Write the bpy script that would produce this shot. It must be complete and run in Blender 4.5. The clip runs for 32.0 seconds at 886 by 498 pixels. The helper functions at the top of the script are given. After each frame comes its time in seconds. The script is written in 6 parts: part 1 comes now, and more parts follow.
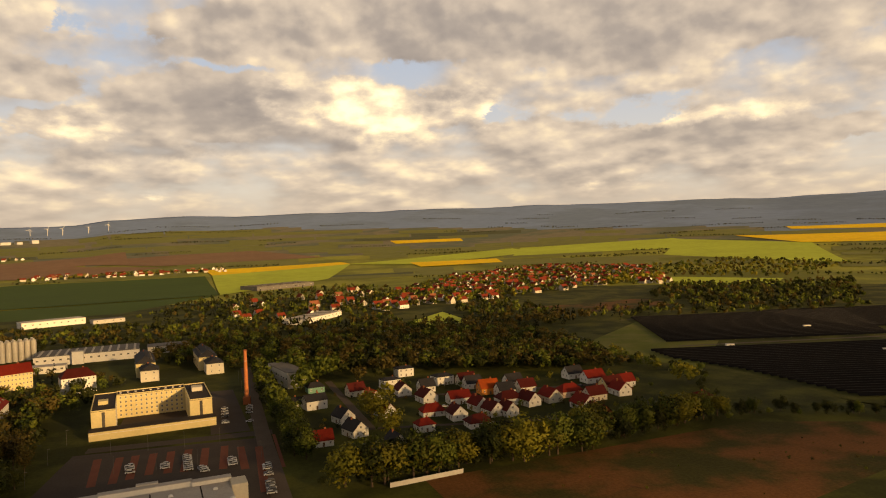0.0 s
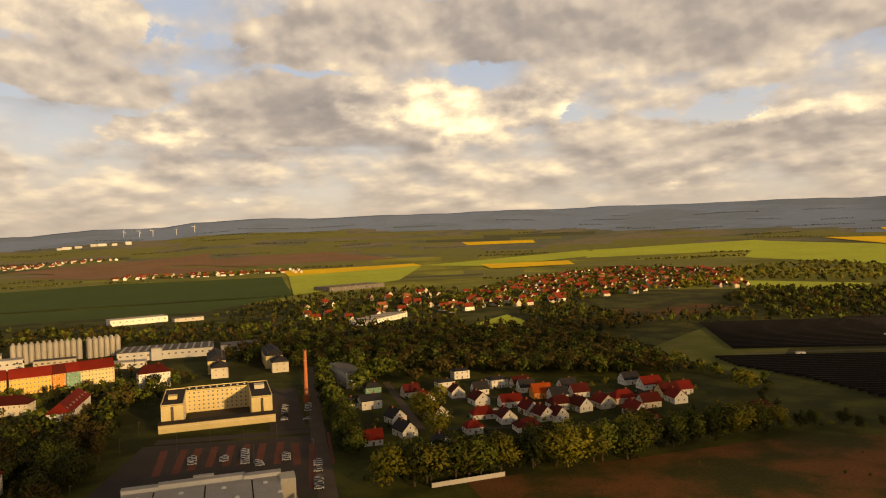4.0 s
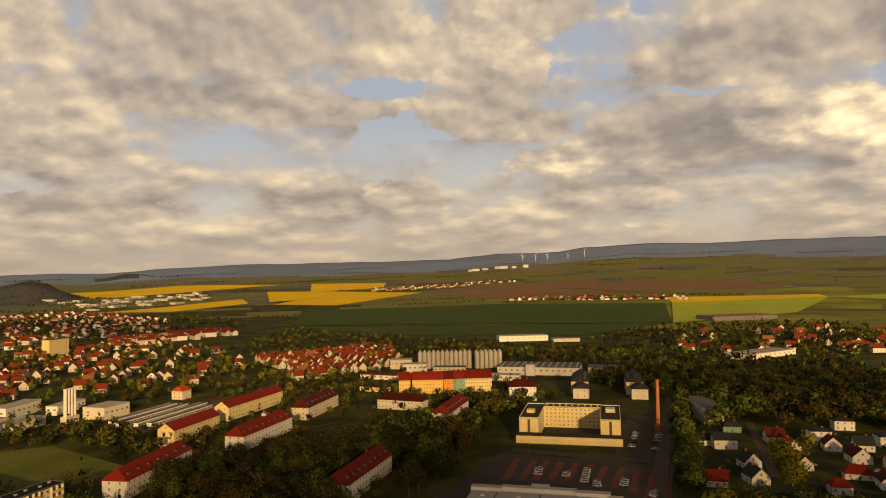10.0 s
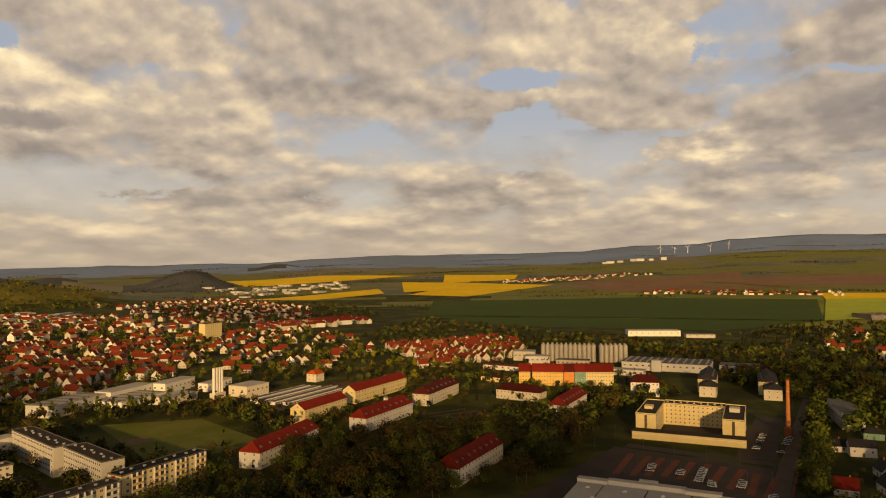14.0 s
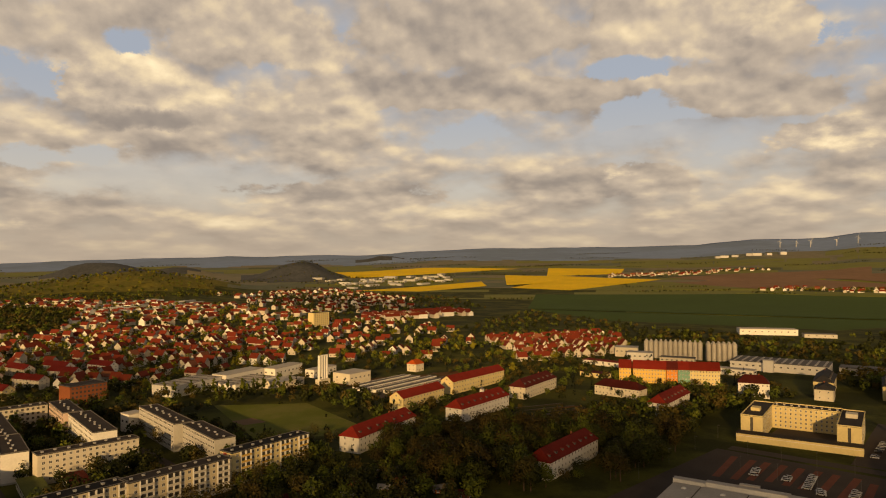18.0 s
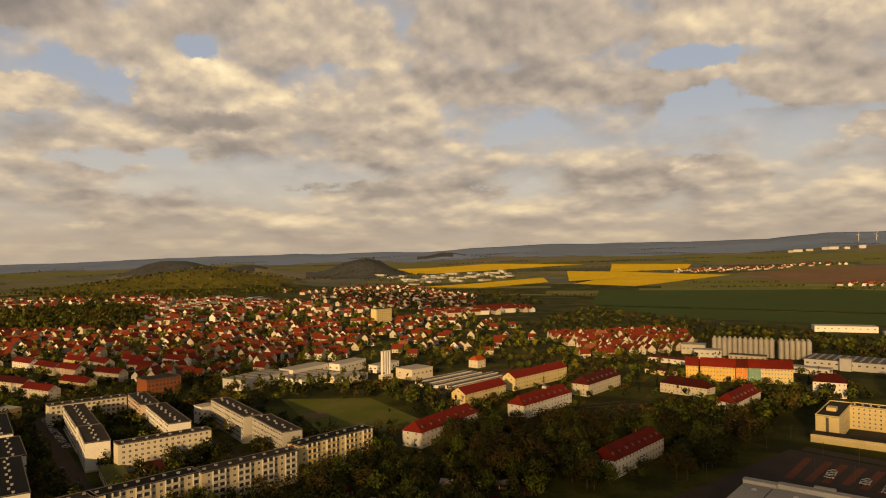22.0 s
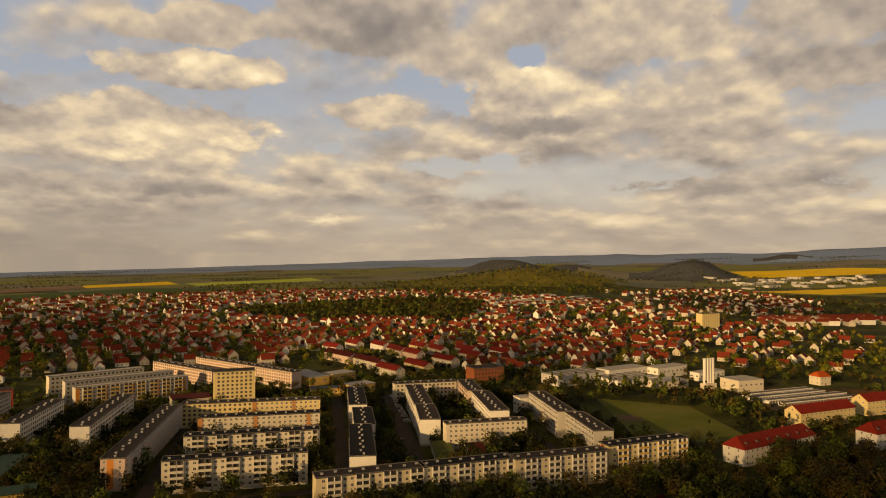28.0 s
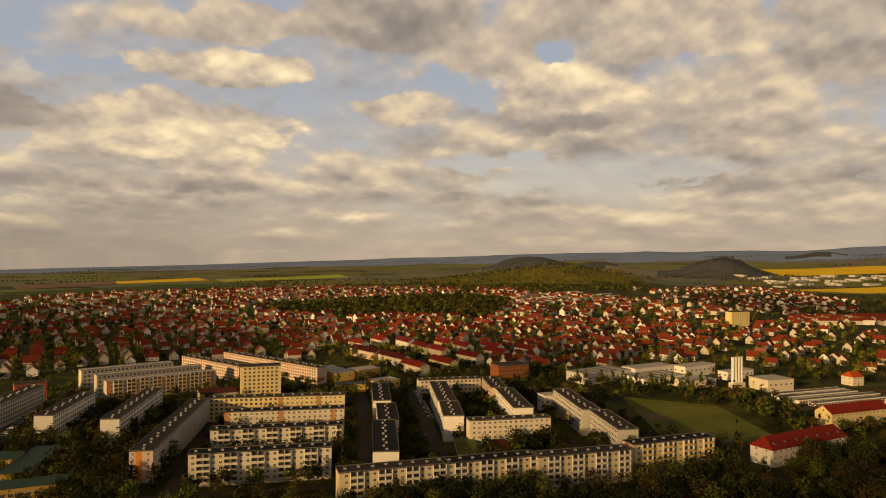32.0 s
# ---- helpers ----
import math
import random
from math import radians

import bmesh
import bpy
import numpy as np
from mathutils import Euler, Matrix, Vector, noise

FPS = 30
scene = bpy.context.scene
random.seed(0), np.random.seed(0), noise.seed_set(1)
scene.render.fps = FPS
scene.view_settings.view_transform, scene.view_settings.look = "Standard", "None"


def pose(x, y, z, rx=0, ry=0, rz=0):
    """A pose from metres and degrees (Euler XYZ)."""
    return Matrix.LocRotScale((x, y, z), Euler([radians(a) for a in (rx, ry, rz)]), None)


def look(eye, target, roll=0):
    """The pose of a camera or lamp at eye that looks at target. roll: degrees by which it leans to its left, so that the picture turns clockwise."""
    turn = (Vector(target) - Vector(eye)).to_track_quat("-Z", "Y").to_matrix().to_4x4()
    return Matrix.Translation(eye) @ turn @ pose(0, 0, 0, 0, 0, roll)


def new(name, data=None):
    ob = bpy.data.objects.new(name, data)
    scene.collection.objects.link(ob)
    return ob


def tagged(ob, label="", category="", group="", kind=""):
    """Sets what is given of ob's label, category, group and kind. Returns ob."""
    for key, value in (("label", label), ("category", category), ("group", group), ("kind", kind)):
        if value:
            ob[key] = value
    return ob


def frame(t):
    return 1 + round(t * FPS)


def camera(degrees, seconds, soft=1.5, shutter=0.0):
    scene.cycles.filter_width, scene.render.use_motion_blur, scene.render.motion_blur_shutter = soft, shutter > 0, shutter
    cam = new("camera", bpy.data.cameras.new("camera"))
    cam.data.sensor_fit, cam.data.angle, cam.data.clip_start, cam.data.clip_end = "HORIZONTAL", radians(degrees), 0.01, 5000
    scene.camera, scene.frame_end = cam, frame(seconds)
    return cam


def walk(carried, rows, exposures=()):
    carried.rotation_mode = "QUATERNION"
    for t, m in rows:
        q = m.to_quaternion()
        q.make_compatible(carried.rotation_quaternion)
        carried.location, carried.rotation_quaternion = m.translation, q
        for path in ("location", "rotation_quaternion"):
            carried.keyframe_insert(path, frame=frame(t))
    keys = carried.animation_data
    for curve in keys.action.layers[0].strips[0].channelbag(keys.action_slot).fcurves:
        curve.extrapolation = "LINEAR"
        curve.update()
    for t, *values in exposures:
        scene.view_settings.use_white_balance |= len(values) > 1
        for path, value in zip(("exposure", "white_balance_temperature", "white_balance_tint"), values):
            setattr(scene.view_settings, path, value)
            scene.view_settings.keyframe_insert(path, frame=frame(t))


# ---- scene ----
cam = camera(64.8, 32.0, soft=1.1)
# seconds, eye, yaw to the left of +y, pitch, roll
PATH = [
    (0, -0.10, -0.34, 101.43, -10.11, -1.08, -1.99),
    (0.5, 1.25, -1.22, 101.64, -9.64, -1.07, -2.06),
    (1, 2.60, -2.09, 101.84, -9.15, -1.04, -2.08),
    (1.5, 4.09, -3.04, 102.08, -8.69, -1.00, -2.06),
    (2, 5.58, -3.99, 102.33, -8.07, -0.97, -2.05),
    (2.5, 7.38, -4.94, 102.63, -7.19, -0.93, -2.07),
    (4.5, 15.35, -8.98, 103.38, -2.06, -0.73, -1.92),
    (5, 17.96, -9.99, 103.57, 0.41, -0.68, -1.86),
    (5.5, 20.24, -11.18, 103.69, 2.90, -0.83, -1.82),
    (6, 22.50, -12.25, 104.09, 5.44, -1.49, -1.73),
    (6.5, 24.58, -13.38, 104.55, 7.85, -1.50, -1.59),
    (7, 26.70, -14.34, 105.26, 10.74, 0.46, -1.45),
    (7.5, 28.86, -15.23, 105.24, 13.58, 2.19, -1.30),
    (8, 30.80, -15.70, 105.23, 16.38, 2.17, -1.14),
    (8.5, 32.82, -15.88, 105.24, 19.20, 2.12, -1.09),
    (9, 34.83, -16.05, 105.25, 21.94, 2.08, -1.05),
    (9.5, 37.12, -16.12, 105.17, 24.67, 2.06, -1.04),
    (10, 39.42, -16.19, 105.09, 27.33, 2.03, -0.98),
    (10.5, 41.64, -16.55, 105.03, 28.97, 1.98, -0.92),
    (11, 43.86, -16.92, 104.98, 31.13, 1.93, -0.86),
    (11.5, 45.77, -16.79, 104.96, 33.80, 1.91, -0.75),
    (12, 47.69, -16.67, 104.94, 36.00, 1.85, -0.70),
    (12.5, 49.44, -16.55, 105.07, 36.91, 1.75, -0.68),
    (13, 51.19, -16.43, 105.19, 36.80, 1.66, -0.63),
    (13.5, 52.65, -16.34, 105.23, 37.17, 1.57, -0.56),
    (14, 54.12, -16.25, 105.26, 38.34, 1.50, -0.57),
    (14.5, 55.23, -16.20, 105.31, 39.55, 1.42, -0.56),
    (16.5, 58.91, -15.56, 105.60, 44.27, 1.15, -0.28),
    (17, 59.51, -15.44, 105.63, 45.43, 1.09, -0.19),
    (17.5, 59.95, -15.33, 105.64, 46.54, 1.03, -0.12),
    (18, 60.40, -15.21, 105.65, 46.90, 0.95, -0.10),
    (18.5, 60.44, -15.24, 105.64, 47.29, 0.89, -0.07),
    (19, 60.48, -15.27, 105.64, 47.75, 0.83, -0.00),
    (19.5, 60.47, -15.39, 105.72, 47.89, 0.77, -0.01),
    (20, 60.45, -15.50, 105.80, 48.11, 0.71, -0.05),
    (20.5, 60.55, -15.70, 105.78, 48.48, 0.71, -0.13),
    (21, 60.65, -15.90, 105.76, 49.38, 0.68, -0.32),
    (21.5, 61.02, -15.83, 105.77, 50.69, 0.63, -0.38),
    (22, 61.39, -15.77, 105.77, 51.91, 0.67, -0.48),
    (22.5, 61.80, -15.44, 105.86, 53.08, 0.67, -0.57),
    (23, 62.21, -15.12, 105.95, 54.29, 0.70, -0.58),
    (23.5, 62.60, -14.71, 105.93, 55.92, 0.73, -0.56),
    (24, 62.99, -14.30, 105.90, 58.46, 0.79, -0.50),
    (24.5, 63.74, -13.85, 105.90, 60.48, 0.81, -0.47),
    (25, 64.48, -13.39, 105.89, 62.20, 0.84, -0.40),
    (25.5, 64.97, -13.22, 105.91, 64.38, 0.86, -0.31),
    (26, 65.40, -13.14, 105.84, 68.29, 0.91, -0.26),
    (26.5, 65.67, -12.68, 105.77, 72.09, 0.92, -0.17),
    (28.5, 65.55, -10.69, 105.67, 79.07, 0.68, 0.28),
    (29, 65.69, -10.37, 105.69, 80.25, 0.65, 0.25),
    (29.5, 65.78, -9.97, 105.73, 81.63, 0.61, 0.22),
    (30, 65.83, -9.64, 105.68, 81.61, 0.56, 0.18),
    (30.5, 65.87, -9.56, 105.69, 81.23, 0.54, 0.28),
    (31, 65.92, -9.47, 105.71, 80.89, 0.50, 0.30),
    (31.5, 65.91, -9.45, 105.63, 80.56, 0.49, 0.32),
    (32, 65.91, -9.44, 105.55, 80.26, 0.48, 0.35),
]


def aimed(x, y, z, yaw, pitch, roll):
    a, b = radians(yaw), radians(pitch)
    ahead = Vector((-math.sin(a) * math.cos(b), math.cos(a) * math.cos(b), math.sin(b)))
    eye = Vector((x, y, z))
    return look(eye, eye + ahead, roll)


EXPOSURE, WARM = 0.0, 7250
walk(cam, [(t, aimed(*row)) for t, *row in PATH], exposures=[(t, EXPOSURE + k, WARM, 15) for t, k in ((0, 0.36), (4, 0.34), (8, 0.12), (12, 0.0), (26, -0.04), (32, -0.04))])

# ---- world and sun ----
SUN_AZ = radians(144)      # direction the light comes from, clockwise from +y
SUN_EL = radians(12)
world = bpy.data.worlds.new("sky")
scene.world = world
world.use_nodes = True
wn, wl = world.node_tree.nodes, world.node_tree.links
wn.clear()


def link_in(tree, node, slot, value):
    if hasattr(value, "links"):
        tree.links.new(value, node.inputs[slot])
    elif value is not None:
        node.inputs[slot].default_value = value


def mth(tree, op, a, b=None, c=None, clamp=False):
    n = tree.nodes.new("ShaderNodeMath")
    n.operation, n.use_clamp = op, clamp
    for i, v in enumerate((a, b, c)):
        link_in(tree, n, i, v)
    return n.outputs[0]


def ramp01(tree, v, lo, hi, smooth=True):
    n = tree.nodes.new("ShaderNodeMapRange")
    n.interpolation_type = "SMOOTHSTEP" if smooth else "LINEAR"
    link_in(tree, n, 0, v)
    n.inputs[1].default_value, n.inputs[2].default_value = lo, hi
    return n.outputs[0]


def mixc(tree, fac, a, b, blend="MIX"):
    n = tree.nodes.new("ShaderNodeMix")
    n.data_type, n.blend_type = "RGBA", blend
    link_in(tree, n, 0, fac)
    for i, v in ((6, a), (7, b)):
        link_in(tree, n, i, (*v, 1.0) if isinstance(v, tuple) else v)
    return n.outputs[2]


def noise_tex(tree, vec, scale, detail=3.0, rough=0.55, distort=0.0):
    n = tree.nodes.new("ShaderNodeTexNoise")
    link_in(tree, n, "Vector", vec)
    n.inputs["Scale"].default_value, n.inputs["Detail"].default_value = scale, detail
    n.inputs["Roughness"].default_value, n.inputs["Distortion"].default_value = rough, distort
    return n.outputs[0]


def heap_nodes():
    """One heap of cloud over what lies behind it: an oval with a flatter base and a billowing edge."""
    g = bpy.data.node_groups.new("cloud_heap", "ShaderNodeTree")
    for n in ("bearing", "height", "bearing_0", "bearing_k", "height_0", "height_k", "billow", "level", "soft", "behind"):
        g.interface.new_socket(n, in_out="INPUT", socket_type="NodeSocketFloat")
    g.interface.new_socket("level", in_out="OUTPUT", socket_type="NodeSocketFloat")
    i, o = g.nodes.new("NodeGroupInput").outputs, g.nodes.new("NodeGroupOutput")
    da = mth(g, "MULTIPLY_ADD", i[0], i[3], i[2])
    de = mth(g, "MULTIPLY_ADD", i[1], i[5], i[4])
    de = mth(g, "MAXIMUM", de, mth(g, "MULTIPLY", de, -1.35))
    q = mth(g, "MULTIPLY_ADD", da, da, mth(g, "MULTIPLY", de, de))
    d = mth(g, "MULTIPLY_ADD", i[6], 0.9, mth(g, "SUBTRACT", 1.15, q))
    k = mth(g, "DIVIDE", d, mth(g, "ADD", i[8], 0.1), clamp=True)
    k = mth(g, "MULTIPLY", mth(g, "MULTIPLY", k, k), mth(g, "MULTIPLY_ADD", k, -2.0, 3.0))
    g.links.new(mth(g, "MULTIPLY_ADD", k, mth(g, "SUBTRACT", i[7], i[9]), i[9]), o.inputs[0])
    return g


def build_sky():
    t = world.node_tree
    out = wn.new("ShaderNodeOutputWorld")
    sky = wn.new("ShaderNodeTexSky")
    sky.sky_type, sky.sun_disc = "NISHITA", False
    sky.sun_elevation, sky.sun_rotation = SUN_EL, SUN_AZ
    sky.air_density, sky.dust_density = 1.0, 2.0
    co = wn.new("ShaderNodeTexCoord")
    sep = wn.new("ShaderNodeSeparateXYZ")
    wl.new(co.outputs["Generated"], sep.inputs[0])
    x, y, z = sep.outputs
    up = mth(t, "MAXIMUM", z, 0.0)
    az = mth(t, "ARCTAN2", mth(t, "MULTIPLY", x, -1.0), y)

    def place(lift, side):
        """Cloud layers grow thinner towards the horizon."""
        com = wn.new("ShaderNodeCombineXYZ")
        wl.new(mth(t, "ADD", x, side), com.inputs[0])
        wl.new(y, com.inputs[1])
        h = mth(t, "LOGARITHM", mth(t, "ADD", mth(t, "ADD", up, lift), 0.12), 2.718)
        wl.new(mth(t, "MULTIPLY", h, 0.56), com.inputs[2])
        return com.outputs[0]

    def puffs(vec, scale, rough):
        n = wn.new("ShaderNodeTexVoronoi")
        n.feature, n.distance = "SMOOTH_F1", "EUCLIDEAN"
        wl.new(vec, n.inputs["Vector"])
        n.inputs["Scale"].default_value, n.inputs["Smoothness"].default_value = scale, 0.7
        n.inputs["Detail"].default_value, n.inputs["Roughness"].default_value, n.inputs["Lacunarity"].default_value = 2.0, rough, 2.2
        return mth(t, "SUBTRACT", 0.45, n.outputs["Distance"])

    def heap(lift, side):
        p = place(lift, side)
        return mth(t, "ADD", noise_tex(t, p, 5.0, 8.0, 0.50), mth(t, "MULTIPLY", puffs(p, 14.0, 0.45), 0.20))

    here = place(0.0, 0.0)
    big = heap(0.0, 0.0)
    above = heap(0.012, 0.010)
    fray = noise_tex(t, here, 15.0, 8.0, 0.60)
    # cloud edges wander by a few degrees
    wa_ = mth(t, "ADD", az, mth(t, "MULTIPLY", mth(t, "SUBTRACT", noise_tex(t, here, 8.0, 7.0, 0.62), 0.5), 0.20))
    we_ = mth(t, "ADD", z, mth(t, "MULTIPLY", mth(t, "SUBTRACT", noise_tex(t, place(0.3, 0.4), 8.0, 7.0, 0.62), 0.5), 0.065))
    billow = mth(t, "ADD", mth(t, "MULTIPLY", mth(t, "SUBTRACT", big, 0.53), 1.7), mth(t, "MULTIPLY", mth(t, "SUBTRACT", fray, 0.5), 1.7))
    relief = mth(t, "ADD", mth(t, "MULTIPLY", mth(t, "SUBTRACT", big, above), 1.9), mth(t, "MULTIPLY", mth(t, "SUBTRACT", fray, 0.5), 0.36))
    ragged = mth(t, "MULTIPLY", billow, 1.8)

    def tone(lum):
        r = wn.new("ShaderNodeValToRGB")
        link_in(t, r, 0, lum)
        stops = ((0.0, (0.235, 0.212, 0.196)), (0.25, (0.34, 0.302, 0.262)), (0.5, (0.56, 0.485, 0.385)), (0.72, (0.86, 0.73, 0.49)), (0.95, (1.2, 1.04, 0.68)))
        els = r.color_ramp.elements
        for p, c in stops[1:-1]:
            els.new(p).color = (*c, 1)
        els[0].color, els[-1].color, els[-1].position = (*stops[0][1], 1), (*stops[-1][1], 1), stops[-1][0]
        return r.outputs[0]

    heap_group = heap_nodes()

    def add_heap(a, e, wa, we, level, soft, edge, before):
        g = wn.new("ShaderNodeGroup")
        g.node_tree = heap_group
        for slot, value in enumerate((wa_, we_, -radians(a) / radians(wa), 1 / radians(wa), -math.sin(radians(e)) / radians(we), 1 / radians(we), edge, level, soft, before)):
            link_in(t, g, slot, value)
        return g.outputs[0]

    # thin broken veil between the heaps
    veil = mth(t, "MULTIPLY_ADD", mth(t, "SUBTRACT", big, 0.5), 1.3, 0.66)
    for a, e, wa, we in THINNER:
        veil = add_heap(a, e, wa, we, 0.36, 1.0, billow, veil)
    for a, e, wa, we in GAPS_NORTH + GAPS_MIDDLE + GAPS_NORTHWEST + GAPS_WEST:
        veil = add_heap(a, e, wa * 1.15, we * 1.15, 0.10, 1.3, ragged, veil)
    blue = mixc(t, ramp01(t, up, 0.02, 0.27), (0.64, 0.60, 0.51), (0.385, 0.455, 0.56))
    whole = mixc(t, 0.15, blue, mixc(t, 1.0, sky.outputs[0], (0.1, 0.1, 0.1), "MULTIPLY"))
    # the heaps, far ones first; level 0.44 is the veil itself
    heaps = sorted(CLOUDS_NORTH + CLOUDS_MIDDLE + CLOUDS_NORTHWEST + CLOUDS_WEST, key=lambda c: (c[4] > 0.6, c[3] < 2.2, c[1]))
    level, body = 0.44, veil
    for a, e, wa, we, lum in heaps:
        lum = max(0.1, 0.46 + (lum - 0.46) * 1.3)
        level = add_heap(a, e, wa * (1.4 if lum > 0.6 else 1.15), we * (1.4 if lum > 0.6 else 1.2), lum, 1.7 if lum > 0.6 or lum < 0.24 else 0.8, ragged if lum > 0.6 or lum < 0.24 else billow, level)
    for a, e, wa, we, lum in heaps:
        if wa > 4 and we > 1.2:
            body = add_heap(a, e, wa, we, 0.8, 0.5, billow, body)
    whole = mixc(t, mth(t, "MULTIPLY", ramp01(t, body, 0.28, 0.62), 0.94), whole, tone(mth(t, "ADD", level, relief)))
    low = mth(t, "SUBTRACT", 1.0, ramp01(t, up, 0.0, 0.10))
    haze = mixc(t, ramp01(t, az, radians(84), radians(112)), (0.45, 0.385, 0.305), (0.31, 0.265, 0.215))
    whole = mixc(t, mth(t, "MULTIPLY", low, 0.80), whole, haze)
    # unseen sky overhead darkened to weaken the fill light on the ground
    whole = mixc(t, mth(t, "MULTIPLY", ramp01(t, up, 0.36, 0.58), 0.9), whole, (0.055, 0.05, 0.045))
    bg = wn.new("ShaderNodeBackground")
    wl.new(whole, bg.inputs[0])
    bg.inputs[1].default_value = SKY
    wl.new(bg.outputs[0], out.inputs[0])


SKY = 1.0
# cloud heaps: bearing to the left of +y, height, half width, half height (degrees), brightness
CLOUDS_NORTH = (
    (7.2, 10.1, 10.7, 3.5, 0.22),
    (-6.2, 10.3, 8.5, 3.0, 0.82),
    (18.6, 8.8, 4.6, 1.6, 0.78),
    (18, 6.7, 7.7, 0.9, 0.2),
    (6, 7.5, 10.7, 0.9, 0.12),
    (12, 4, 1.6, 0.6, 0.8),
    (-21.5, 3.7, 1.4, 0.4, 0.7),
    (-27.1, 3.7, 2.8, 0.3, 0.65),
    (-28.7, 15, 19.9, 4.2, 0.25),
    (-4.1, 16.2, 12.1, 3.5, 0.38),
    (7.8, 16.1, 5.1, 2.1, 0.38),
    (20.2, 11.6, 7, 1.8, 0.42),
    (-32.5, 6.8, 13.9, 1.5, 0.25),
    (-33.7, 8.5, 7, 0.6, 0.68),
)
CLOUDS_MIDDLE = (
    (20.9, 20.2, 7.9, 2.8, 0.6),
    (12, 19.2, 3.7, 1.4, 0.62),
    (43.2, 17.8, 8.3, 2.8, 0.48),
    (31.8, 17.7, 6, 2.8, 0.5),
    (22.8, 16.3, 5.1, 2.3, 0.4),
    (46.8, 13.6, 6, 1.9, 0.4),
    (32.8, 6.2, 9.3, 1.3, 0.33),
    (32.8, 6.7, 1.3, 0.5, 0.82),
    (24.8, 8.1, 3.2, 0.6, 0.7),
    (21.6, 7.4, 3.7, 1.2, 0.13),
    (10.9, 6.9, 4.2, 0.7, 0.13),
    (11.9, 4, 1.6, 0.5, 0.82),
)
CLOUDS_NORTHWEST = (
    (69.6, 12.8, 6, 2.3, 0.58),
    (70.8, 10.5, 6, 0.7, 0.18),
    (60.6, 16.9, 8.3, 3.2, 0.5),
    (53, 13.4, 6, 2.1, 0.43),
    (46.5, 17.8, 7.9, 3.2, 0.42),
    (42.3, 13.4, 7, 2.1, 0.42),
    (29.6, 17.5, 7.9, 2.3, 0.52),
)
CLOUDS_WEST = (
    (112.1, 9.4, 5.6, 2.3, 0.32),
    (101.9, 8.8, 10.7, 3.5, 0.56),
    (93.3, 8.6, 3.2, 1.5, 0.78),
    (101.9, 7.8, 2.3, 1.4, 0.75),
    (105, 5.2, 12.1, 0.9, 0.15),
    (112, 3.6, 3.7, 1.1, 0.62),
    (95.5, 12.8, 5.1, 0.6, 0.22),
    (97.7, 13.9, 7.9, 1.8, 0.64),
    (82.8, 9.2, 3.7, 1.4, 0.3),
    (84.2, 11.4, 5.1, 1.8, 0.56),
    (98.2, 17.2, 7.9, 2.1, 0.42),
    (85.6, 18.1, 9.3, 2.8, 0.3),
    (71.7, 10, 3.7, 0.5, 0.18),
    (88.7, 2.5, 1.5, 0.4, 0.75),
    (80.2, 3, 2.1, 0.5, 0.8),
    (55.1, 5.2, 9.3, 1.9, 0.4),
)
# where the veil is thin, and openings of blue
THINNER = ((96, 12.5, 24, 6.5), (66, 6, 18, 2.5), (30, 9.5, 14, 2.2))
GAPS_NORTH = (
    (14.2, 15.5, 4.2, 1.4),
    (10, 13.6, 7, 0.6),
    (-16.3, 9.7, 3.2, 1.4),
    (-25.6, 9.5, 6, 1.2),
)
GAPS_MIDDLE = (
    (33.6, 14.2, 5.1, 0.7),
    (11.5, 20.8, 2.8, 1.4),
    (43.6, 10.3, 6, 1.2),
    (30.1, 11.6, 5.1, 1.2),
)
GAPS_NORTHWEST = (
    (76.9, 12.4, 2.8, 1.9),
    (70.8, 16.3, 2.8, 1.4),
    (46.5, 9.9, 4.6, 1.4),
    (31.8, 14.8, 7, 0.9),
    (28.8, 10.9, 5.6, 0.8),
    (16.2, 15.6, 2.8, 1.2),
)
GAPS_WEST = (
    (112.1, 15.3, 4.2, 2.3),
    (107.8, 13.6, 2.8, 0.9),
    (93.8, 11.1, 2.8, 0.9),
    (80.9, 13.9, 3.2, 1.6),
    (88.3, 8.9, 2.3, 0.9),
    (76.3, 12.9, 2.3, 0.9),
    (76.3, 7.6, 5.6, 0.9),
)
build_sky()
sun = new("sun", bpy.data.lights.new("sun", "SUN"))
sun.data.energy, sun.data.angle, sun.data.color = 5.0, radians(0.8), (1.0, 0.67, 0.29)
sun.matrix_world = look((0, 0, 0), (-math.sin(SUN_AZ) * math.cos(SUN_EL), -math.cos(SUN_AZ) * math.cos(SUN_EL), -math.sin(SUN_EL)))


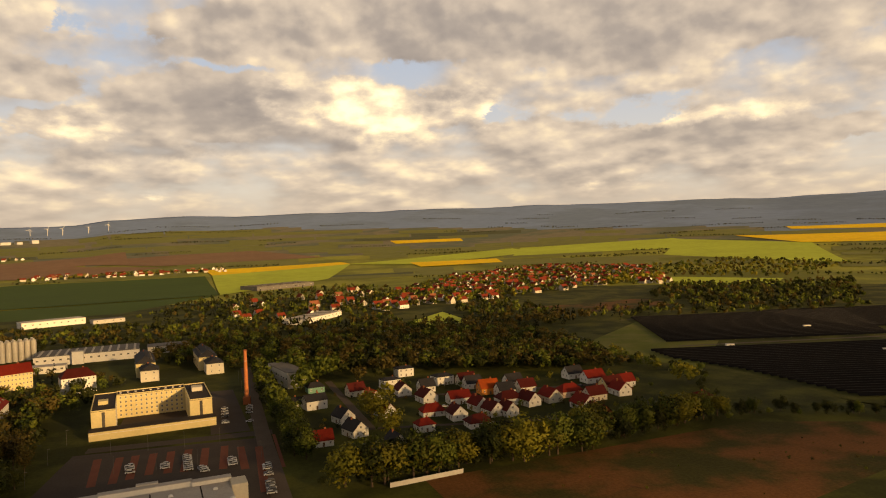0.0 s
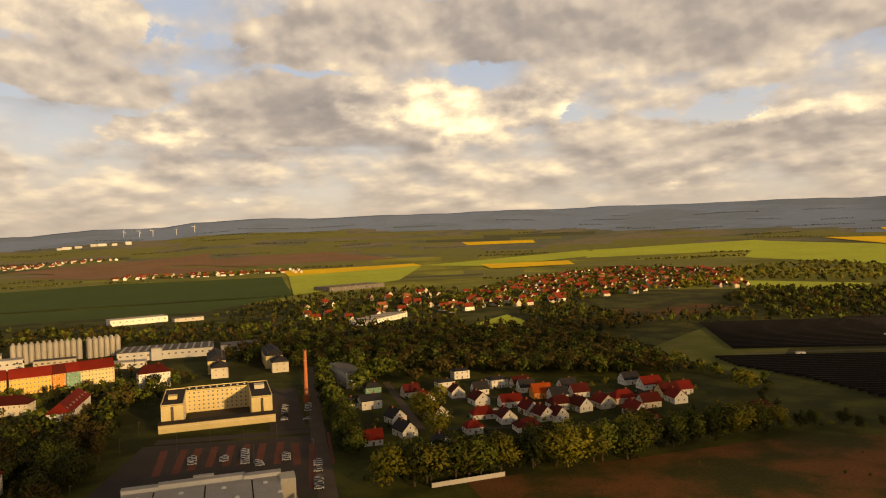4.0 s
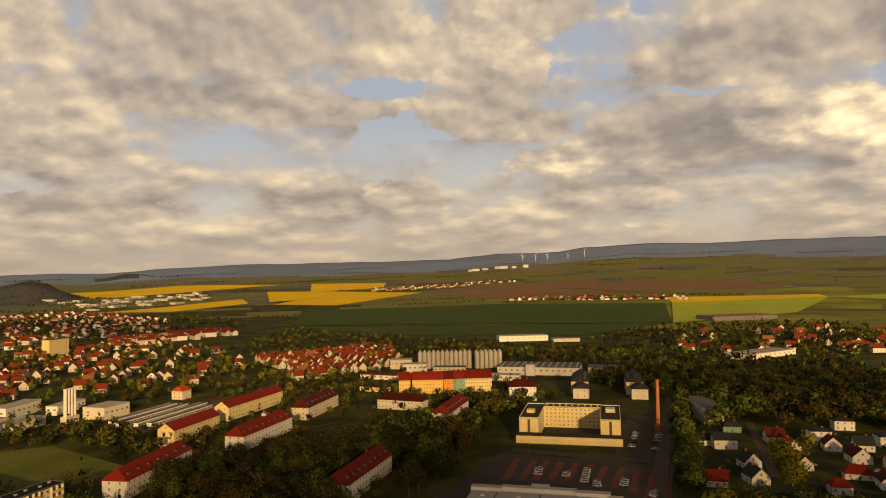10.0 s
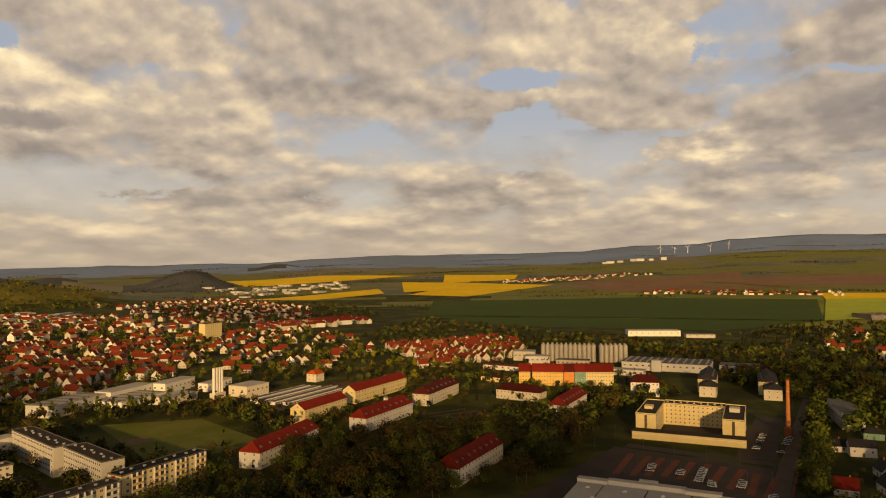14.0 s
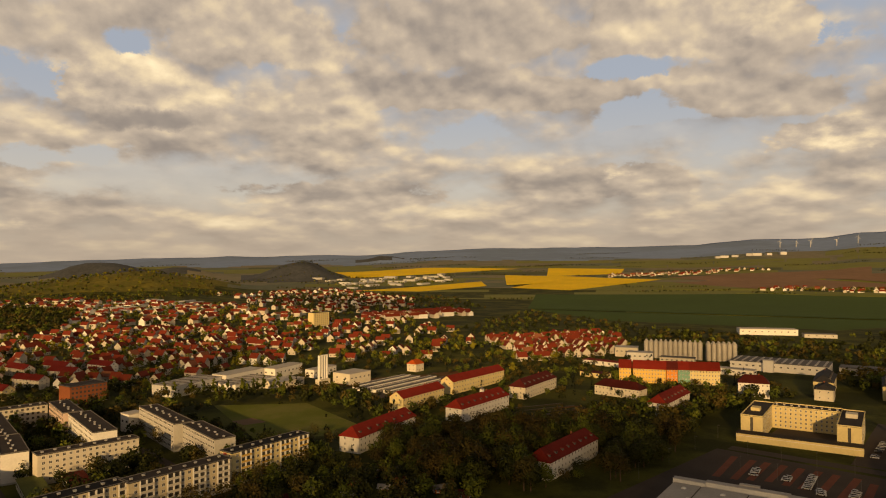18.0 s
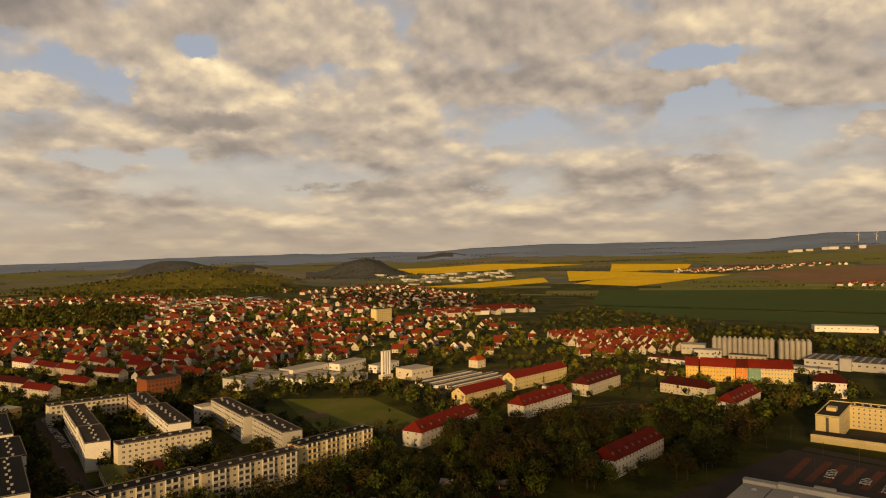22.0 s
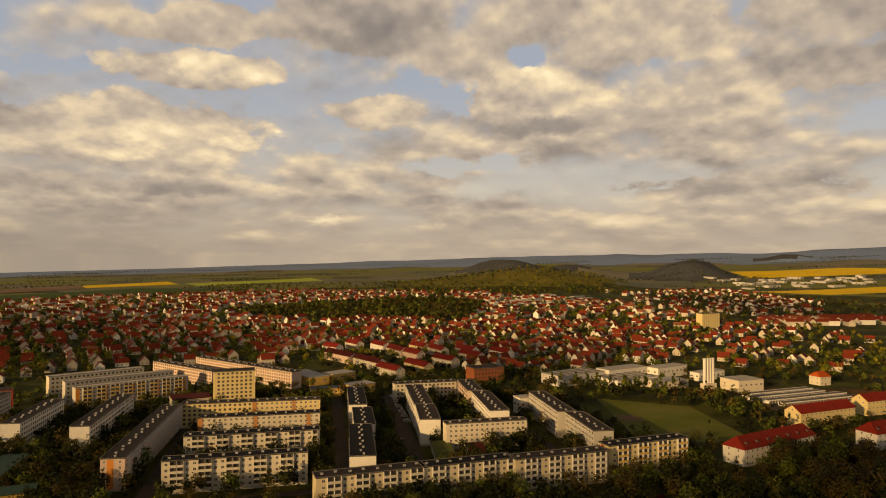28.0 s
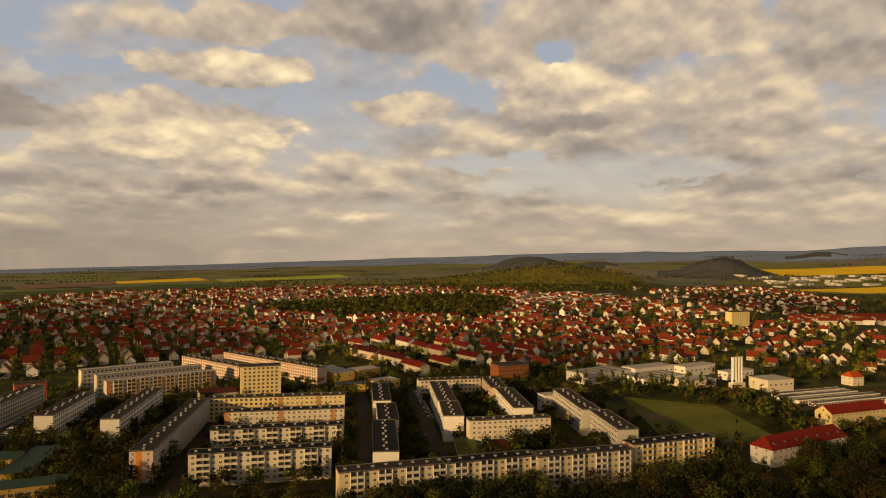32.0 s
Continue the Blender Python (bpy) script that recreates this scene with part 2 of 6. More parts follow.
# ---- materials ----
def surface(name, base, rough=0.85, lo=0.75, hi=1.2, coarse=0.08, fine=1.5, bump=0.0, rnd=0.0, island=0.0, second=None, metal=0.0, spec=0.1, amount=1.0):
    """A procedural surface: base colour, varied by coarse and fine noise in metres, by object or by piece."""
    m = bpy.data.materials.new(name)
    m.use_nodes = True
    t = m.node_tree
    b = t.nodes["Principled BSDF"]
    geo = t.nodes.new("ShaderNodeNewGeometry")
    pos = geo.outputs["Position"]
    n1, n2 = noise_tex(t, pos, coarse, 4.0, 0.6), noise_tex(t, pos, fine, 3.0, 0.65)
    col = base
    if second:
        col = mixc(t, mth(t, "MULTIPLY", ramp01(t, n1, 0.42, 0.6), amount), base, second)
    v = mth(t, "ADD", mth(t, "MULTIPLY", n1, 0.5), mth(t, "MULTIPLY", n2, 0.5))
    if rnd:
        oi = t.nodes.new("ShaderNodeObjectInfo")
        v = mth(t, "ADD", v, mth(t, "MULTIPLY", mth(t, "SUBTRACT", oi.outputs["Random"], 0.5), rnd))
    if island:
        v = mth(t, "ADD", v, mth(t, "MULTIPLY", mth(t, "SUBTRACT", geo.outputs["Random Per Island"], 0.5), island))
    s = t.nodes.new("ShaderNodeMapRange")
    link_in(t, s, 0, v)
    s.inputs[1].default_value, s.inputs[2].default_value, s.inputs[3].default_value, s.inputs[4].default_value = 0.3, 0.7, lo, hi
    s.clamp = False
    sc = t.nodes.new("ShaderNodeVectorMath")
    sc.operation = "SCALE"
    link_in(t, sc, 0, (*base,) if col is base else col)
    t.links.new(s.outputs[0], sc.inputs[3])
    t.links.new(sc.outputs[0], b.inputs["Base Color"])
    b.inputs["Roughness"].default_value, b.inputs["Metallic"].default_value = rough, metal
    b.inputs["Specular IOR Level"].default_value = spec
    if bump:
        bp = t.nodes.new("ShaderNodeBump")
        bp.inputs["Strength"].default_value, bp.inputs["Distance"].default_value = 0.6, bump
        t.links.new(n2, bp.inputs["Height"])
        t.links.new(bp.outputs[0], b.inputs["Normal"])
    return m


def palette(name, colours, rough=0.8, spread=0.15, fine=2.0, by="Random Per Island"):
    """A surface whose pieces take one of several colours."""
    m = surface(name, (0.5, 0.5, 0.5), rough)
    t = m.node_tree
    b = t.nodes["Principled BSDF"]
    geo = t.nodes.new("ShaderNodeNewGeometry") if by != "Object" else t.nodes.new("ShaderNodeObjectInfo")
    r = t.nodes.new("ShaderNodeValToRGB")
    r.color_ramp.interpolation = "CONSTANT"
    for i, c in enumerate(colours):
        e = r.color_ramp.elements[i] if i < 2 else r.color_ramp.elements.new(0)
        e.position, e.color = i / len(colours), (*c, 1)
    t.links.new(geo.outputs["Random" if by == "Object" else by], r.inputs[0])
    pos = t.nodes.new("ShaderNodeNewGeometry").outputs["Position"]
    v = mth(t, "ADD", mth(t, "MULTIPLY", noise_tex(t, pos, fine, 3.0, 0.6), 2 * spread), 1 - spread)
    sc = t.nodes.new("ShaderNodeVectorMath")
    sc.operation = "SCALE"
    t.links.new(r.outputs[0], sc.inputs[0])
    t.links.new(v, sc.inputs[3])
    t.links.new(sc.outputs[0], b.inputs["Base Color"])
    return m


def foliage(name, a, b_, rnd=0.5):
    m = surface(name, a, 0.7, 0.6, 1.45, 0.11, 1.2, rnd=rnd, island=0.16, second=b_, spec=0.2)
    t = m.node_tree
    b = t.nodes["Principled BSDF"]
    tr = t.nodes.new("ShaderNodeBsdfTranslucent")
    mx = t.nodes.new("ShaderNodeMixShader")
    mx.inputs[0].default_value = 0.25
    t.links.new(b.inputs["Base Color"].links[0].from_socket, tr.inputs[0])
    t.links.new(b.outputs[0], mx.inputs[1])
    t.links.new(tr.outputs[0], mx.inputs[2])
    t.links.new(mx.outputs[0], t.nodes["Material Output"].inputs[0])
    return m


GRASS = surface("grass", (0.034, 0.038, 0.007), 0.95, 0.6, 1.35, 0.022, 0.6, 0.15, second=(0.066, 0.068, 0.011))
LAWN = surface("lawn", (0.120, 0.135, 0.018), 0.95, 0.7, 1.3, 0.03, 0.9, 0.1, second=(0.15, 0.135, 0.04), amount=0.6)
SOIL = surface("rough_earth", (0.044, 0.042, 0.009), 0.95, 0.5, 1.5, 0.020, 0.7, 0.3, second=(0.115, 0.050, 0.016))
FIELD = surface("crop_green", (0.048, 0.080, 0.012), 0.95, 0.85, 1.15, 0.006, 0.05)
# meadow green raised well above real grass: sunlit patches put into the colour
MEADOW = surface("meadow_sunlit_tone", (0.36, 0.42, 0.045), 0.95, 0.8, 1.2, 0.006, 0.05)
RAPE = surface("rapeseed_bloom", (0.78, 0.52, 0.010), 0.9, 0.8, 1.15, 0.008, 0.06)
PLOUGH = surface("ploughed_soil", (0.20, 0.12, 0.07), 0.95, 0.8, 1.2, 0.006, 0.05)
CROPS = surface("mixed_crops", (0.140, 0.150, 0.026), 0.95, 0.75, 1.3, 0.003, 0.05, second=(0.23, 0.23, 0.035))
# distant ridge and plain: aerial haze is mixed into these base colours
HAZEWOOD = surface("hazed_woodland", (0.185, 0.250, 0.400), 0.95, 0.85, 1.15, 0.002, 0.02, second=(0.150, 0.200, 0.300))
HAZEPLAIN = surface("hazed_plain", (0.185, 0.165, 0.110), 0.95, 0.75, 1.25, 0.004, 0.03, second=(0.105, 0.118, 0.080))
HILLWOOD = surface("wooded_hill", (0.064, 0.068, 0.072), 0.95, 0.6, 1.4, 0.01, 0.08)
HILLGREEN = surface("spring_hill", (0.150, 0.125, 0.020), 0.95, 0.6, 1.4, 0.012, 0.08, second=(0.090, 0.083, 0.016))
ASPHALT = surface("asphalt", (0.066, 0.051, 0.041), 0.9, 0.75, 1.25, 0.06, 1.0, 0.01)
PAVING = surface("red_paving", (0.1771, 0.0605, 0.0354), 0.85, 0.75, 1.25, 0.1, 1.2, 0.01)
CONCRETE = surface("concrete_paving", (0.110, 0.083, 0.062), 0.9, 0.75, 1.2, 0.08, 1.0)
CREAM = surface("cream_render", (0.560, 0.505, 0.395), 0.9, 0.85, 1.1, 0.12, 1.0)
YELLOW = surface("pale_yellow_render", (0.620, 0.505, 0.250), 0.9, 0.85, 1.1, 0.12, 1.0)
BUFF = surface("buff_render", (0.560, 0.475, 0.310), 0.9, 0.85, 1.1, 0.12, 1.0)
OCHRE = surface("ochre_render", (0.62, 0.40, 0.10), 0.9, 0.85, 1.1, 0.12, 1.0)
WHITE = surface("white_render", (0.660, 0.630, 0.565), 0.9, 0.86, 1.1, 0.12, 1.0)
GREYW = surface("grey_panel_wall", (0.430, 0.405, 0.355), 0.9, 0.85, 1.1, 0.12, 1.0)
PINK = surface("pinkish_render", (0.580, 0.440, 0.350), 0.9, 0.85, 1.1, 0.12, 1.0)
TERRA = surface("terracotta_render", (0.42, 0.20, 0.07), 0.9, 0.85, 1.1, 0.12, 1.0)
ORANGE = surface("orange_render", (0.62, 0.24, 0.05), 0.9, 0.85, 1.1, 0.12, 1.0)
REDW = surface("dark_red_render", (0.42, 0.07, 0.04), 0.9, 0.85, 1.1, 0.12, 1.0)
TEAL = surface("teal_render", (0.16, 0.30, 0.22), 0.9, 0.85, 1.1, 0.12, 1.0)
BRICK = surface("red_brick", (0.295, 0.098, 0.041), 0.9, 0.75, 1.2, 0.3, 3.0, 0.02)
CHIMNEY = surface("chimney_brick", (0.46, 0.16, 0.06), 0.9, 0.75, 1.2, 0.3, 3.0, 0.02)
BITUMEN = surface("bitumen_roof", (0.042, 0.033, 0.028), 0.85, 0.7, 1.3, 0.12, 1.0)
BLACKROOF = surface("black_roof", (0.009, 0.008, 0.008), 0.8, 0.7, 1.4, 0.12, 1.0)
GREYROOF = surface("grey_sheet_roof", (0.42, 0.385, 0.34), 0.7, 0.8, 1.15, 0.1, 1.0)
DARKGREY = surface("dark_grey_sheet", (0.13, 0.12, 0.11), 0.7, 0.8, 1.2, 0.1, 1.0)
TILE = surface("red_roof_tile", (0.164, 0.016, 0.009), 0.8, 0.7, 1.3, 0.15, 2.0, 0.04, rnd=0.35)
DTILE = surface("dark_red_roof_tile", (0.070, 0.011, 0.008), 0.8, 0.7, 1.3, 0.15, 2.0, 0.04, rnd=0.4)
OTILE = surface("orange_roof_tile", (0.344, 0.061, 0.011), 0.8, 0.75, 1.25, 0.15, 2.0, 0.04, rnd=0.2)
BTILE = surface("black_roof_tile", (0.030, 0.028, 0.030), 0.75, 0.7, 1.3, 0.15, 2.0, 0.04)
GREENROOF = surface("green_sheet_roof", (0.045, 0.085, 0.055), 0.7, 0.8, 1.2, 0.1, 1.0)
MOSSROOF = surface("mossy_roof", (0.10, 0.11, 0.03), 0.95, 0.7, 1.3, 0.15, 1.2)
GLASS = surface("window_glass", (0.085, 0.075, 0.064), 0.2, 0.8, 1.3, 0.2, 1.0, rnd=0.5, spec=0.6)
FRAME = surface("window_frame_white", (0.62, 0.60, 0.56), 0.6, 0.9, 1.1)
METAL = surface("bare_metal", (0.50, 0.47, 0.42), 0.45, 0.8, 1.15, 0.3, 2.0, metal=0.5)
SILO = surface("silo_metal", (0.48, 0.44, 0.37), 0.55, 0.8, 1.15, 0.15, 1.0, metal=0.15)
LAMPGREY = surface("painted_lamp_grey", (0.10, 0.095, 0.085), 0.7, 0.8, 1.2)
CARGLASS_TINT = surface("dark_car_glass", (0.012, 0.012, 0.013), 0.35, 0.8, 1.2, spec=0.3)
BARK = surface("bark", (0.075, 0.052, 0.034), 0.95, 0.7, 1.3, 0.5, 4.0)
PANEL = surface("solar_glass", (0.006, 0.006, 0.007), 0.6, 0.8, 1.3, 0.2, 1.0, spec=0.02)
WOOD = surface("weathered_wood", (0.16, 0.10, 0.06), 0.9, 0.7, 1.3, 0.5, 3.0)
LEAF = [
    foliage("leaf_dark", (0.0270, 0.0331, 0.0052), (0.0435, 0.0470, 0.0070)),
    foliage("leaf_fresh", (0.0522, 0.0679, 0.0087), (0.0853, 0.0940, 0.0104)),
    foliage("leaf_yellow", (0.1653, 0.1436, 0.0122), (0.1131, 0.1087, 0.0104)),
    foliage("bud_brown", (0.0679, 0.0478, 0.0096), (0.0505, 0.0418, 0.0078)),
    foliage("needle", (0.0139, 0.0200, 0.0061), (0.0209, 0.0252, 0.0078)),
]
CAR = palette("car_paint", [(0.42, 0.42, 0.42), (0.02, 0.02, 0.022), (0.03, 0.03, 0.032), (0.14, 0.14, 0.15), (0.2, 0.02, 0.02), (0.03, 0.05, 0.12), (0.05, 0.05, 0.052), (0.09, 0.09, 0.1)], 0.3, 0.05, by="Object")
TOWNWALL = palette("town_walls", [(0.46, 0.41, 0.33), (0.60, 0.57, 0.52), (0.40, 0.30, 0.17), (0.22, 0.17, 0.12), (0.66, 0.64, 0.58), (0.28, 0.22, 0.17)])
TOWNROOF = palette("town_roofs", [(0.15, 0.026, 0.012), (0.25, 0.042, 0.014), (0.085, 0.020, 0.012), (0.36, 0.080, 0.020), (0.050, 0.024, 0.017), (0.12, 0.036, 0.022), (0.19, 0.030, 0.015), (0.032, 0.027, 0.024), (0.22, 0.080, 0.040), (0.07, 0.018, 0.013)], spread=0.3)


# ---- mesh building ----
class Shape:
    def __init__(self):
        self.v, self.f, self.m = [], [], []

    def poly(self, pts, m=0):
        n = len(self.v)
        self.v += [tuple(p) for p in pts]
        self.f.append(tuple(range(n, n + len(pts))))
        self.m.append(m)
        return self

    def solid(self, low, high, m=0, top=None, base=True):
        """A prism between two rings of equal length."""
        n, k = len(self.v), len(low)
        self.v += [tuple(p) for p in low] + [tuple(p) for p in high]
        for i in range(k):
            j = (i + 1) % k
            self.f.append((n + i, n + j, n + k + j, n + k + i))
            self.m.append(m)
        self.f.append(tuple(range(n + k, n + 2 * k)))
        self.m.append(m if top is None else top)
        if base:
            self.f.append(tuple(range(n + k - 1, n - 1, -1)))
            self.m.append(m)
        return self

    def box(self, x0, x1, y0, y1, z0, z1, m=0, top=None, base=True):
        ring = ((x0, y0), (x1, y0), (x1, y1), (x0, y1))
        return self.solid([(x, y, z0) for x, y in ring], [(x, y, z1) for x, y in ring], m, top, base)

    def round(self, x, y, r0, r1, z0, z1, n=8, m=0, top=None):
        a = [2 * math.pi * i / n for i in range(n)]
        return self.solid([(x + r0 * math.cos(i), y + r0 * math.sin(i), z0) for i in a], [(x + r1 * math.cos(i), y + r1 * math.sin(i), z1) for i in a], m, top)

    def gable(self, L, W, z, rise, over=0.5, thick=0.25, m=0, hip=0.0):
        """A pitched roof shell over a plan L x W, ridge along x; hip: how far the ridge is drawn in at each end."""
        a, b = L / 2 + over, W / 2 + over
        drop = rise * over / (W / 2)
        r = L / 2 + over - hip
        lo = z - drop
        eave = [(-a, -b, lo), (a, -b, lo), (a, b, lo), (-a, b, lo)]
        ridge = [(-r, 0, z + rise), (r, 0, z + rise)]
        up = [(x, y, h + thick) for x, y, h in eave + ridge]
        n = len(self.v)
        self.v += eave + ridge + up
        fs = [(0, 1, 5, 4), (2, 3, 4, 5), (3, 0, 4), (1, 2, 5)]
        top = [tuple(n + 6 + i for i in f) for f in fs[: 4 if hip else 2]]
        bot = [tuple(n + i for i in reversed(f)) for f in fs[: 4 if hip else 2]]
        rim = [(0, 1), (2, 3)] + ([(1, 2), (3, 0)] if hip else [(1, 5), (5, 2), (3, 4), (4, 0)])
        side = [(n + i, n + j, n + 6 + j, n + 6 + i) for i, j in rim]
        for f in top + bot + side:
            self.f.append(f)
            self.m.append(m)
        return self

    def gable_walls(self, L, W, h, rise, m=0, hip=False):
        """Walls of a house with gable ends."""
        a, b = L / 2, W / 2
        self.box(-a, a, -b, b, 0, h, m)
        if not hip:
            for s in (-1, 1):
                x0, x1 = sorted((s * a, s * (a - 0.3)))
                tri = [(-b, h), (b, h), (0, h + rise)]
                self.solid([(x0, y, z) for y, z in tri], [(x1, y, z) for y, z in tri], m)
        return self

    def mesh(self, name, *mats):
        me = bpy.data.meshes.new(name)
        me.from_pydata(self.v, [], self.f)
        for m in mats:
            me.materials.append(m)
        if len(mats) > 1:
            me.polygons.foreach_set("material_index", self.m)
        me.update()
        return me


def thing(name, x, y, ang, label, category, group="", z=0.0):
    e = tagged(new(name), label, category, group)
    e.matrix_world = pose(x, y, z, 0, 0, ang)
    return e


def part(name, me, parent, label="", at=None):
    ob = new(name, me)
    ob.parent = parent
    if at is not None:
        ob.matrix_basis = at
    if label:
        ob["label"] = label
    return ob


def setting(name, me, label, category, kind="structure"):
    return tagged(new(name, me), label, category, "", kind)


EYE = Vector((50.0, -12.0))
TAKEN = []


def take(x, y, ang, L, W):
    c, s = math.cos(radians(ang)), math.sin(radians(ang))
    TAKEN.append((x, y, c, s, L / 2, W / 2))


def clear_of(x, y, margin=3.0):
    for X, Y, c, s, a, b in TAKEN:
        dx, dy = x - X, y - Y
        if abs(dx * c + dy * s) < a + margin and abs(dy * c - dx * s) < b + margin:
            return False
    return True


# ---- unseen clouds added behind the camera to shade parts of the land ----
def shade_cloud_material():
    """Thin grey-white cloud that lets part of the sun through."""
    m = surface("cloud", (0.8, 0.8, 0.8), 1.0, 0.9, 1.1, 0.004, 0.02)
    t = m.node_tree
    tr, mx = t.nodes.new("ShaderNodeBsdfTransparent"), t.nodes.new("ShaderNodeMixShader")
    pos = t.nodes.new("ShaderNodeNewGeometry").outputs["Position"]
    link_in(t, mx, 0, mth(t, "MULTIPLY_ADD", ramp01(t, noise_tex(t, pos, 0.006, 4.0, 0.6), 0.35, 0.6), 0.42, 0.2))
    t.links.new(tr.outputs[0], mx.inputs[1])
    t.links.new(t.nodes["Principled BSDF"].outputs[0], mx.inputs[2])
    t.links.new(mx.outputs[0], t.nodes["Material Output"].inputs[0])
    return m


CLOUD = shade_cloud_material()
CLOUD_Z = 900.0


def cloud(x, y, rx, ry, seed):
    """Flat-based cloud heap out of view, placed sunward to shade ground at x, y."""
    far = CLOUD_Z / math.tan(SUN_EL)
    s, rings, n = Shape(), 7, 40
    v = [(0, 0, 0)]
    for k in range(1, rings + 1):
        for i in range(n):
            a = 2 * math.pi * i / n
            w = 1 + 0.30 * noise.noise(Vector((1.6 * math.cos(a), 1.6 * math.sin(a), seed))) + 0.16 * noise.noise(Vector((5 * math.cos(a), 5 * math.sin(a), seed)))
            q = k / rings
            v.append((rx * w * q * math.cos(a), ry * w * q * math.sin(a), 0))
    top = [(px, py, 2 + 26 * (1 - min(1.0, (px / rx) ** 2 + (py / ry) ** 2)) * (0.7 + noise.noise(Vector((px / 60, py / 60, seed))))) for px, py, _ in v]
    m = len(v)
    s.v = v + top
    for base, flip in ((0, True), (m, False)):
        fs = [(base, base + 1 + i, base + 1 + (i + 1) % n) for i in range(n)]
        for k in range(rings - 1):
            for i in range(n):
                p, q = base + 1 + k * n + i, base + 1 + k * n + (i + 1) % n
                fs.append((p, p + n, q + n, q))
        s.f += [f[::-1] for f in fs] if flip else fs
    rim = 1 + (rings - 1) * n
    s.f += [(rim + i, rim + (i + 1) % n, m + rim + (i + 1) % n, m + rim + i) for i in range(n)]
    ob = setting("cloud", s.mesh("cloud", CLOUD), "unseen grey-white cloud added to shade the ground", "cloud", "structure")
    ob.location = (x + far * math.sin(SUN_AZ), y + far * math.cos(SUN_AZ), CLOUD_Z)


# ground spots to be shaded: centre and half sizes, one added cloud each
for i, (cx, cy, crx, cry) in enumerate(((330, 420, 260, 170), (-20, 320, 150, 160), (-185, 230, 120, 220), (60, 690, 270, 100), (-230, 690, 180, 70), (-640, 210, 150, 110), (-780, -150, 150, 150), (-270, -150, 150, 100), (-1050, -380, 330, 260), (-1250, 960, 380, 150))):
    cloud(cx, cy, crx, cry, i * 3.7)


# ---- terrain ----
RISE_AZ = np.array([-180, -110, -75, -42, -34, -30, -20, -6, 3, 12, 16.2, 17.5, 23, 25, 27, 35, 43, 47, 53, 60, 66, 71, 77, 81, 90, 100, 107, 114, 180])
RISE_Z = np.array([120, 200, 255, 261, 257, 266, 270, 271, 268, 265, 254, 232, 224, 208, 191, 185, 180, 169, 138, 130, 121, 113, 98, 84, 57, 28, 15, 0, 120])


def terrain(x, y):
    """Height of the land: flat round the town, rising to the rim of hills."""
    r = math.hypot(x - 50, y + 12)
    if r < 1500:
        return 0.0
    az = math.degrees(math.atan2(-(x - 50), y + 12))
    e = float(np.interp(az, RISE_AZ, RISE_Z))
    k = min((r - 1500) / 3200, 1.03)
    und = noise.noise(Vector((x / 420, y / 420, 4.3))) * 3.0
    ridge = max(0.0, (r - 3900) / 900)
    und += ridge * (noise.noise(Vector((az / 5, 0.2, 0.3))) * 7 + noise.noise(Vector((az / 1.7, 3.2, 0.3))) * 5) * min(1.0, e / 120)
    z = e * k ** 1.8 + und * min(1.0, k * 3) * (0.4 if e < 60 else 1.0)
    # three wooded hills behind the town
    for hx, hy, ra, rb, rot, top in HILLS:
        c, s = math.cos(radians(rot)), math.sin(radians(rot))
        u, v = (x - hx) * c + (y - hy) * s, (y - hy) * c - (x - hx) * s
        q = (u / ra) ** 2 + (v / rb) ** 2
        if q < 4:
            z += top * math.exp(-1.3 * q ** 1.5) * (1 + 0.25 * noise.noise(Vector((x / 160, y / 160, 9))))
    return z


HILLS = ((-3106, 953, 195, 190, 73, 56), (-2230, 866, 250, 220, 69, 38), (-2265, 630, 270, 220, 74.5, 28), (-2511, 1551, 230, 150, 148.6, 66), (-3000, 1262, 120, 120, 67, 36), (-3251, 2585, 120, 120, 52, 26))
FOOT_AZ = (-60, -39, -32, -14, 4, 20, 40, 70, 110)
FOOT_R = (3000, 3100, 3250, 3600, 3950, 3950, 3850, 3950, 3900)


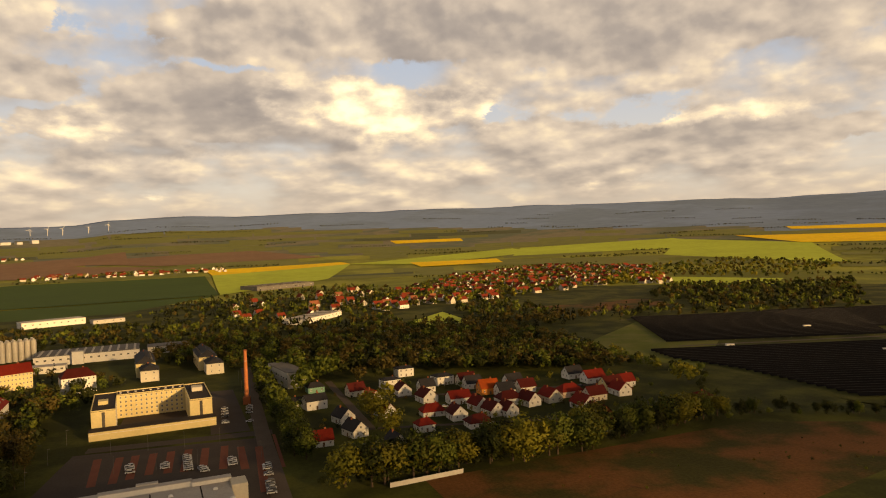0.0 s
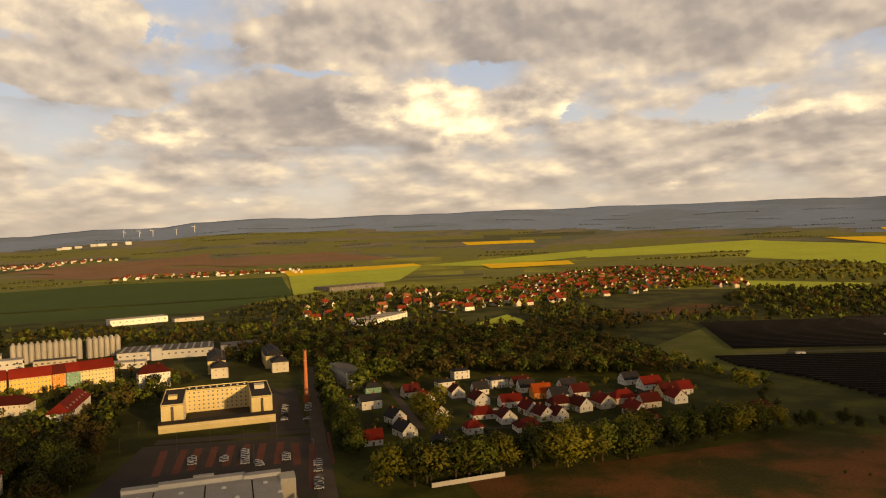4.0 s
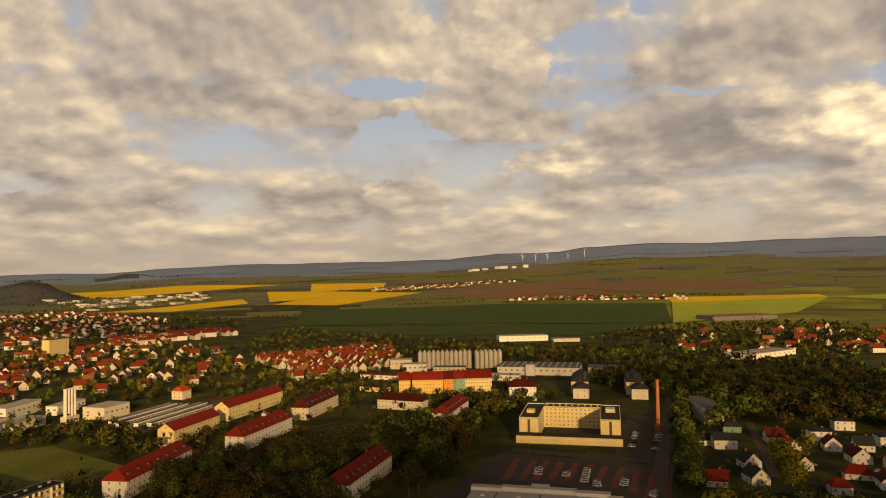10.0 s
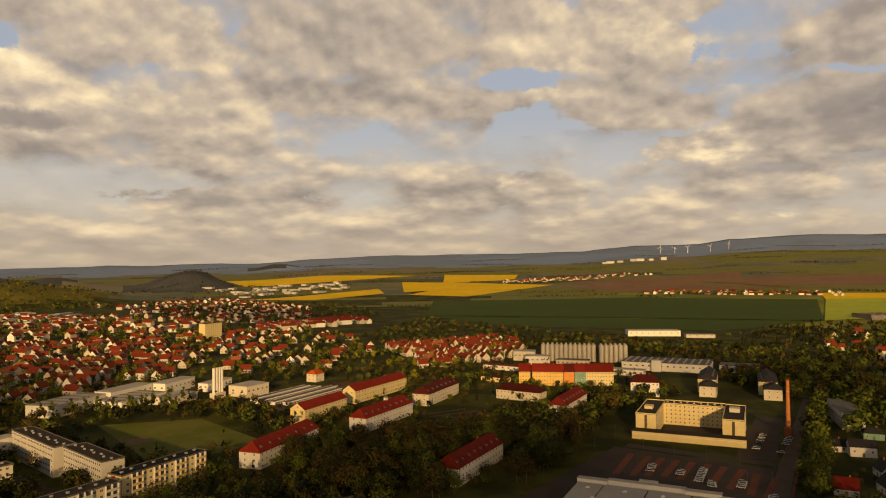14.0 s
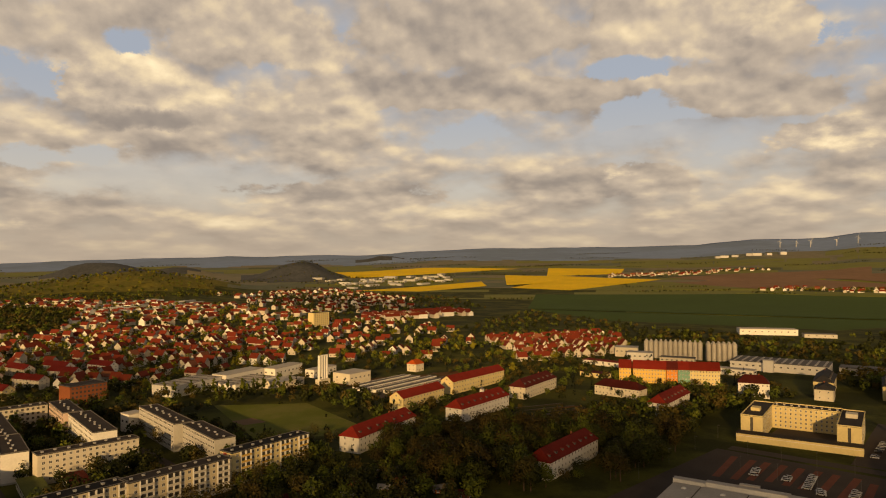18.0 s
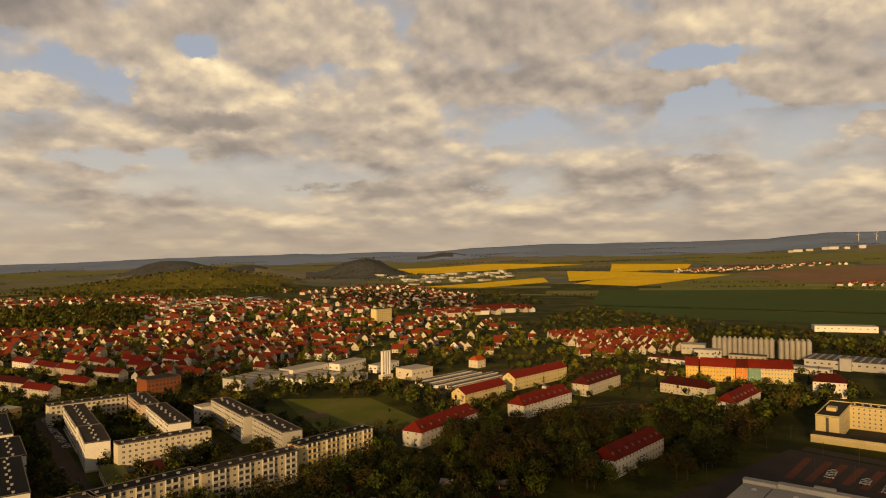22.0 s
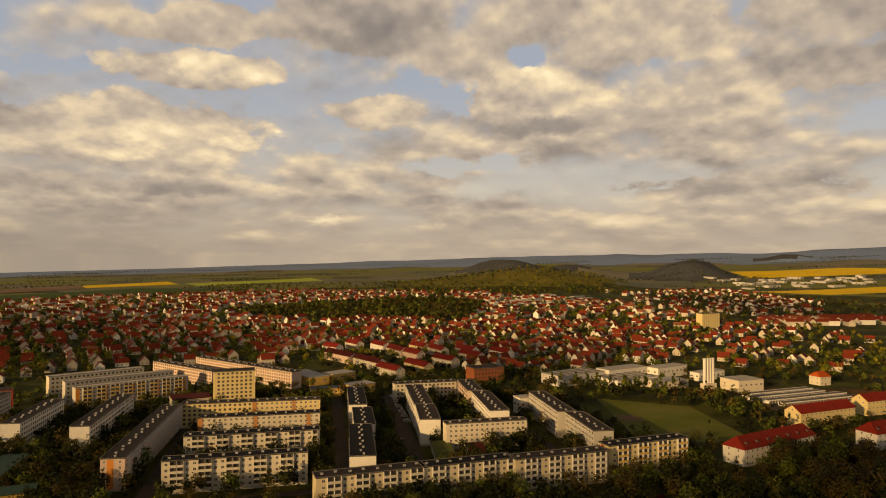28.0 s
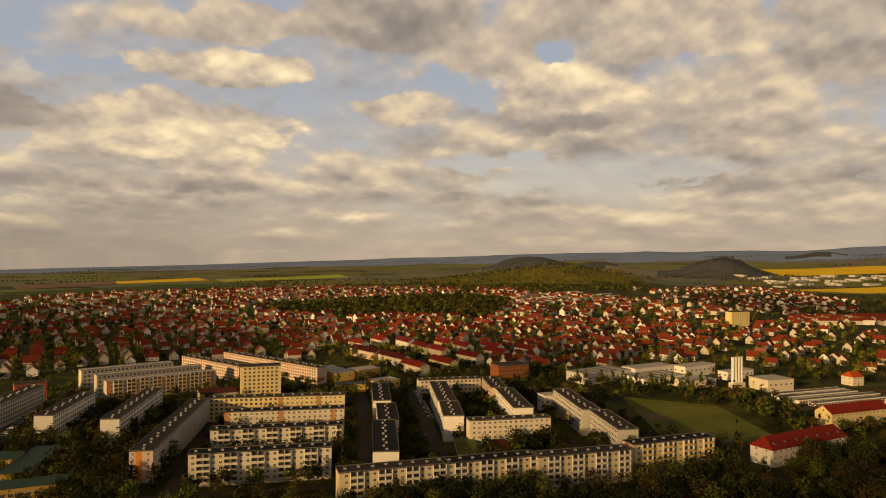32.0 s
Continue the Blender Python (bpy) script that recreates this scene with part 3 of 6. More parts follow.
def build_ground():
    radii = [0] + list(np.geomspace(40, 1500, 26)) + list(np.linspace(1580, 4720, 52)) + [4840, 4930]
    az = np.linspace(0, 2 * math.pi, 361)[:-1]
    v, f, mi = [(50, -12, -0.02)], [], []
    for r in radii[1:]:
        for a in az:
            x, y = 50 - r * math.sin(a), -12 + r * math.cos(a)
            v.append((x, y, terrain(x, y) - 0.02 - (60 if r > 4900 else 0)))
    n = len(az)
    for i in range(n):
        f.append((0, 1 + (i + 1) % n, 1 + i))
        mi.append(0)
    for k in range(len(radii) - 2):
        for i in range(n):
            a, b = 1 + k * n + i, 1 + k * n + (i + 1) % n
            f.append((a, b, b + n, a + n))
            x, y = v[a][0], v[a][1]
            far = radii[k + 1]
            w = noise.noise(Vector((x / 500, y / 260, 2.0)))
            m = 0
            bearing = math.degrees(math.atan2(-(x - 50), y + 12))
            if far > 1250 and -70 < bearing < 32:
                m = 5
            # beyond these distances the ground takes the colours with haze painted in
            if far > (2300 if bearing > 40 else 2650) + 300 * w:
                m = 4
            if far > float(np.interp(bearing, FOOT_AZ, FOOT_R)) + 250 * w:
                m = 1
            if far > 1500:
                for hx, hy, ra, rb, rot, top in HILLS:
                    c, s = math.cos(radians(rot)), math.sin(radians(rot))
                    u2, v2 = (x - hx) * c + (y - hy) * s, (y - hy) * c - (x - hx) * s
                    if (u2 / ra) ** 2 + (v2 / rb) ** 2 < (2.2 if top == 66 else 1.3):
                        m = 3 if top in (38, 28) else 2
            mi.append(m)
    me = bpy.data.meshes.new("ground")
    me.from_pydata(v, [], f)
    for m in (GRASS, HAZEWOOD, HILLWOOD, HILLGREEN, HAZEPLAIN, CROPS):
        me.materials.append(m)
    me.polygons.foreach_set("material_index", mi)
    me.polygons.foreach_set("use_smooth", [True] * len(f))
    setting("ground", me, "grassy plain round the town rising to wooded hills", "ground")


build_ground()


FIELDS = []


def inside(x, y, ring):
    odd = False
    for (x0, y0), (x1, y1) in zip(ring, ring[1:] + ring[:1]):
        if (y0 > y) != (y1 > y) and x < (x1 - x0) * (y - y0) / (y1 - y0) + x0:
            odd = not odd
    return odd


def sheet(name, corners, mat, label, category, lift=0.05, cells=1):
    """A patch of land laid over the terrain: four corners in order."""
    a, b, c, d = (Vector((x, y, 0)) for x, y in corners)
    v, f = [], []
    for i in range(cells + 1):
        for j in range(cells + 1):
            u, w = i / cells, j / cells
            p = a.lerp(b, u).lerp(d.lerp(c, u), w)
            v.append((p.x, p.y, terrain(p.x, p.y) + lift))
    for i in range(cells):
        for j in range(cells):
            k = i * (cells + 1) + j
            f.append((k, k + cells + 1, k + cells + 2, k + 1))
    me = bpy.data.meshes.new(name)
    me.from_pydata(v, [], f)
    me.materials.append(mat)
    me.polygons.foreach_set("use_smooth", [True] * len(f))
    if category == "field":
        FIELDS.append(list(corners))
    ob = setting(name, me, label, category)
    if Vector((0, 0, 1)).dot(me.polygons[0].normal) < 0:
        me.flip_normals()
    return ob


def strip(name, x0, y0, x1, y1, w, mat, label, category, lift=0.06):
    """A straight road or path."""
    d = Vector((x1 - x0, y1 - y0)).normalized()
    n = Vector((-d.y, d.x)) * w / 2
    L = math.hypot(x1 - x0, y1 - y0)
    take((x0 + x1) / 2, (y0 + y1) / 2, math.degrees(math.atan2(d.y, d.x)), L, w)
    return sheet(name, ((x0 - n.x, y0 - n.y), (x1 - n.x, y1 - n.y), (x1 + n.x, y1 + n.y), (x0 + n.x, y0 + n.y)), mat, label, category, lift)



# ---- shared small pieces ----
def window_mesh(name, w, h, frame_mat=FRAME):
    s = Shape()
    s.box(-w / 2, w / 2, -0.03, 0.06, -h / 2, h / 2, 0)
    s.box(-w / 2 + 0.09, -0.04, 0.055, 0.075, -h / 2 + 0.09, h / 2 - 0.09, 1, base=False)
    s.box(0.04, w / 2 - 0.09, 0.055, 0.075, -h / 2 + 0.09, h / 2 - 0.09, 1, base=False)
    s.box(-w / 2 - 0.08, w / 2 + 0.08, 0.05, 0.16, -h / 2 - 0.09, -h / 2 - 0.02, 0)
    return s.mesh(name, frame_mat, GLASS)


WIN = window_mesh("window", 1.4, 1.3)
WIN_SMALL = window_mesh("small_window", 1.0, 1.25)
WIN_WIDE = window_mesh("wide_window", 2.1, 1.5)


def balcony_mesh(name, panel):
    s = Shape()
    s.box(-1.45, 1.45, 0.0, 1.25, -0.12, 0.0, 0)
    s.box(-1.45, 1.45, 1.17, 1.25, 0.0, 1.0, 1)
    for x in (-1.45, 1.37):
        s.box(x, x + 0.08, 0.0, 1.2, -0.0, 2.55, 0)
    s.box(-1.3, 1.3, 0.01, 0.05, 0.05, 2.3, 2)
    return s.mesh(name, FRAME, panel, GLASS)


def vent_mesh():
    s = Shape()
    s.box(-0.55, 0.55, -0.45, 0.45, 0, 0.55, 0)
    s.box(-0.65, 0.65, -0.55, 0.55, 0.55, 0.66, 0)
    return s.mesh("roof_vent", METAL)


VENT = vent_mesh()
BALCONIES = {}


def on_wall(u, z, side, half, ang=0):
    """Where a piece sits on the long wall at y = side * half, facing out."""
    return Matrix.Translation((u, side * half, z)) @ Matrix.Rotation(0 if side > 0 else math.pi, 4, "Z")


def on_end(v, z, side, half):
    return Matrix.Translation((side * half, v, z)) @ Matrix.Rotation(-math.pi / 2 if side > 0 else math.pi / 2, 4, "Z")


def facing(x, y, ang, side):
    """Whether the long wall on that side (+1: local +y) turns towards the camera's way."""
    n = Vector((-math.sin(radians(ang)), math.cos(radians(ang)))) * side
    return n.dot(EYE - Vector((x, y))) > 0


def rows_mesh(L, storeys, h0, step, pitch, w=1.5, h=1.4):
    """The windows of a side that is hardly seen, one mesh a storey."""
    s = Shape()
    n = max(1, int(L / pitch))
    for i in range(n):
        u = (i - (n - 1) / 2) * pitch
        s.box(u - w / 2, u + w / 2, 0.0, 0.05, -h / 2, h / 2, 0)
    return s.mesh("glazing_band", GLASS)


def apartment_block(x, y, ang, L, W=11.5, H=14.6, storeys=5, wall=CREAM, roof=BITUMEN, label="", balc=None, pitch=3.0, vents=True, name="apartment_block", band=None, end_wall=None, win=None, every=4, full=False, group="prefabricated housing blocks"):
    """A flat-roofed prefabricated block: length along its local x."""
    take(x, y, ang, L, W)
    e = thing(name, x, y, ang, label, "apartment block", group)
    a, b = L / 2, W / 2
    s = Shape().box(-a, a, -b, b, -0.3, H, 0, base=False)
    s.box(-a - 0.03, a + 0.03, -b - 0.03, b + 0.03, 0, 0.9, 1, base=False)
    part("wall", s.mesh("wall", wall, GREYW), e)
    if end_wall:
        for sd in (-1, 1):
            q = Shape().box(min(sd * a, sd * (a + 0.05)), max(sd * a, sd * (a + 0.05)), -0.4, 2.4, 0.9, H - 0.3)
            part("end_panel", q.mesh("end_panel", end_wall), e)
            for k in range(storeys):
                for v in (-b * 0.6, b * 0.7):
                    part("window", WIN_SMALL, e, at=on_end(v, 1.2 + (H - 1.2) / storeys * (k + 0.52), sd, a))
    r = Shape()
    r.box(-a - 0.25, a + 0.25, -b - 0.25, b + 0.25, H, H + 0.28, 0)
    for q in ((-a - 0.25, a + 0.25, -b - 0.25, -b + 0.05), (-a - 0.25, a + 0.25, b - 0.05, b + 0.25), (-a - 0.25, -a + 0.05, -b + 0.05, b - 0.05), (a - 0.05, a + 0.25, -b + 0.05, b - 0.05)):
        r.box(*q, H + 0.28, H + 0.55, 1, base=False)
    part("roof", r.mesh("roof", roof, DARKGREY), e)
    if vents:
        k = max(2, int(L / 5.5))
        for i in range(k):
            part("roof_vent", VENT, e, at=Matrix.Translation(((i + 0.5) * L / k - a, 0.9 if i % 2 else -0.4, H + 0.28)))
    step = (H - 1.2) / storeys
    n = int((L - 1.0) / pitch)
    near = (Vector((x, y)) - EYE).length < 445 or full
    for side in (-1, 1):
        if not facing(x, y, ang, side) or not near:
            me = rows_mesh(L - 1, storeys, 0, step, pitch)
            for k in range(storeys):
                part("glazing_band", me, e, at=on_wall(0, 1.2 + step * (k + 0.52), side, b))["kind"] = "stuff"
            continue
        for k in range(storeys):
            z = 1.2 + step * (k + 0.52)
            for i in range(n):
                u = (i - (n - 1) / 2) * pitch
                if balc and i % every in (1, 2):
                    if balc not in BALCONIES:
                        BALCONIES[balc] = balcony_mesh("balcony", balc)
                    part("balcony", BALCONIES[balc], e, at=on_wall(u, z - 1.1, side, b))
                else:
                    part("window", win or WIN, e, at=on_wall(u, z, side, b))
        if band:
            for i in range(0, n, every * 2):
                u = (i - (n - 1) / 2) * pitch
                q = Shape().box(-1.5, 1.5, 0, 0.04, 0, H - 1.0)
                part("stair_panel", q.mesh("stair_panel", band), e, at=on_wall(u, 0.9, side, b) @ Matrix.Translation((1.5 if n > i + 1 else 0, -0.01, 0)))
    return e


def house(x, y, ang, L=11, W=9, h=4.2, rise=4.2, wall=WHITE, roof=TILE, label="", hip=0.0, name="house", group="detached houses of the estate", cols=3, storeys=1, dormers=0, chimney=True, category="house", ends=True, detail=True, win=None, h0=0.0):
    take(x, y, ang, L, W)
    e = thing(name, x, y, ang, label, category, group)
    part("wall", Shape().gable_walls(L, W, h, rise, 0, bool(hip)).mesh("wall", wall), e)
    part("roof", Shape().gable(L, W, h, rise, 0.5, 0.22, 0, hip).mesh("roof", roof), e)
    if chimney:
        part("chimney", Shape().box(-0.4, 0.4, -0.35, 0.35, 0, 2.4).box(-0.5, 0.5, -0.45, 0.45, 2.4, 2.55).mesh("chimney", BRICK), e, at=Matrix.Translation((L * 0.18, 0.6, h + rise - 1.6)))
    win = win or WIN_SMALL
    step = h / storeys
    for side in (-1, 1):
        if facing(x, y, ang, side) or not detail:
            for k in range(storeys):
                for i in range(cols):
                    u = (i + 0.5) * L / cols - L / 2
                    if k == 0 and i == cols // 2 and L < 20:
                        part("door", Shape().box(-0.55, 0.55, 0, 0.07, 0, 2.1).mesh("door", WOOD), e, at=on_wall(u, 0.1, side, W / 2))
                    else:
                        part("window", win, e, at=on_wall(u, step * (k + 0.55), side, W / 2))
            for i in range(dormers):
                u = (i + 0.5) * L / dormers - L / 2
                d = Shape().box(-0.8, 0.8, -1.6, 0.1, 0, 1.3, 0).box(-0.6, 0.6, 0.1, 0.14, 0.3, 1.15, 1)
                d.box(-1.0, 1.0, -1.7, 0.35, 1.3, 1.45, 2)
                part("dormer", d.mesh("dormer", DARKGREY if W > 11 else wall, GLASS, roof), e, at=Matrix.Translation((u, 0, 0)) @ on_wall(0, h + rise * 0.28, side, W / 2 * 0.72))
    if ends:
        for sd in (-1, 1):
            n = Vector((math.cos(radians(ang)), math.sin(radians(ang)))) * sd
            if n.dot(EYE - Vector((x, y))) > 0:
                for k in range(storeys):
                    for v in (-W * 0.22, W * 0.22):
                        part("window", win, e, at=on_end(v, step * (k + 0.55), sd, L / 2))
                if not hip:
                    part("window", win, e, at=on_end(0, h + rise * 0.3, sd, L / 2))
    return e


# ---- housing blocks on the west side ----
PREFAB = "long housing block with {} walls and flat dark roof"
apartment_block(-270, -37, 93, 64, 8.5, label=PREFAB.format("cream panelled"), balc=CREAM, roof=BLACKROOF)
apartment_block(-313, -32, 92, 68, 9, label=PREFAB.format("cream panelled"), balc=CREAM, roof=BLACKROOF)
apartment_block(-354, -30, 91, 67, 9, label="housing block with cream and ochre walls, dark roof", band=TERRA, roof=BLACKROOF, every=5)
apartment_block(-394, -58, 90, 43, 9, label=PREFAB.format("pale yellow"), wall=YELLOW, band=TERRA)
apartment_block(-394, -16, 90, 42, 9, label=PREFAB.format("pale yellow"), wall=YELLOW, band=TERRA)
apartment_block(-287, 22, 176, 62, 12, label="white housing block with a black roof and rows of vents", wall=WHITE, roof=BLACKROOF)
apartment_block(-341, 28, 177, 43, 11.5, H=14.2, label="white housing block with a black roof and rows of vents", wall=WHITE, roof=BLACKROOF)
apartment_block(-399, 29, 177, 60, 11, label="white housing block with a black roof and rows of vents", wall=WHITE, roof=BLACKROOF)
apartment_block(-342, 66, 174, 41, 11.5, label="white housing block with a brown-grey roof", wall=WHITE)
apartment_block(-396, 70, 176, 66, 11.5, label="white housing block with a brown-grey roof", wall=WHITE)
apartment_block(-315, 94, 92, 47, 8, H=14.2, label="cream housing block beside the courtyard trees", wall=CREAM)
apartment_block(-367, 111, 176, 61, 12, label="grey-white housing block with a dark roof and vents", wall=WHITE)
apartment_block(-422, 112, 176, 43, 11, label="grey-white housing block with a dark roof and vents", wall=PINK)
apartment_block(-299, 149, 177, 45, 11, H=15.2, label="grey-white long slab block with closely set windows", wall=GREYW, pitch=2.2)
apartment_block(-355, 148, 177, 62, 11, H=15.2, label="grey-white long slab block with closely set windows", wall=GREYW, pitch=2.2)
apartment_block(-235, 21, 98, 48, 9, label="cream housing block with rows of balconies", balc=CREAM, wall=BUFF)
apartment_block(-241, 65, 98, 44, 9, label="cream housing block with a black roof and balconies", balc=CREAM, roof=BLACKROOF, wall=BUFF)
apartment_block(-244, 110, 97, 48, 9, label="cream housing block with rows of balconies", balc=CREAM, wall=BUFF)
apartment_block(-256, 160, 100, 48, 9, H=15.2, label="cream block with bright yellow balconies and a black roof", balc=OCHRE, roof=BLACKROOF, end_wall=REDW, wall=YELLOW)
apartment_block(-332, -88, 177, 117, 10.5, label="long grey-pink housing block with an orange end wall", balc=PINK, wall=PINK, end_wall=ORANGE)
apartment_block(-386, -122, 178, 90, 10, label="grey-white housing block with balconies", balc=GREYW, wall=WHITE)
apartment_block(-388, -161, 178, 66, 10, label="grey-white housing block with balconies", balc=GREYW, wall=WHITE)
apartment_block(-420, -203, 178, 66, 10, label="grey housing block with balconies", balc=GREYW, wall=GREYW)
apartment_block(-482, -127, 119, 78, 9, label="terraced block with orange and yellow balcony fronts", balc=OCHRE, wall=GREYW, roof=GREYROOF, vents=False, full=True, every=3, band=ORANGE)
apartment_block(-497, -139, 119, 76, 9, H=16.5, label="stepped long block with white roof edge", wall=GREYW, roof=GREYROOF, vents=False)
apartment_block(-520, -161, 120, 68, 9, H=16.5, label="stepped long block with white roof edge", wall=CREAM, roof=GREYROOF, vents=False)
apartment_block(-476, -215, 116, 20, 11, H=12.5, storeys=4, label="red and white striped apartment house", wall=REDW, band=WHITE, vents=False, group="apartment houses", every=2)
apartment_block(-438, -52, 98, 27, 12, H=27.5, storeys=10, label="pale yellow high-rise block of ten storeys", wall=YELLOW, balc=CREAM, name="high_rise", group="high-rise blocks", vents=False)
apartment_block(-560, -101, 40, 89, 10, H=13.5, label="long pinkish housing block with a dark roof", wall=PINK)
apartment_block(-563, -53, 40, 135, 10, H=13.5, label="long pinkish housing block with a dark roof", wall=PINK)
apartment_block(-449, 84, 93, 47, 9, H=13, storeys=4, label="cream block with yellow balconies", wall=CREAM, balc=OCHRE)
apartment_block(-509, 147, 102, 28, 16, H=13.5, storeys=4, label="red brick block with a flat dark roof", wall=BRICK, vents=False, group="")
apartment_block(-905, 612, 100, 34, 13, H=22, storeys=7, label="pale yellow tower block standing above the houses", wall=YELLOW, pitch=4.4, name="high_rise", group="high-rise blocks", vents=False)

# ---- barracks with red roofs ----
BARR = "long {} barrack house with a red tiled roof and dormers"
house(-161, 277, 101, 56, 13, 9.2, 5.2, WHITE, TILE, BARR.format("white"), 3, group="barrack houses", cols=15, storeys=3, dormers=8, category="building")
house(-192, 440, 101, 52, 13, 9.2, 5.2, WHITE, TILE, BARR.format("white"), 3, group="barrack houses", cols=14, storeys=3, dormers=7, category="building")
house(-276, 333, 101, 60, 13, 9.2, 5.2, WHITE, TILE, BARR.format("white"), 3, group="barrack houses", cols=15, storeys=3, dormers=8, category="building")
house(-299, 420, 104, 58, 14, 9.2, 5.2, CREAM, DTILE, BARR.format("cream"), 5, group="barrack houses", cols=14, storeys=3, dormers=7, category="building")
house(-325, 320, 102, 50, 12, 10, 4, YELLOW, TILE, BARR.format("pale yellow"), group="barrack houses", cols=13, storeys=3, category="building")
house(-350, 404, 100, 76, 12, 10, 4, YELLOW, TILE, BARR.format("pale yellow"), group="barrack houses", cols=20, storeys=3, category="building")
house(-267, 240, 109, 62, 13, 9, 5, WHITE, TILE, BARR.format("white"), 3, group="barrack houses", cols=15, storeys=3, dormers=7, category="building")
house(-244, 459, 5, 38, 13, 7.5, 4.5, CREAM, DTILE, "cream hall with a hipped dark red roof", 6, group="barrack houses", cols=12, storeys=2, category="building")
house(-172, 532, 25, 22, 16, 11.5, 5, WHITE, DTILE, "white three-storey school house with a red hipped roof", 5, group="", cols=7, storeys=3, category="building")
for (hx, hy, ha, hl, hw) in ((-279, 521, 32, 10, OCHRE), (-261, 531, 28, 27, OCHRE), (-246, 541, 34, 9, ORANGE), (-238, 547, 34, 10, TEAL), (-224, 556, 34, 24, YELLOW)):
    house(hx, hy, ha, hl, 13, 12.5, 6.0, hw, TILE if hl > 9 else DTILE, "four-storey row house, brightly coloured, with a red roof", group="coloured row houses", cols=max(3, int(hl / 2.4)), storeys=4, chimney=hl > 20, ends=hl > 20, category="apartment house")


# ---- trees ----
def leaf_cloud(n, rx, rz, cz, leaf, seed, lumps=16, cone=False):
    """Leaf pieces gathered in uneven clumps round a crown's middle."""
    g = np.random.RandomState(seed)
    v, f = [], []
    mids = []
    for _ in range(lumps):
        d = g.normal(size=3)
        d /= np.linalg.norm(d)
        k = g.uniform(0.25, 0.74)
        m = np.array([d[0] * rx * k, d[1] * rx * k, cz + d[2] * rz * k])
        if cone:
            h = g.uniform(0, 1) ** 1.3
            a = g.uniform(0, 6.28)
            m = np.array([math.cos(a) * rx * (1 - h) * 0.8, math.sin(a) * rx * (1 - h) * 0.8, cz - rz + 2 * rz * h])
        mids.append((m, g.uniform(0.30, 0.46) * rx * (0.6 if cone else 1.0)))
    for i in range(n):
        m, r = mids[i % lumps]
        d = g.normal(size=3)
        d /= np.linalg.norm(d)
        c = m + d * r * g.uniform(0.5, 1.05)
        nrm = d + g.normal(size=3) * 0.38
        nrm /= np.linalg.norm(nrm)
        a = np.cross(nrm, g.normal(size=3))
        a /= np.linalg.norm(a)
        b = np.cross(nrm, a)
        s1, s2 = leaf * g.uniform(0.6, 1.3), leaf * g.uniform(0.5, 1.0)
        k = len(v)
        v += [c - a * s1, c - b * s2 * 0.8 + nrm * 0.15 * leaf, c + a * s1 * 0.9, c + b * s2]
        f.append((k, k + 1, k + 2, k + 3))
    return np.array(v), f


def crown_normals(v):
    """Leaf normals leaning outwards from the crown's middle, as the round mass of leaves catches light."""
    d = v - v.mean(axis=0)
    d /= np.linalg.norm(d, axis=1)[:, None] + 1e-6
    q = v.reshape(-1, 4, 3)
    fn = np.cross(q[:, 2] - q[:, 0], q[:, 3] - q[:, 1])
    fn /= np.linalg.norm(fn, axis=1)[:, None] + 1e-6
    n = 0.65 * d + 0.55 * np.repeat(fn, 4, axis=0)
    return n / (np.linalg.norm(n, axis=1)[:, None] + 1e-6)


def mesh_from(name, v, f, mat):
    me = bpy.data.meshes.new(name)
    me.from_pydata([tuple(p) for p in v], [], f, shade_flat=False)
    me.materials.append(mat)
    me.update()
    me.normals_split_custom_set_from_vertices(crown_normals(v).tolist())
    return me


def trunk_mesh(h, r, seed, limbs=5):
    g = random.Random(seed)
    s = Shape()
    s.round(0, 0, r, r * 0.55, -0.1, h * 0.45, 7)
    s.round(0, 0, r * 0.55, r * 0.2, h * 0.45, h * 0.8, 6)
    for i in range(limbs):
        a, z = i * 2.4 + g.random(), h * g.uniform(0.3, 0.5)
        dx, dy, up = math.cos(a) * h * 0.22, math.sin(a) * h * 0.22, h * 0.24
        q = [(r * 0.25 * math.cos(k * 1.57), r * 0.25 * math.sin(k * 1.57)) for k in range(4)]
        s.solid([(x, y, z) for x, y in q], [(x * 0.4 + dx, y * 0.4 + dy, z + up) for x, y in q])
    return s.mesh("trunk", BARK)


# kinds: round dark, round fresh, round yellow, brown budding, conifer, poplar
KINDS = []
for kind, (rx, rz, cz, leaf, n, mat, lumps, cone) in enumerate((
    (5.2, 5.4, 6.0, 0.44, 1150, 0, 26, False), (5.5, 5.6, 6.1, 0.44, 1150, 1, 26, False), (5.6, 5.4, 6.1, 0.44, 1150, 2, 26, False),
    (4.8, 5.4, 6.6, 0.36, 900, 3, 26, False), (2.4, 6.0, 6.6, 0.42, 620, 4, 34, True), (1.6, 6.0, 6.8, 0.42, 620, 1, 24, False))):
    forms = []
    for seed in (1, 2, 3):
        v, f = leaf_cloud(n, rx, rz, cz, leaf, kind * 10 + seed, lumps, cone)
        forms.append((mesh_from("crown", v, f, LEAF[mat]), trunk_mesh(12, 0.28, seed + kind)))
    KINDS.append(forms)
FAR = []
for kind, (rx, rz, cz, leaf, n, lumps, cone) in enumerate((
    (5.2, 5.2, 5.6, 1.0, 104, 14, False), (5.4, 5.4, 5.7, 1.0, 104, 14, False), (5.4, 5.2, 5.7, 1.0, 104, 14, False),
    (4.7, 4.8, 6.6, 0.85, 96, 14, False), (2.2, 5.8, 6.2, 0.9, 56, 14, True), (1.5, 5.8, 6.6, 0.9, 50, 10, False))):
    FAR.append([leaf_cloud(n, rx, rz, cz, leaf, 70 + kind * 10 + s, lumps, cone) for s in range(3)])
NEAR = []
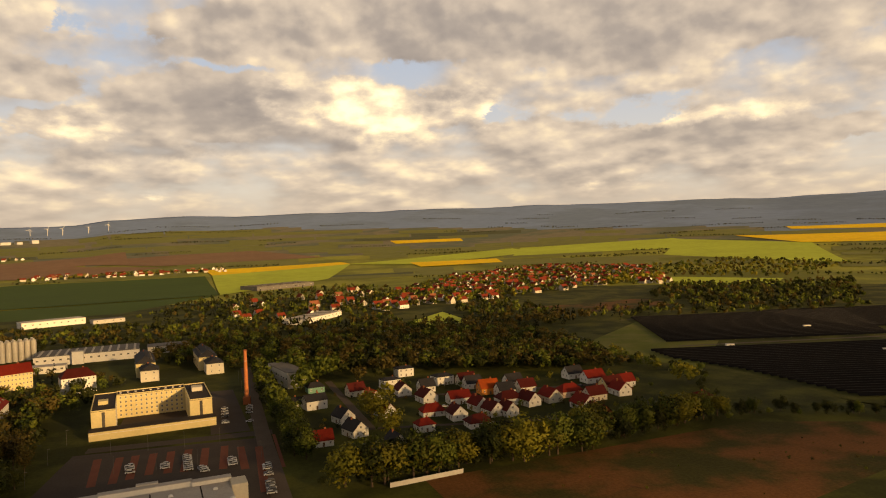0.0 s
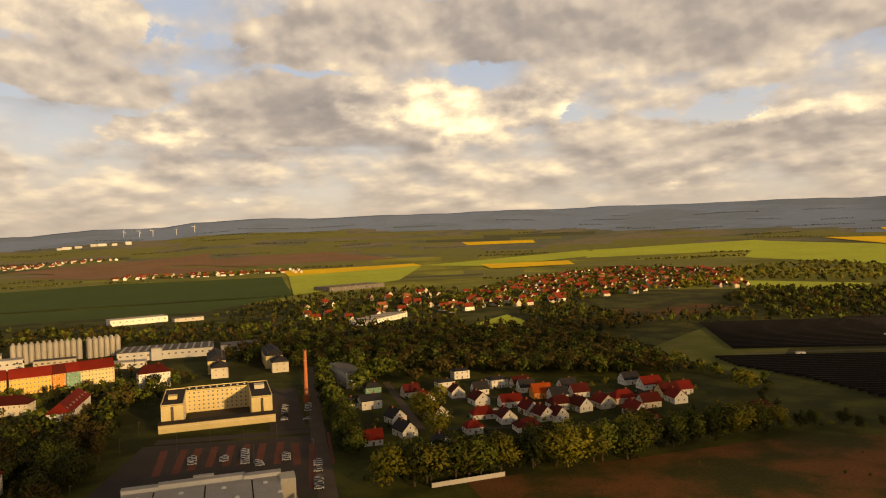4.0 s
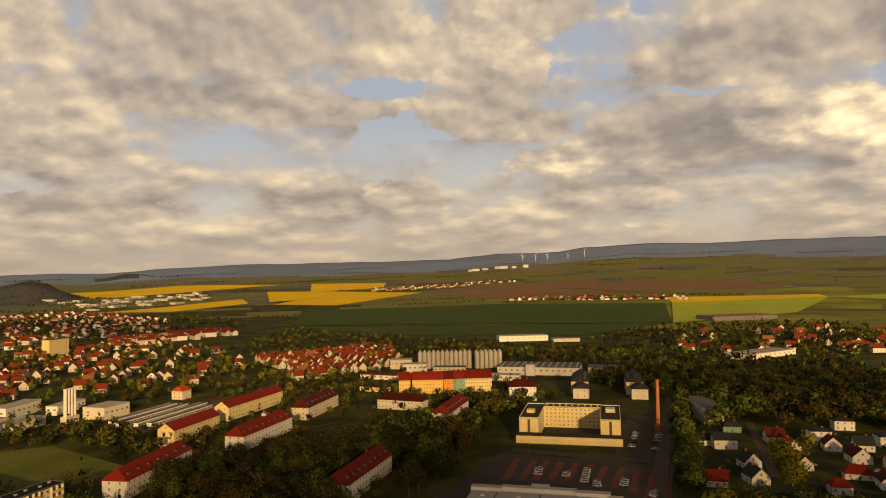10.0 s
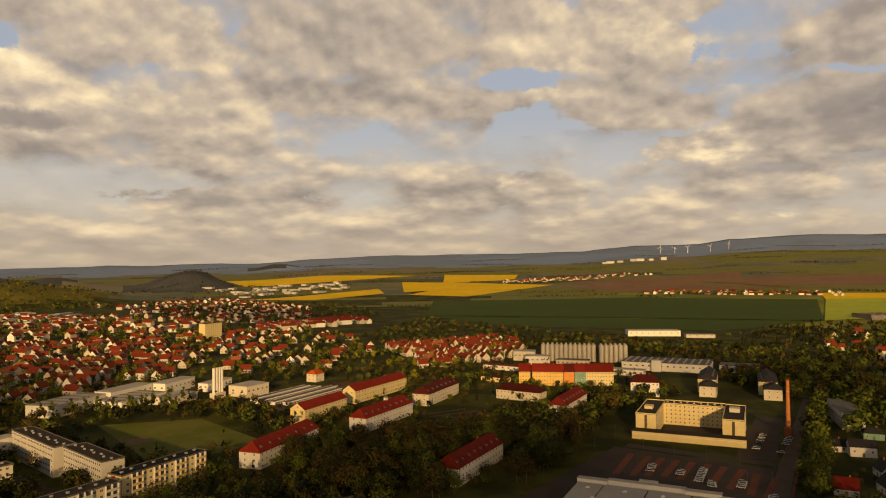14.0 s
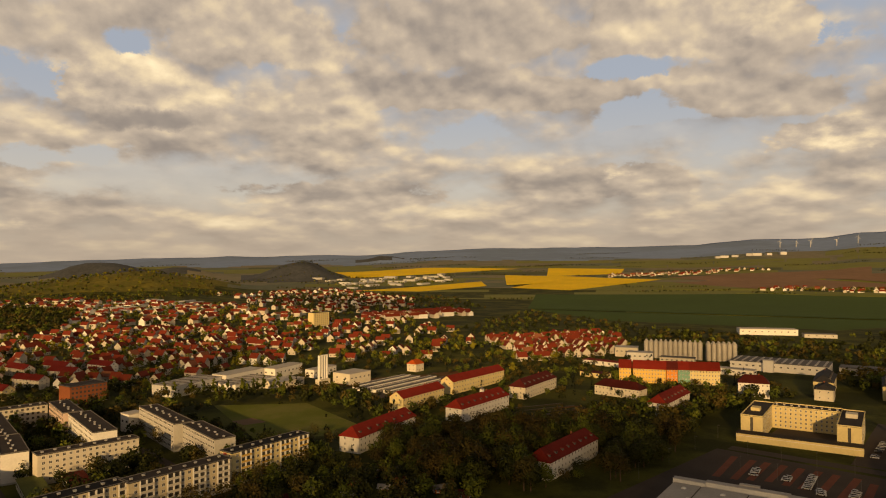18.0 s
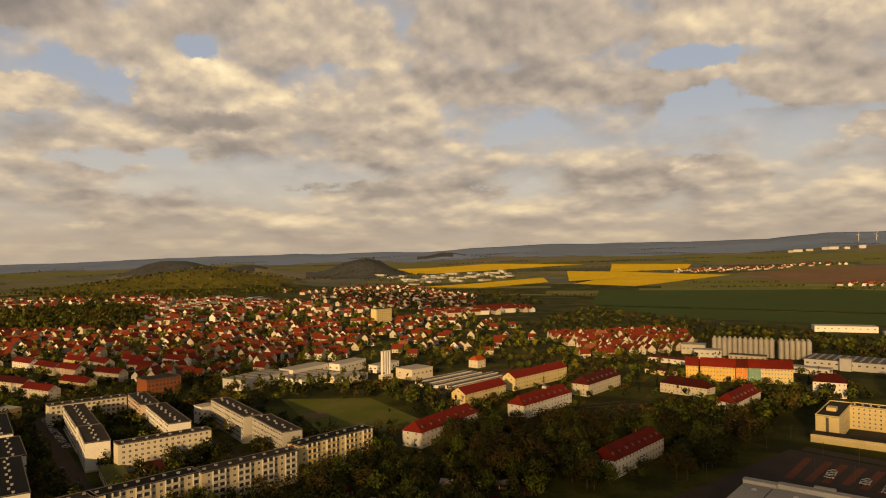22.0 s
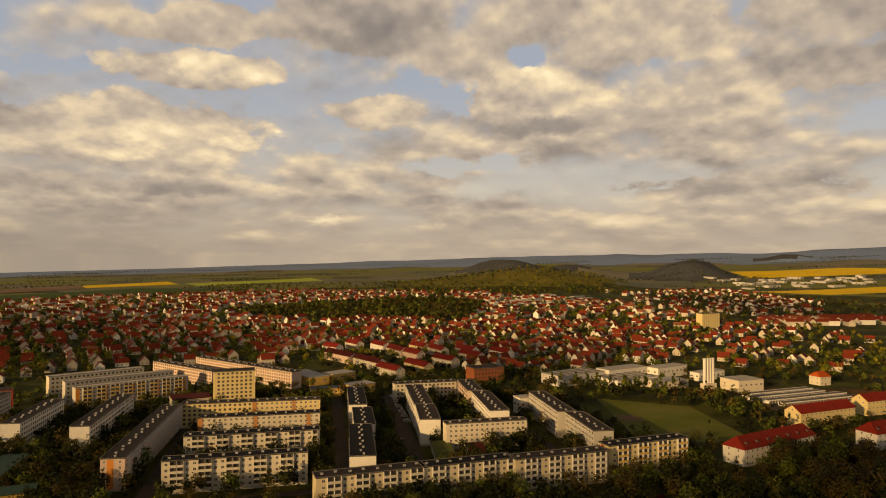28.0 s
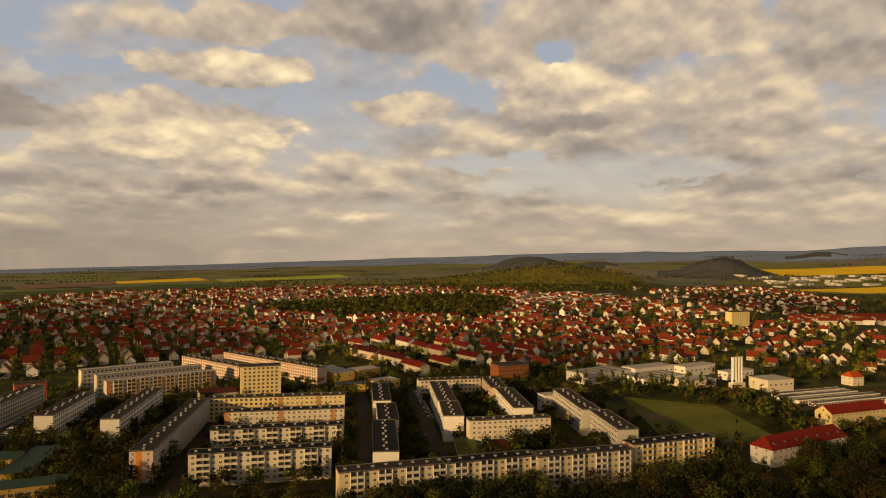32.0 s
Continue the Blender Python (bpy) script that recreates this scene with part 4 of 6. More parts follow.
for kind, (rx, rz, cz, leaf, n, lumps, cone) in enumerate((
    (5.2, 5.3, 5.8, 0.62, 270, 20, False), (5.4, 5.5, 5.9, 0.62, 270, 20, False), (5.4, 5.3, 5.9, 0.62, 270, 20, False),
    (4.8, 5.2, 6.4, 0.52, 240, 20, False), (2.3, 5.9, 6.4, 0.6, 160, 24, True), (1.6, 5.9, 6.7, 0.6, 150, 18, False))):
    NEAR.append([leaf_cloud(n, rx, rz, cz, leaf, 270 + kind * 10 + s, lumps, cone) for s in range(3)])
FAR_OFF = []
for kind, (rx, rz, cz, leaf, n, lumps, cone) in enumerate((
    (4.6, 4.0, 5.6, 1.9, 26, 7, False), (4.8, 4.4, 5.8, 1.9, 26, 7, False), (4.6, 4.2, 5.8, 1.9, 26, 7, False),
    (4.4, 4.4, 5.8, 1.7, 26, 7, False), (2.2, 5.8, 6.2, 1.3, 26, 9, True), (1.6, 5.8, 6.6, 1.2, 24, 9, False))):
    FAR_OFF.append([leaf_cloud(n, rx, rz, cz, leaf, 170 + kind * 10 + s, lumps, cone) for s in range(3)])
STUFF = {}
TREES = ("broad-crowned dark green deciduous tree", "deciduous tree with fresh spring foliage", "large tree with yellow-green spring foliage", "budding tree with brownish thin crown", "dark green conifer", "tall narrow poplar")
tree_count = 0
GT = random.Random(5)


def tree(x, y, h, kind, thin=False):
    """A tree of its own where the camera passes near, otherwise part of the woods."""
    global tree_count
    h *= 1.15 if thin else 1.3
    z = terrain(x, y)
    d = (Vector((x, y)) - EYE).length
    if d > 700 and any(inside(x, y, f) for f in FIELDS):
        return
    if not thin and tree_count < 300 and d < 420:
        tree_count += 1
        crown, trunk = KINDS[kind][GT.randrange(3)]
        e = thing("tree", x, y, GT.uniform(0, 360), TREES[kind], "tree", "", z)
        k = h / 12
        wide = 1.2 if kind == 2 else 1.0
        e.scale = (k * wide * GT.uniform(0.9, 1.15), k * wide * GT.uniform(0.9, 1.15), k)
        part("crown", crown, e)
        part("trunk", trunk, e)
        return
    STUFF.setdefault(kind, []).append((x, y, z, h / 12, GT.uniform(0, 6.28), GT.randrange(3)))


def wood(ring, step, mix, h=(8, 14), thin=False, keep=1.0, margin=2.5):
    """Trees scattered over a ring of ground corners."""
    xs, ys = [p[0] for p in ring], [p[1] for p in ring]
    y = min(ys)
    while y < max(ys):
        x = min(xs)
        while x < max(xs):
            px, py = x + GT.uniform(-0.45, 0.45) * step, y + GT.uniform(-0.45, 0.45) * step
            if GT.random() < keep and inside(px, py, ring) and clear_of(px, py, margin):
                tree(px, py, GT.uniform(*h), GT.choice(mix), thin)
            x += step
        y += step


def tree_line(x0, y0, x1, y1, step, mix, h=(8, 13), wide=2.0, thin=False):
    L = math.hypot(x1 - x0, y1 - y0)
    n = max(1, int(L / step))
    for i in range(n):
        u = (i + GT.uniform(0.2, 0.8)) / n
        x, y = x0 + (x1 - x0) * u + GT.uniform(-wide, wide), y0 + (y1 - y0) * u + GT.uniform(-wide, wide)
        if clear_of(x, y, 1.5):
            tree(x, y, GT.uniform(*h), GT.choice(mix), thin)


def plant_stuff():
    names = ("broadleaf_wood", "spring_wood", "yellow_spring_wood", "budding_wood", "conifer_wood", "poplar_rows")
    for kind, rows in STUFF.items():
        vs, fs, ns, base = [], [], [], 0
        soft = [[[crown_normals(v) for v, f in forms] for forms in lod] for lod in ((NEAR[kind],), (FAR[kind],), (FAR_OFF[kind],))]
        for x, y, z, k, a, form in rows:
            d = math.hypot(x - 50, y + 12)
            lod = 0 if d < 430 else 1 if d < 800 else 2
            v, f = (NEAR, FAR, FAR_OFF)[lod][kind][form]
            q = soft[lod][0][form]
            c, s = math.cos(a) * k, math.sin(a) * k
            w = np.empty_like(v)
            w[:, 0], w[:, 1], w[:, 2] = v[:, 0] * c - v[:, 1] * s + x, v[:, 0] * s + v[:, 1] * c + y, v[:, 2] * k + z
            vs.append(w)
            ca, sa = math.cos(a), math.sin(a)
            ns.append(np.stack((q[:, 0] * ca - q[:, 1] * sa, q[:, 0] * sa + q[:, 1] * ca, q[:, 2]), axis=1))
            fs.append(np.arange(len(w)).reshape(-1, 4) + base)
            base += len(w)
        v, f = np.concatenate(vs), np.concatenate(fs)
        me = bpy.data.meshes.new(names[kind])
        me.vertices.add(len(v))
        me.vertices.foreach_set("co", v.astype(np.float32).ravel())
        me.loops.add(f.size)
        me.loops.foreach_set("vertex_index", f.astype(np.int32).ravel())
        me.polygons.add(len(f))
        me.polygons.foreach_set("loop_start", np.arange(0, f.size, 4, dtype=np.int32))
        me.update()
        me.normals_split_custom_set_from_vertices(np.concatenate(ns).astype(np.float32))
        me.materials.append(LEAF[min(kind, 4) if kind < 5 else 1])
        tagged(new(names[kind], me), "many " + TREES[kind] + "s in woods and gardens", "trees", "", "stuff")



# ---- the commercial yard: market hall, car park, office block, chimney ----
def plain(name, x, y, ang, L, W, H, wall, roof, label, category="building", group="", over=0.3, strips=0, wins=0, z0=0.0, name_roof="roof"):
    """A flat-roofed hall: wall, roof, and a band of windows on the seen side."""
    take(x, y, ang, L, W)
    e = thing(name, x, y, ang, label, category, group)
    a, b = L / 2, W / 2
    part("wall", Shape().box(-a, a, -b, b, -0.2, H, base=False).mesh("wall", wall), e)
    part(name_roof, Shape().box(-a - over, a + over, -b - over, b + over, H, H + 0.35).mesh("roof", roof), e)
    for i in range(strips):
        u = (i + 0.5) * L / strips - a
        part("roof_light", Shape().box(-0.9, 0.9, -b * 0.85, b * 0.85, 0, 0.5).mesh("roof_light", GREYROOF if roof is not GREYROOF else DARKGREY), e, at=Matrix.Translation((u, 0, H + 0.35)))
    if wins:
        for side in (-1, 1):
            if facing(x, y, ang, side):
                for i in range(wins):
                    u = (i + 0.5) * L / wins - a
                    part("window", WIN_WIDE, e, at=on_wall(u, H * 0.6, side, b))
        for sd in (-1, 1):
            n = Vector((math.cos(radians(ang)), math.sin(radians(ang)))) * sd
            if n.dot(EYE - Vector((x, y))) > 0:
                for v in (-0.25, 0.25):
                    part("window", WIN_WIDE, e, at=on_end(v * W, H * 0.6, sd, a))
    return e


def market_hall():
    e = thing("market_hall", -58, 238, 13, "large flat market hall with pale grey sheet roof", "market hall")
    take(-58, 238, 13, 62, 96)
    part("wall", Shape().box(-30, 30, -46, 44, -0.2, 7.4, base=False).mesh("wall", WHITE), e)
    for i, (x0, x1) in enumerate(((-30, -18.6), (-18, 0.6), (1.2, 18.6), (19.2, 29.6))):
        part("roof_panel", Shape().box(x0, x1, -46, 41, 7.4, 7.75).mesh("roof_panel", GREYROOF), e)
    for x in (-18.3, 0.9, 18.9):
        part("gutter", Shape().box(x - 0.28, x + 0.28, -46, 41, 7.4, 7.5).mesh("gutter", BITUMEN), e)
    for q in ((-30.5, -17, 41, 44.6), (-17, 16, 43, 46.4), (16, 30.6, 41, 44.6)):
        part("parapet_block", Shape().box(*q, 0, 9.2).mesh("parapet_block", WHITE), e)
        part("parapet_cap", Shape().box(q[0] - 0.15, q[1] + 0.15, q[2] - 0.15, q[3] + 0.15, 9.2, 9.4).mesh("parapet_cap", GREYROOF), e)
    part("entrance_canopy", Shape().box(-10, 10, 46.4, 49.5, 6.2, 8.0).box(-4, 4, 46.0, 48.5, 8.0, 9.9).mesh("entrance_canopy", GREYROOF), e)
    part("side_block", Shape().box(30, 36, 33, 42, 0, 8.6).mesh("side_block", CREAM), e)
    part("loading_fence", Shape().box(30.4, 36, 22, 22.2, 0, 3).box(35.8, 36, 22, 31, 0, 3).mesh("loading_fence", DARKGREY), e)
    dome = Shape().box(-0.9, 0.9, -0.9, 0.9, 0, 0.3).solid([(-0.8, -0.8, 0.3), (0.8, -0.8, 0.3), (0.8, 0.8, 0.3), (-0.8, 0.8, 0.3)], [(-0.4, -0.4, 0.65), (0.4, -0.4, 0.65), (0.4, 0.4, 0.65), (-0.4, 0.4, 0.65)]).mesh("roof_dome", FRAME)
    for i in range(4):
        for j in range(6):
            part("roof_dome", dome, e, at=Matrix.Translation((-24 + i * 16 + (j % 2) * 5, 34 - j * 13, 7.75)))


market_hall()

sheet("car_park", ((-122, 366), (-31, 372), (-20, 262), (-118, 250)), ASPHALT, "dark asphalt car park", "car park", 0.03)
for i, (x0, y0, x1, y1) in enumerate(((-108, 357, -99, 316), (-98, 357, -91, 318), (-91, 358, -85, 322), (-83, 359, -78, 326), (-75, 360, -70, 326), (-67, 361, -63, 326), (-59, 361, -55, 327), (-50, 362, -46, 325), (-42, 358, -36, 322), (-33, 356, -25, 290))):
    strip("parking_bay_strip", x0, y0, x1, y1, 3.6, PAVING, "strip of red paved parking bays", "paving", 0.07)
strip("road_yard", -118, 373, -28, 382, 9, ASPHALT, "asphalt street before the office block", "road", 0.036)
strip("road_main", -14, 255, -33, 380, 8, CONCRETE, "worn concrete road beside the tree row", "road", 0.06)
strip("road_main_far", -33, 380, -62, 585, 8, CONCRETE, "worn concrete road beside the tree row", "road", 0.05)
strip("track_red", -19, 320, -27, 376, 1.6, PAVING, "red paved path", "path", 0.09)
sheet("office_yard", ((-60, 385), (-40, 388), (-62, 500), (-78, 498)), ASPHALT, "asphalt yard with parked cars", "yard", 0.04)
sheet("court", ((-113, 408), (-76, 414), (-83, 455), (-118, 446)), ASPHALT, "dark courtyard between the wings", "yard", 0.04)


def office_block():
    """The U-shaped pale yellow block with a low front building."""
    e = thing("office_block", -99, 430, 14, "pale yellow U-shaped office block with flat dark roof", "office block")
    take(-99, 430, 14, 64, 62)
    wings = ((-31, -19, -24, 24), (19, 31, -24, 24), (-19, 19, 14, 26))
    for x0, x1, y0, y1 in wings:
        part("wall", Shape().box(x0, x1, y0, y1, 0, 13.4, base=False).mesh("wall", YELLOW), e)
        r = Shape().box(x0 - 0.2, x1 + 0.2, y0 - 0.2, y1 + 0.2, 13.4, 13.6, 0)
        for q in ((x0 - 0.2, x1 + 0.2, y0 - 0.2, y0 + 0.25), (x0 - 0.2, x1 + 0.2, y1 - 0.25, y1 + 0.2), (x0 - 0.2, x0 + 0.25, y0, y1), (x1 - 0.25, x1 + 0.2, y0, y1)):
            r.box(*q, 13.6, 14.1, 1, base=False)
        part("roof", r.mesh("roof", BITUMEN, YELLOW), e)
    part("roof_house", Shape().box(-28, -23, -8, -2, 13.6, 15.6).mesh("roof_house", YELLOW), e)
    part("roof_house", Shape().box(22, 28, 0, 7, 13.6, 16).mesh("roof_house", CREAM), e)
    for i in range(9):
        part("roof_vent", VENT, e, at=Matrix.Translation((-17 + i * 4.2, 20, 13.6)))
    for k in range(5):
        z = 1.9 + 2.55 * k
        for i in range(13):
            part("window", WIN_SMALL, e, at=Matrix.Translation((-17 + i * 2.83, 14, z)) @ Matrix.Rotation(math.pi, 4, "Z"))
        for i in range(12):
            part("window", WIN_SMALL, e, at=Matrix.Translation((-19, -22 + i * 3.0, z)) @ Matrix.Rotation(-math.pi / 2, 4, "Z"))
            part("window", WIN_SMALL, e, at=Matrix.Translation((31, -22 + i * 3.8, z)) @ Matrix.Rotation(-math.pi / 2, 4, "Z"))
    for x in (-25, 25):
        part("stair_glazing", Shape().box(-0.8, 0.8, -0.06, 0.02, 1, 12.8).mesh("stair_glazing", GLASS), e, at=Matrix.Translation((x, -24, 0)))
    part("front_wing", Shape().box(-32, 32, -33, -25, 0, 4.6).mesh("front_wing", YELLOW), e)
    part("front_wing_roof", Shape().box(-32.3, 32.3, -33.3, -24.7, 4.6, 4.95).mesh("front_wing_roof", BITUMEN), e)
    part("cornice", Shape().box(-32.1, 32.1, -33.12, -33.0, 3.2, 3.4).mesh("cornice", WHITE), e)


office_block()


def smokestack():
    e = thing("factory_chimney", -48, 453, 0, "slender orange-brown brick factory chimney", "chimney")
    take(-48, 453, 0, 6, 6)
    part("base", Shape().box(-2.2, 2.2, -2.2, 2.2, 0, 4.5).mesh("base", BRICK), e)
    part("shaft", Shape().round(0, 0, 1.35, 0.95, 4.5, 33.4, 16).mesh("shaft", CHIMNEY), e)
    part("crown_ring", Shape().round(0, 0, 1.15, 1.15, 33.4, 34.2, 16).mesh("crown_ring", BRICK), e)
    for z in (12, 20, 27):
        part("iron_band", Shape().round(0, 0, 1.3 - z * 0.009, 1.3 - z * 0.009, z, z + 0.25, 16).mesh("iron_band", METAL), e)


smokestack()

# cars
CARBODY = Shape().solid([(-2.1, -0.85, 0.3), (2.1, -0.85, 0.3), (2.1, 0.85, 0.3), (-2.1, 0.85, 0.3)], [(-2.05, -0.8, 0.85), (2.0, -0.78, 0.75), (2.0, 0.78, 0.75), (-2.05, 0.8, 0.85)])
CARBODY = CARBODY.solid([(-1.5, -0.6, 1.33), (0.5, -0.6, 1.33), (0.5, 0.6, 1.33), (-1.5, 0.6, 1.33)], [(-1.45, -0.58, 1.42), (0.4, -0.58, 1.42), (0.4, 0.58, 1.42), (-1.45, 0.58, 1.42)]).mesh("body", CAR)
CARGLASS = Shape().solid([(-1.9, -0.76, 0.8), (1.1, -0.76, 0.78), (1.1, 0.76, 0.78), (-1.9, 0.76, 0.8)], [(-1.5, -0.6, 1.34), (0.5, -0.6, 1.34), (0.5, 0.6, 1.34), (-1.5, 0.6, 1.34)]).mesh("glazing", CARGLASS_TINT)
WHEEL = Shape().solid([(0.31 * math.cos(i * 0.785), -0.1, 0.31 + 0.31 * math.sin(i * 0.785)) for i in range(8)], [(0.31 * math.cos(i * 0.785), 0.1, 0.31 + 0.31 * math.sin(i * 0.785)) for i in range(8)]).mesh("wheel", BLACKROOF)
GC = random.Random(11)


def car(x, y, ang):
    e = thing("car", x, y, ang, "parked passenger car on the asphalt", "car", "parked cars", 0.1)
    part("body", CARBODY, e)
    part("glazing", CARGLASS, e)
    for u in (-1.3, 1.3):
        for v in (-0.78, 0.78):
            part("wheel", WHEEL, e, at=Matrix.Translation((u, v, 0)))


def car_row(x0, y0, x1, y1, n, ang, fill=0.8):
    for i in range(n):
        if GC.random() < fill:
            u = (i + 0.5) / n
            car(x0 + (x1 - x0) * u, y0 + (y1 - y0) * u, ang + GC.uniform(-4, 4) + (180 if GC.random() < 0.5 else 0))


car_row(-66, 350, -61, 326, 8, 10, 0.8)
car_row(-90, 342, -85, 324, 7, 10, 0.6)
car_row(-74, 340, -71, 326, 5, 10, 0.8)
car_row(-44, 340, -41, 322, 6, 10, 0.5)
car_row(-27, 326, -22, 286, 14, 10, 0.7)
car_row(-56, 330, -53, 322, 3, 10, 0.8)
car_row(-61, 448, -54, 398, 14, 10, 0.45)
car_row(-46, 446, -41, 396, 12, 10, 0.35)
car_row(-470, 62, -375, 60, 26, 80, 0.75)
car_row(-420, 52, -330, 50, 8, 0, 0.3)
car_row(-345, -186, -420, -196, 18, 80, 0.7)
car_row(-352, -178, -425, -188, 16, 80, 0.5)
car_row(-440, 126, -360, 128, 14, 80, 0.6)

# lamp posts and the white panel fence
POST = Shape().round(0, 0, 0.08, 0.045, 0, 7.6, 6).mesh("post", LAMPGREY)
HEAD = Shape().box(-0.15, 1.1, -0.12, 0.12, 7.5, 7.66).mesh("lamp_head", LAMPGREY)


def street_lamp(x, y, ang):
    e = thing("street_lamp", x, y, ang, "slim grey metal street lamp", "street lamp", "street lamps")
    part("post", POST, e)
    part("lamp_head", HEAD, e)


for i in range(5):
    street_lamp(-104 + i * 17, 364 + i * 1.2, 100)
for i in range(4):
    street_lamp(-94 + i * 18, 332, 100)
for i in range(7):
    street_lamp(-24 - i * 6.2, 300 + i * 38, 190)
for i in range(4):
    street_lamp(-132 + i * 3, 388 - i * 34, 20)


def panel_fence(x0, y0, x1, y1, n):
    e = thing("panel_wall", (x0 + x1) / 2, (y0 + y1) / 2, math.degrees(math.atan2(y1 - y0, x1 - x0)), "weathered pale concrete panel wall at the field edge", "fence")
    L = math.hypot(x1 - x0, y1 - y0)
    me = Shape().box(-L / n / 2 + 0.08, L / n / 2 - 0.08, -0.06, 0.06, 0, 2.0).mesh("panel", GREYW)
    po = Shape().box(-0.1, 0.1, -0.1, 0.1, 0, 2.2).mesh("post", GREYW)
    for i in range(n):
        part("panel", me, e, at=Matrix.Translation(((i + 0.5) * L / n - L / 2, 0, 0)))
    for i in range(n + 1):
        part("post", po, e, at=Matrix.Translation((i * L / n - L / 2, 0, 0)))


panel_fence(25, 281, 57, 290, 16)

# ---- works with silos, north ----
def silo_row(x0, y0, x1, y1, n, r, h, rows=2):
    ang = math.degrees(math.atan2(y1 - y0, x1 - x0))
    d = Vector((x1 - x0, y1 - y0)).normalized()
    body = Shape().round(0, 0, r, r, 0, h, 14).round(0, 0, r * 1.02, r * 0.35, h, h + 1.6, 14).mesh("shell", SILO)
    rail = Shape().round(0, 0, r * 0.4, r * 0.4, h + 1.6, h + 2.4, 8).mesh("top_hatch", METAL)
    for k in range(rows):
        for i in range(n):
            x = x0 + (x1 - x0) * (i + 0.5) / n - d.y * k * 2.15 * r
            y = y0 + (y1 - y0) * (i + 0.5) / n + d.x * k * 2.15 * r
            e = thing("silo", x, y, ang, "tall pale metal storage silo in a close row", "silo", "storage silos")
            part("shell", body, e)
            part("top_hatch", rail, e)
    take((x0 + x1) / 2, (y0 + y1) / 2, ang, math.hypot(x1 - x0, y1 - y0) + 6, 16)


silo_row(-346, 664, -292, 690, 12, 2.4, 17.5)
silo_row(-287, 688, -262, 706, 6, 2.4, 17.5)
plain("works_hall", -210, 684, 13, 84, 42, 8, WHITE, DARKGREY, "long white works hall with ribbed grey roof", strips=12, wins=14)
plain("works_hall", -212, 660, 13, 9, 6, 11, WHITE, GREYROOF, "white entrance block of the works hall")
plain("works_hall", -366, 662, 28, 24, 18, 10, CREAM, GREYROOF, "cream plant building beside the silos", wins=5)
plain("works_hall", -336, 640, 28, 26, 14, 9, WHITE, GREYROOF, "low white plant building beside the silos", wins=5)
plain("works_hall", -300, 652, 20, 34, 12, 6, CREAM, DARKGREY, "low cream works building", wins=7)
plain("works_hall", -232, 622, 10, 44, 12, 5.5, WHITE, GREYROOF, "low white works building with flat roof", wins=9)
plain("works_hall", -146, 706, 13, 36, 22, 6.5, GREYW, DARKGREY, "grey storage shed with flat roof", wins=5)
plain("warehouse", -352, 1002, 33, 76, 26, 8, WHITE, GREYROOF, "long white warehouse beside the field", wins=9)
plain("warehouse", -285, 1010, 30, 40, 18, 5, GREYW, DARKGREY, "low grey warehouse with flat roof", wins=4)
plain("commercial_hall", -90, 1560, 40, 150, 60, 9, DARKGREY, CONCRETE, "grey commercial hall on the plain", strips=9, wins=9)
plain("commercial_hall", -10, 905, 60, 96, 30, 6, WHITE, GREYROOF, "bright white supermarket with flat roof", strips=6, wins=10)
plain("works_hall", -345, 585, 5, 40, 12, 4.5, WHITE, TILE, "low white building with red roof", wins=6)
plain("works_hall", -310, 521, 0, 26, 11, 4, YELLOW, DTILE, "low yellow building with red roof", wins=5)
plain("works_hall", -26, 512, 110, 46, 13, 11, GREYW, DARKGREY, "tall pale grey hall among trees", wins=8)
plain("depot_roof", 60, 757, 20, 34, 12, 4, GREYW, GREYROOF, "low pale shed roof beside the green", wins=4)
house(-141, 594, 105, 46, 14, 11, 5, YELLOW, BTILE, "pale yellow apartment house with dark mansard roof", 3, group="mansard apartment houses", cols=10, storeys=3, dormers=6, category="apartment house")
house(-97, 608, 105, 46, 14, 11, 5, YELLOW, BTILE, "pale yellow apartment house with dark mansard roof", 3, group="mansard apartment houses", cols=10, storeys=3, dormers=6, category="apartment house")
house(-130, 560, 105, 18, 13, 8.5, 3.5, CREAM, BTILE, "pale yellow annex with dark roof", 3, group="mansard apartment houses", cols=4, storeys=2, category="apartment house")
house(-85, 574, 105, 18, 13, 8.5, 3.5, CREAM, BTILE, "pale yellow annex with dark roof", 3, group="mansard apartment houses", cols=4, storeys=2, category="apartment house")

# ---- factory, stacks and garages, west ----
plain("factory_hall", -497, 222, 114, 52, 24, 8.5, WHITE, GREYROOF, "white factory hall with pale flat roof", strips=5, wins=8)
plain("factory_hall", -478, 262, 110, 48, 26, 7, WHITE, GREYROOF, "white factory hall with pale flat roof", strips=5, wins=8)
plain("factory_hall", -508, 272, 110, 46, 16, 9.5, WHITE, GREYROOF, "white factory hall with pale flat roof", wins=8)
plain("factory_hall", -512, 318, 112, 40, 14, 9, WHITE, GREYROOF, "white factory hall with pale flat roof", wins=7)
plain("factory_hall", -462, 290, 106, 30, 18, 6, CREAM, GREYROOF, "low cream factory wing", wins=5)
plain("factory_hall", -440, 344, 100, 26, 20, 9, CREAM, GREYROOF, "cream works building with roof plant", wins=5)
plain("factory_hall", -490, 345, 110, 34, 10, 7, WHITE, GREYROOF, "long white factory wing", wins=6)


def stacks():
    e = thing("stack_group", -446, 318, 105, "group of four tall white exhaust stacks", "chimney")
    part("plinth", Shape().box(-6, 6, -3, 3, 0, 5).mesh("plinth", CREAM), e)
    me = Shape().round(0, 0, 1.35, 1.3, 5, 24.6, 12).round(0, 0, 1.45, 1.45, 24.6, 25.2, 12).mesh("stack", WHITE)
    for i in range(4):
        part("stack", me, e, at=Matrix.Translation((-4.5 + i * 3.0, 0, 0)))


stacks()
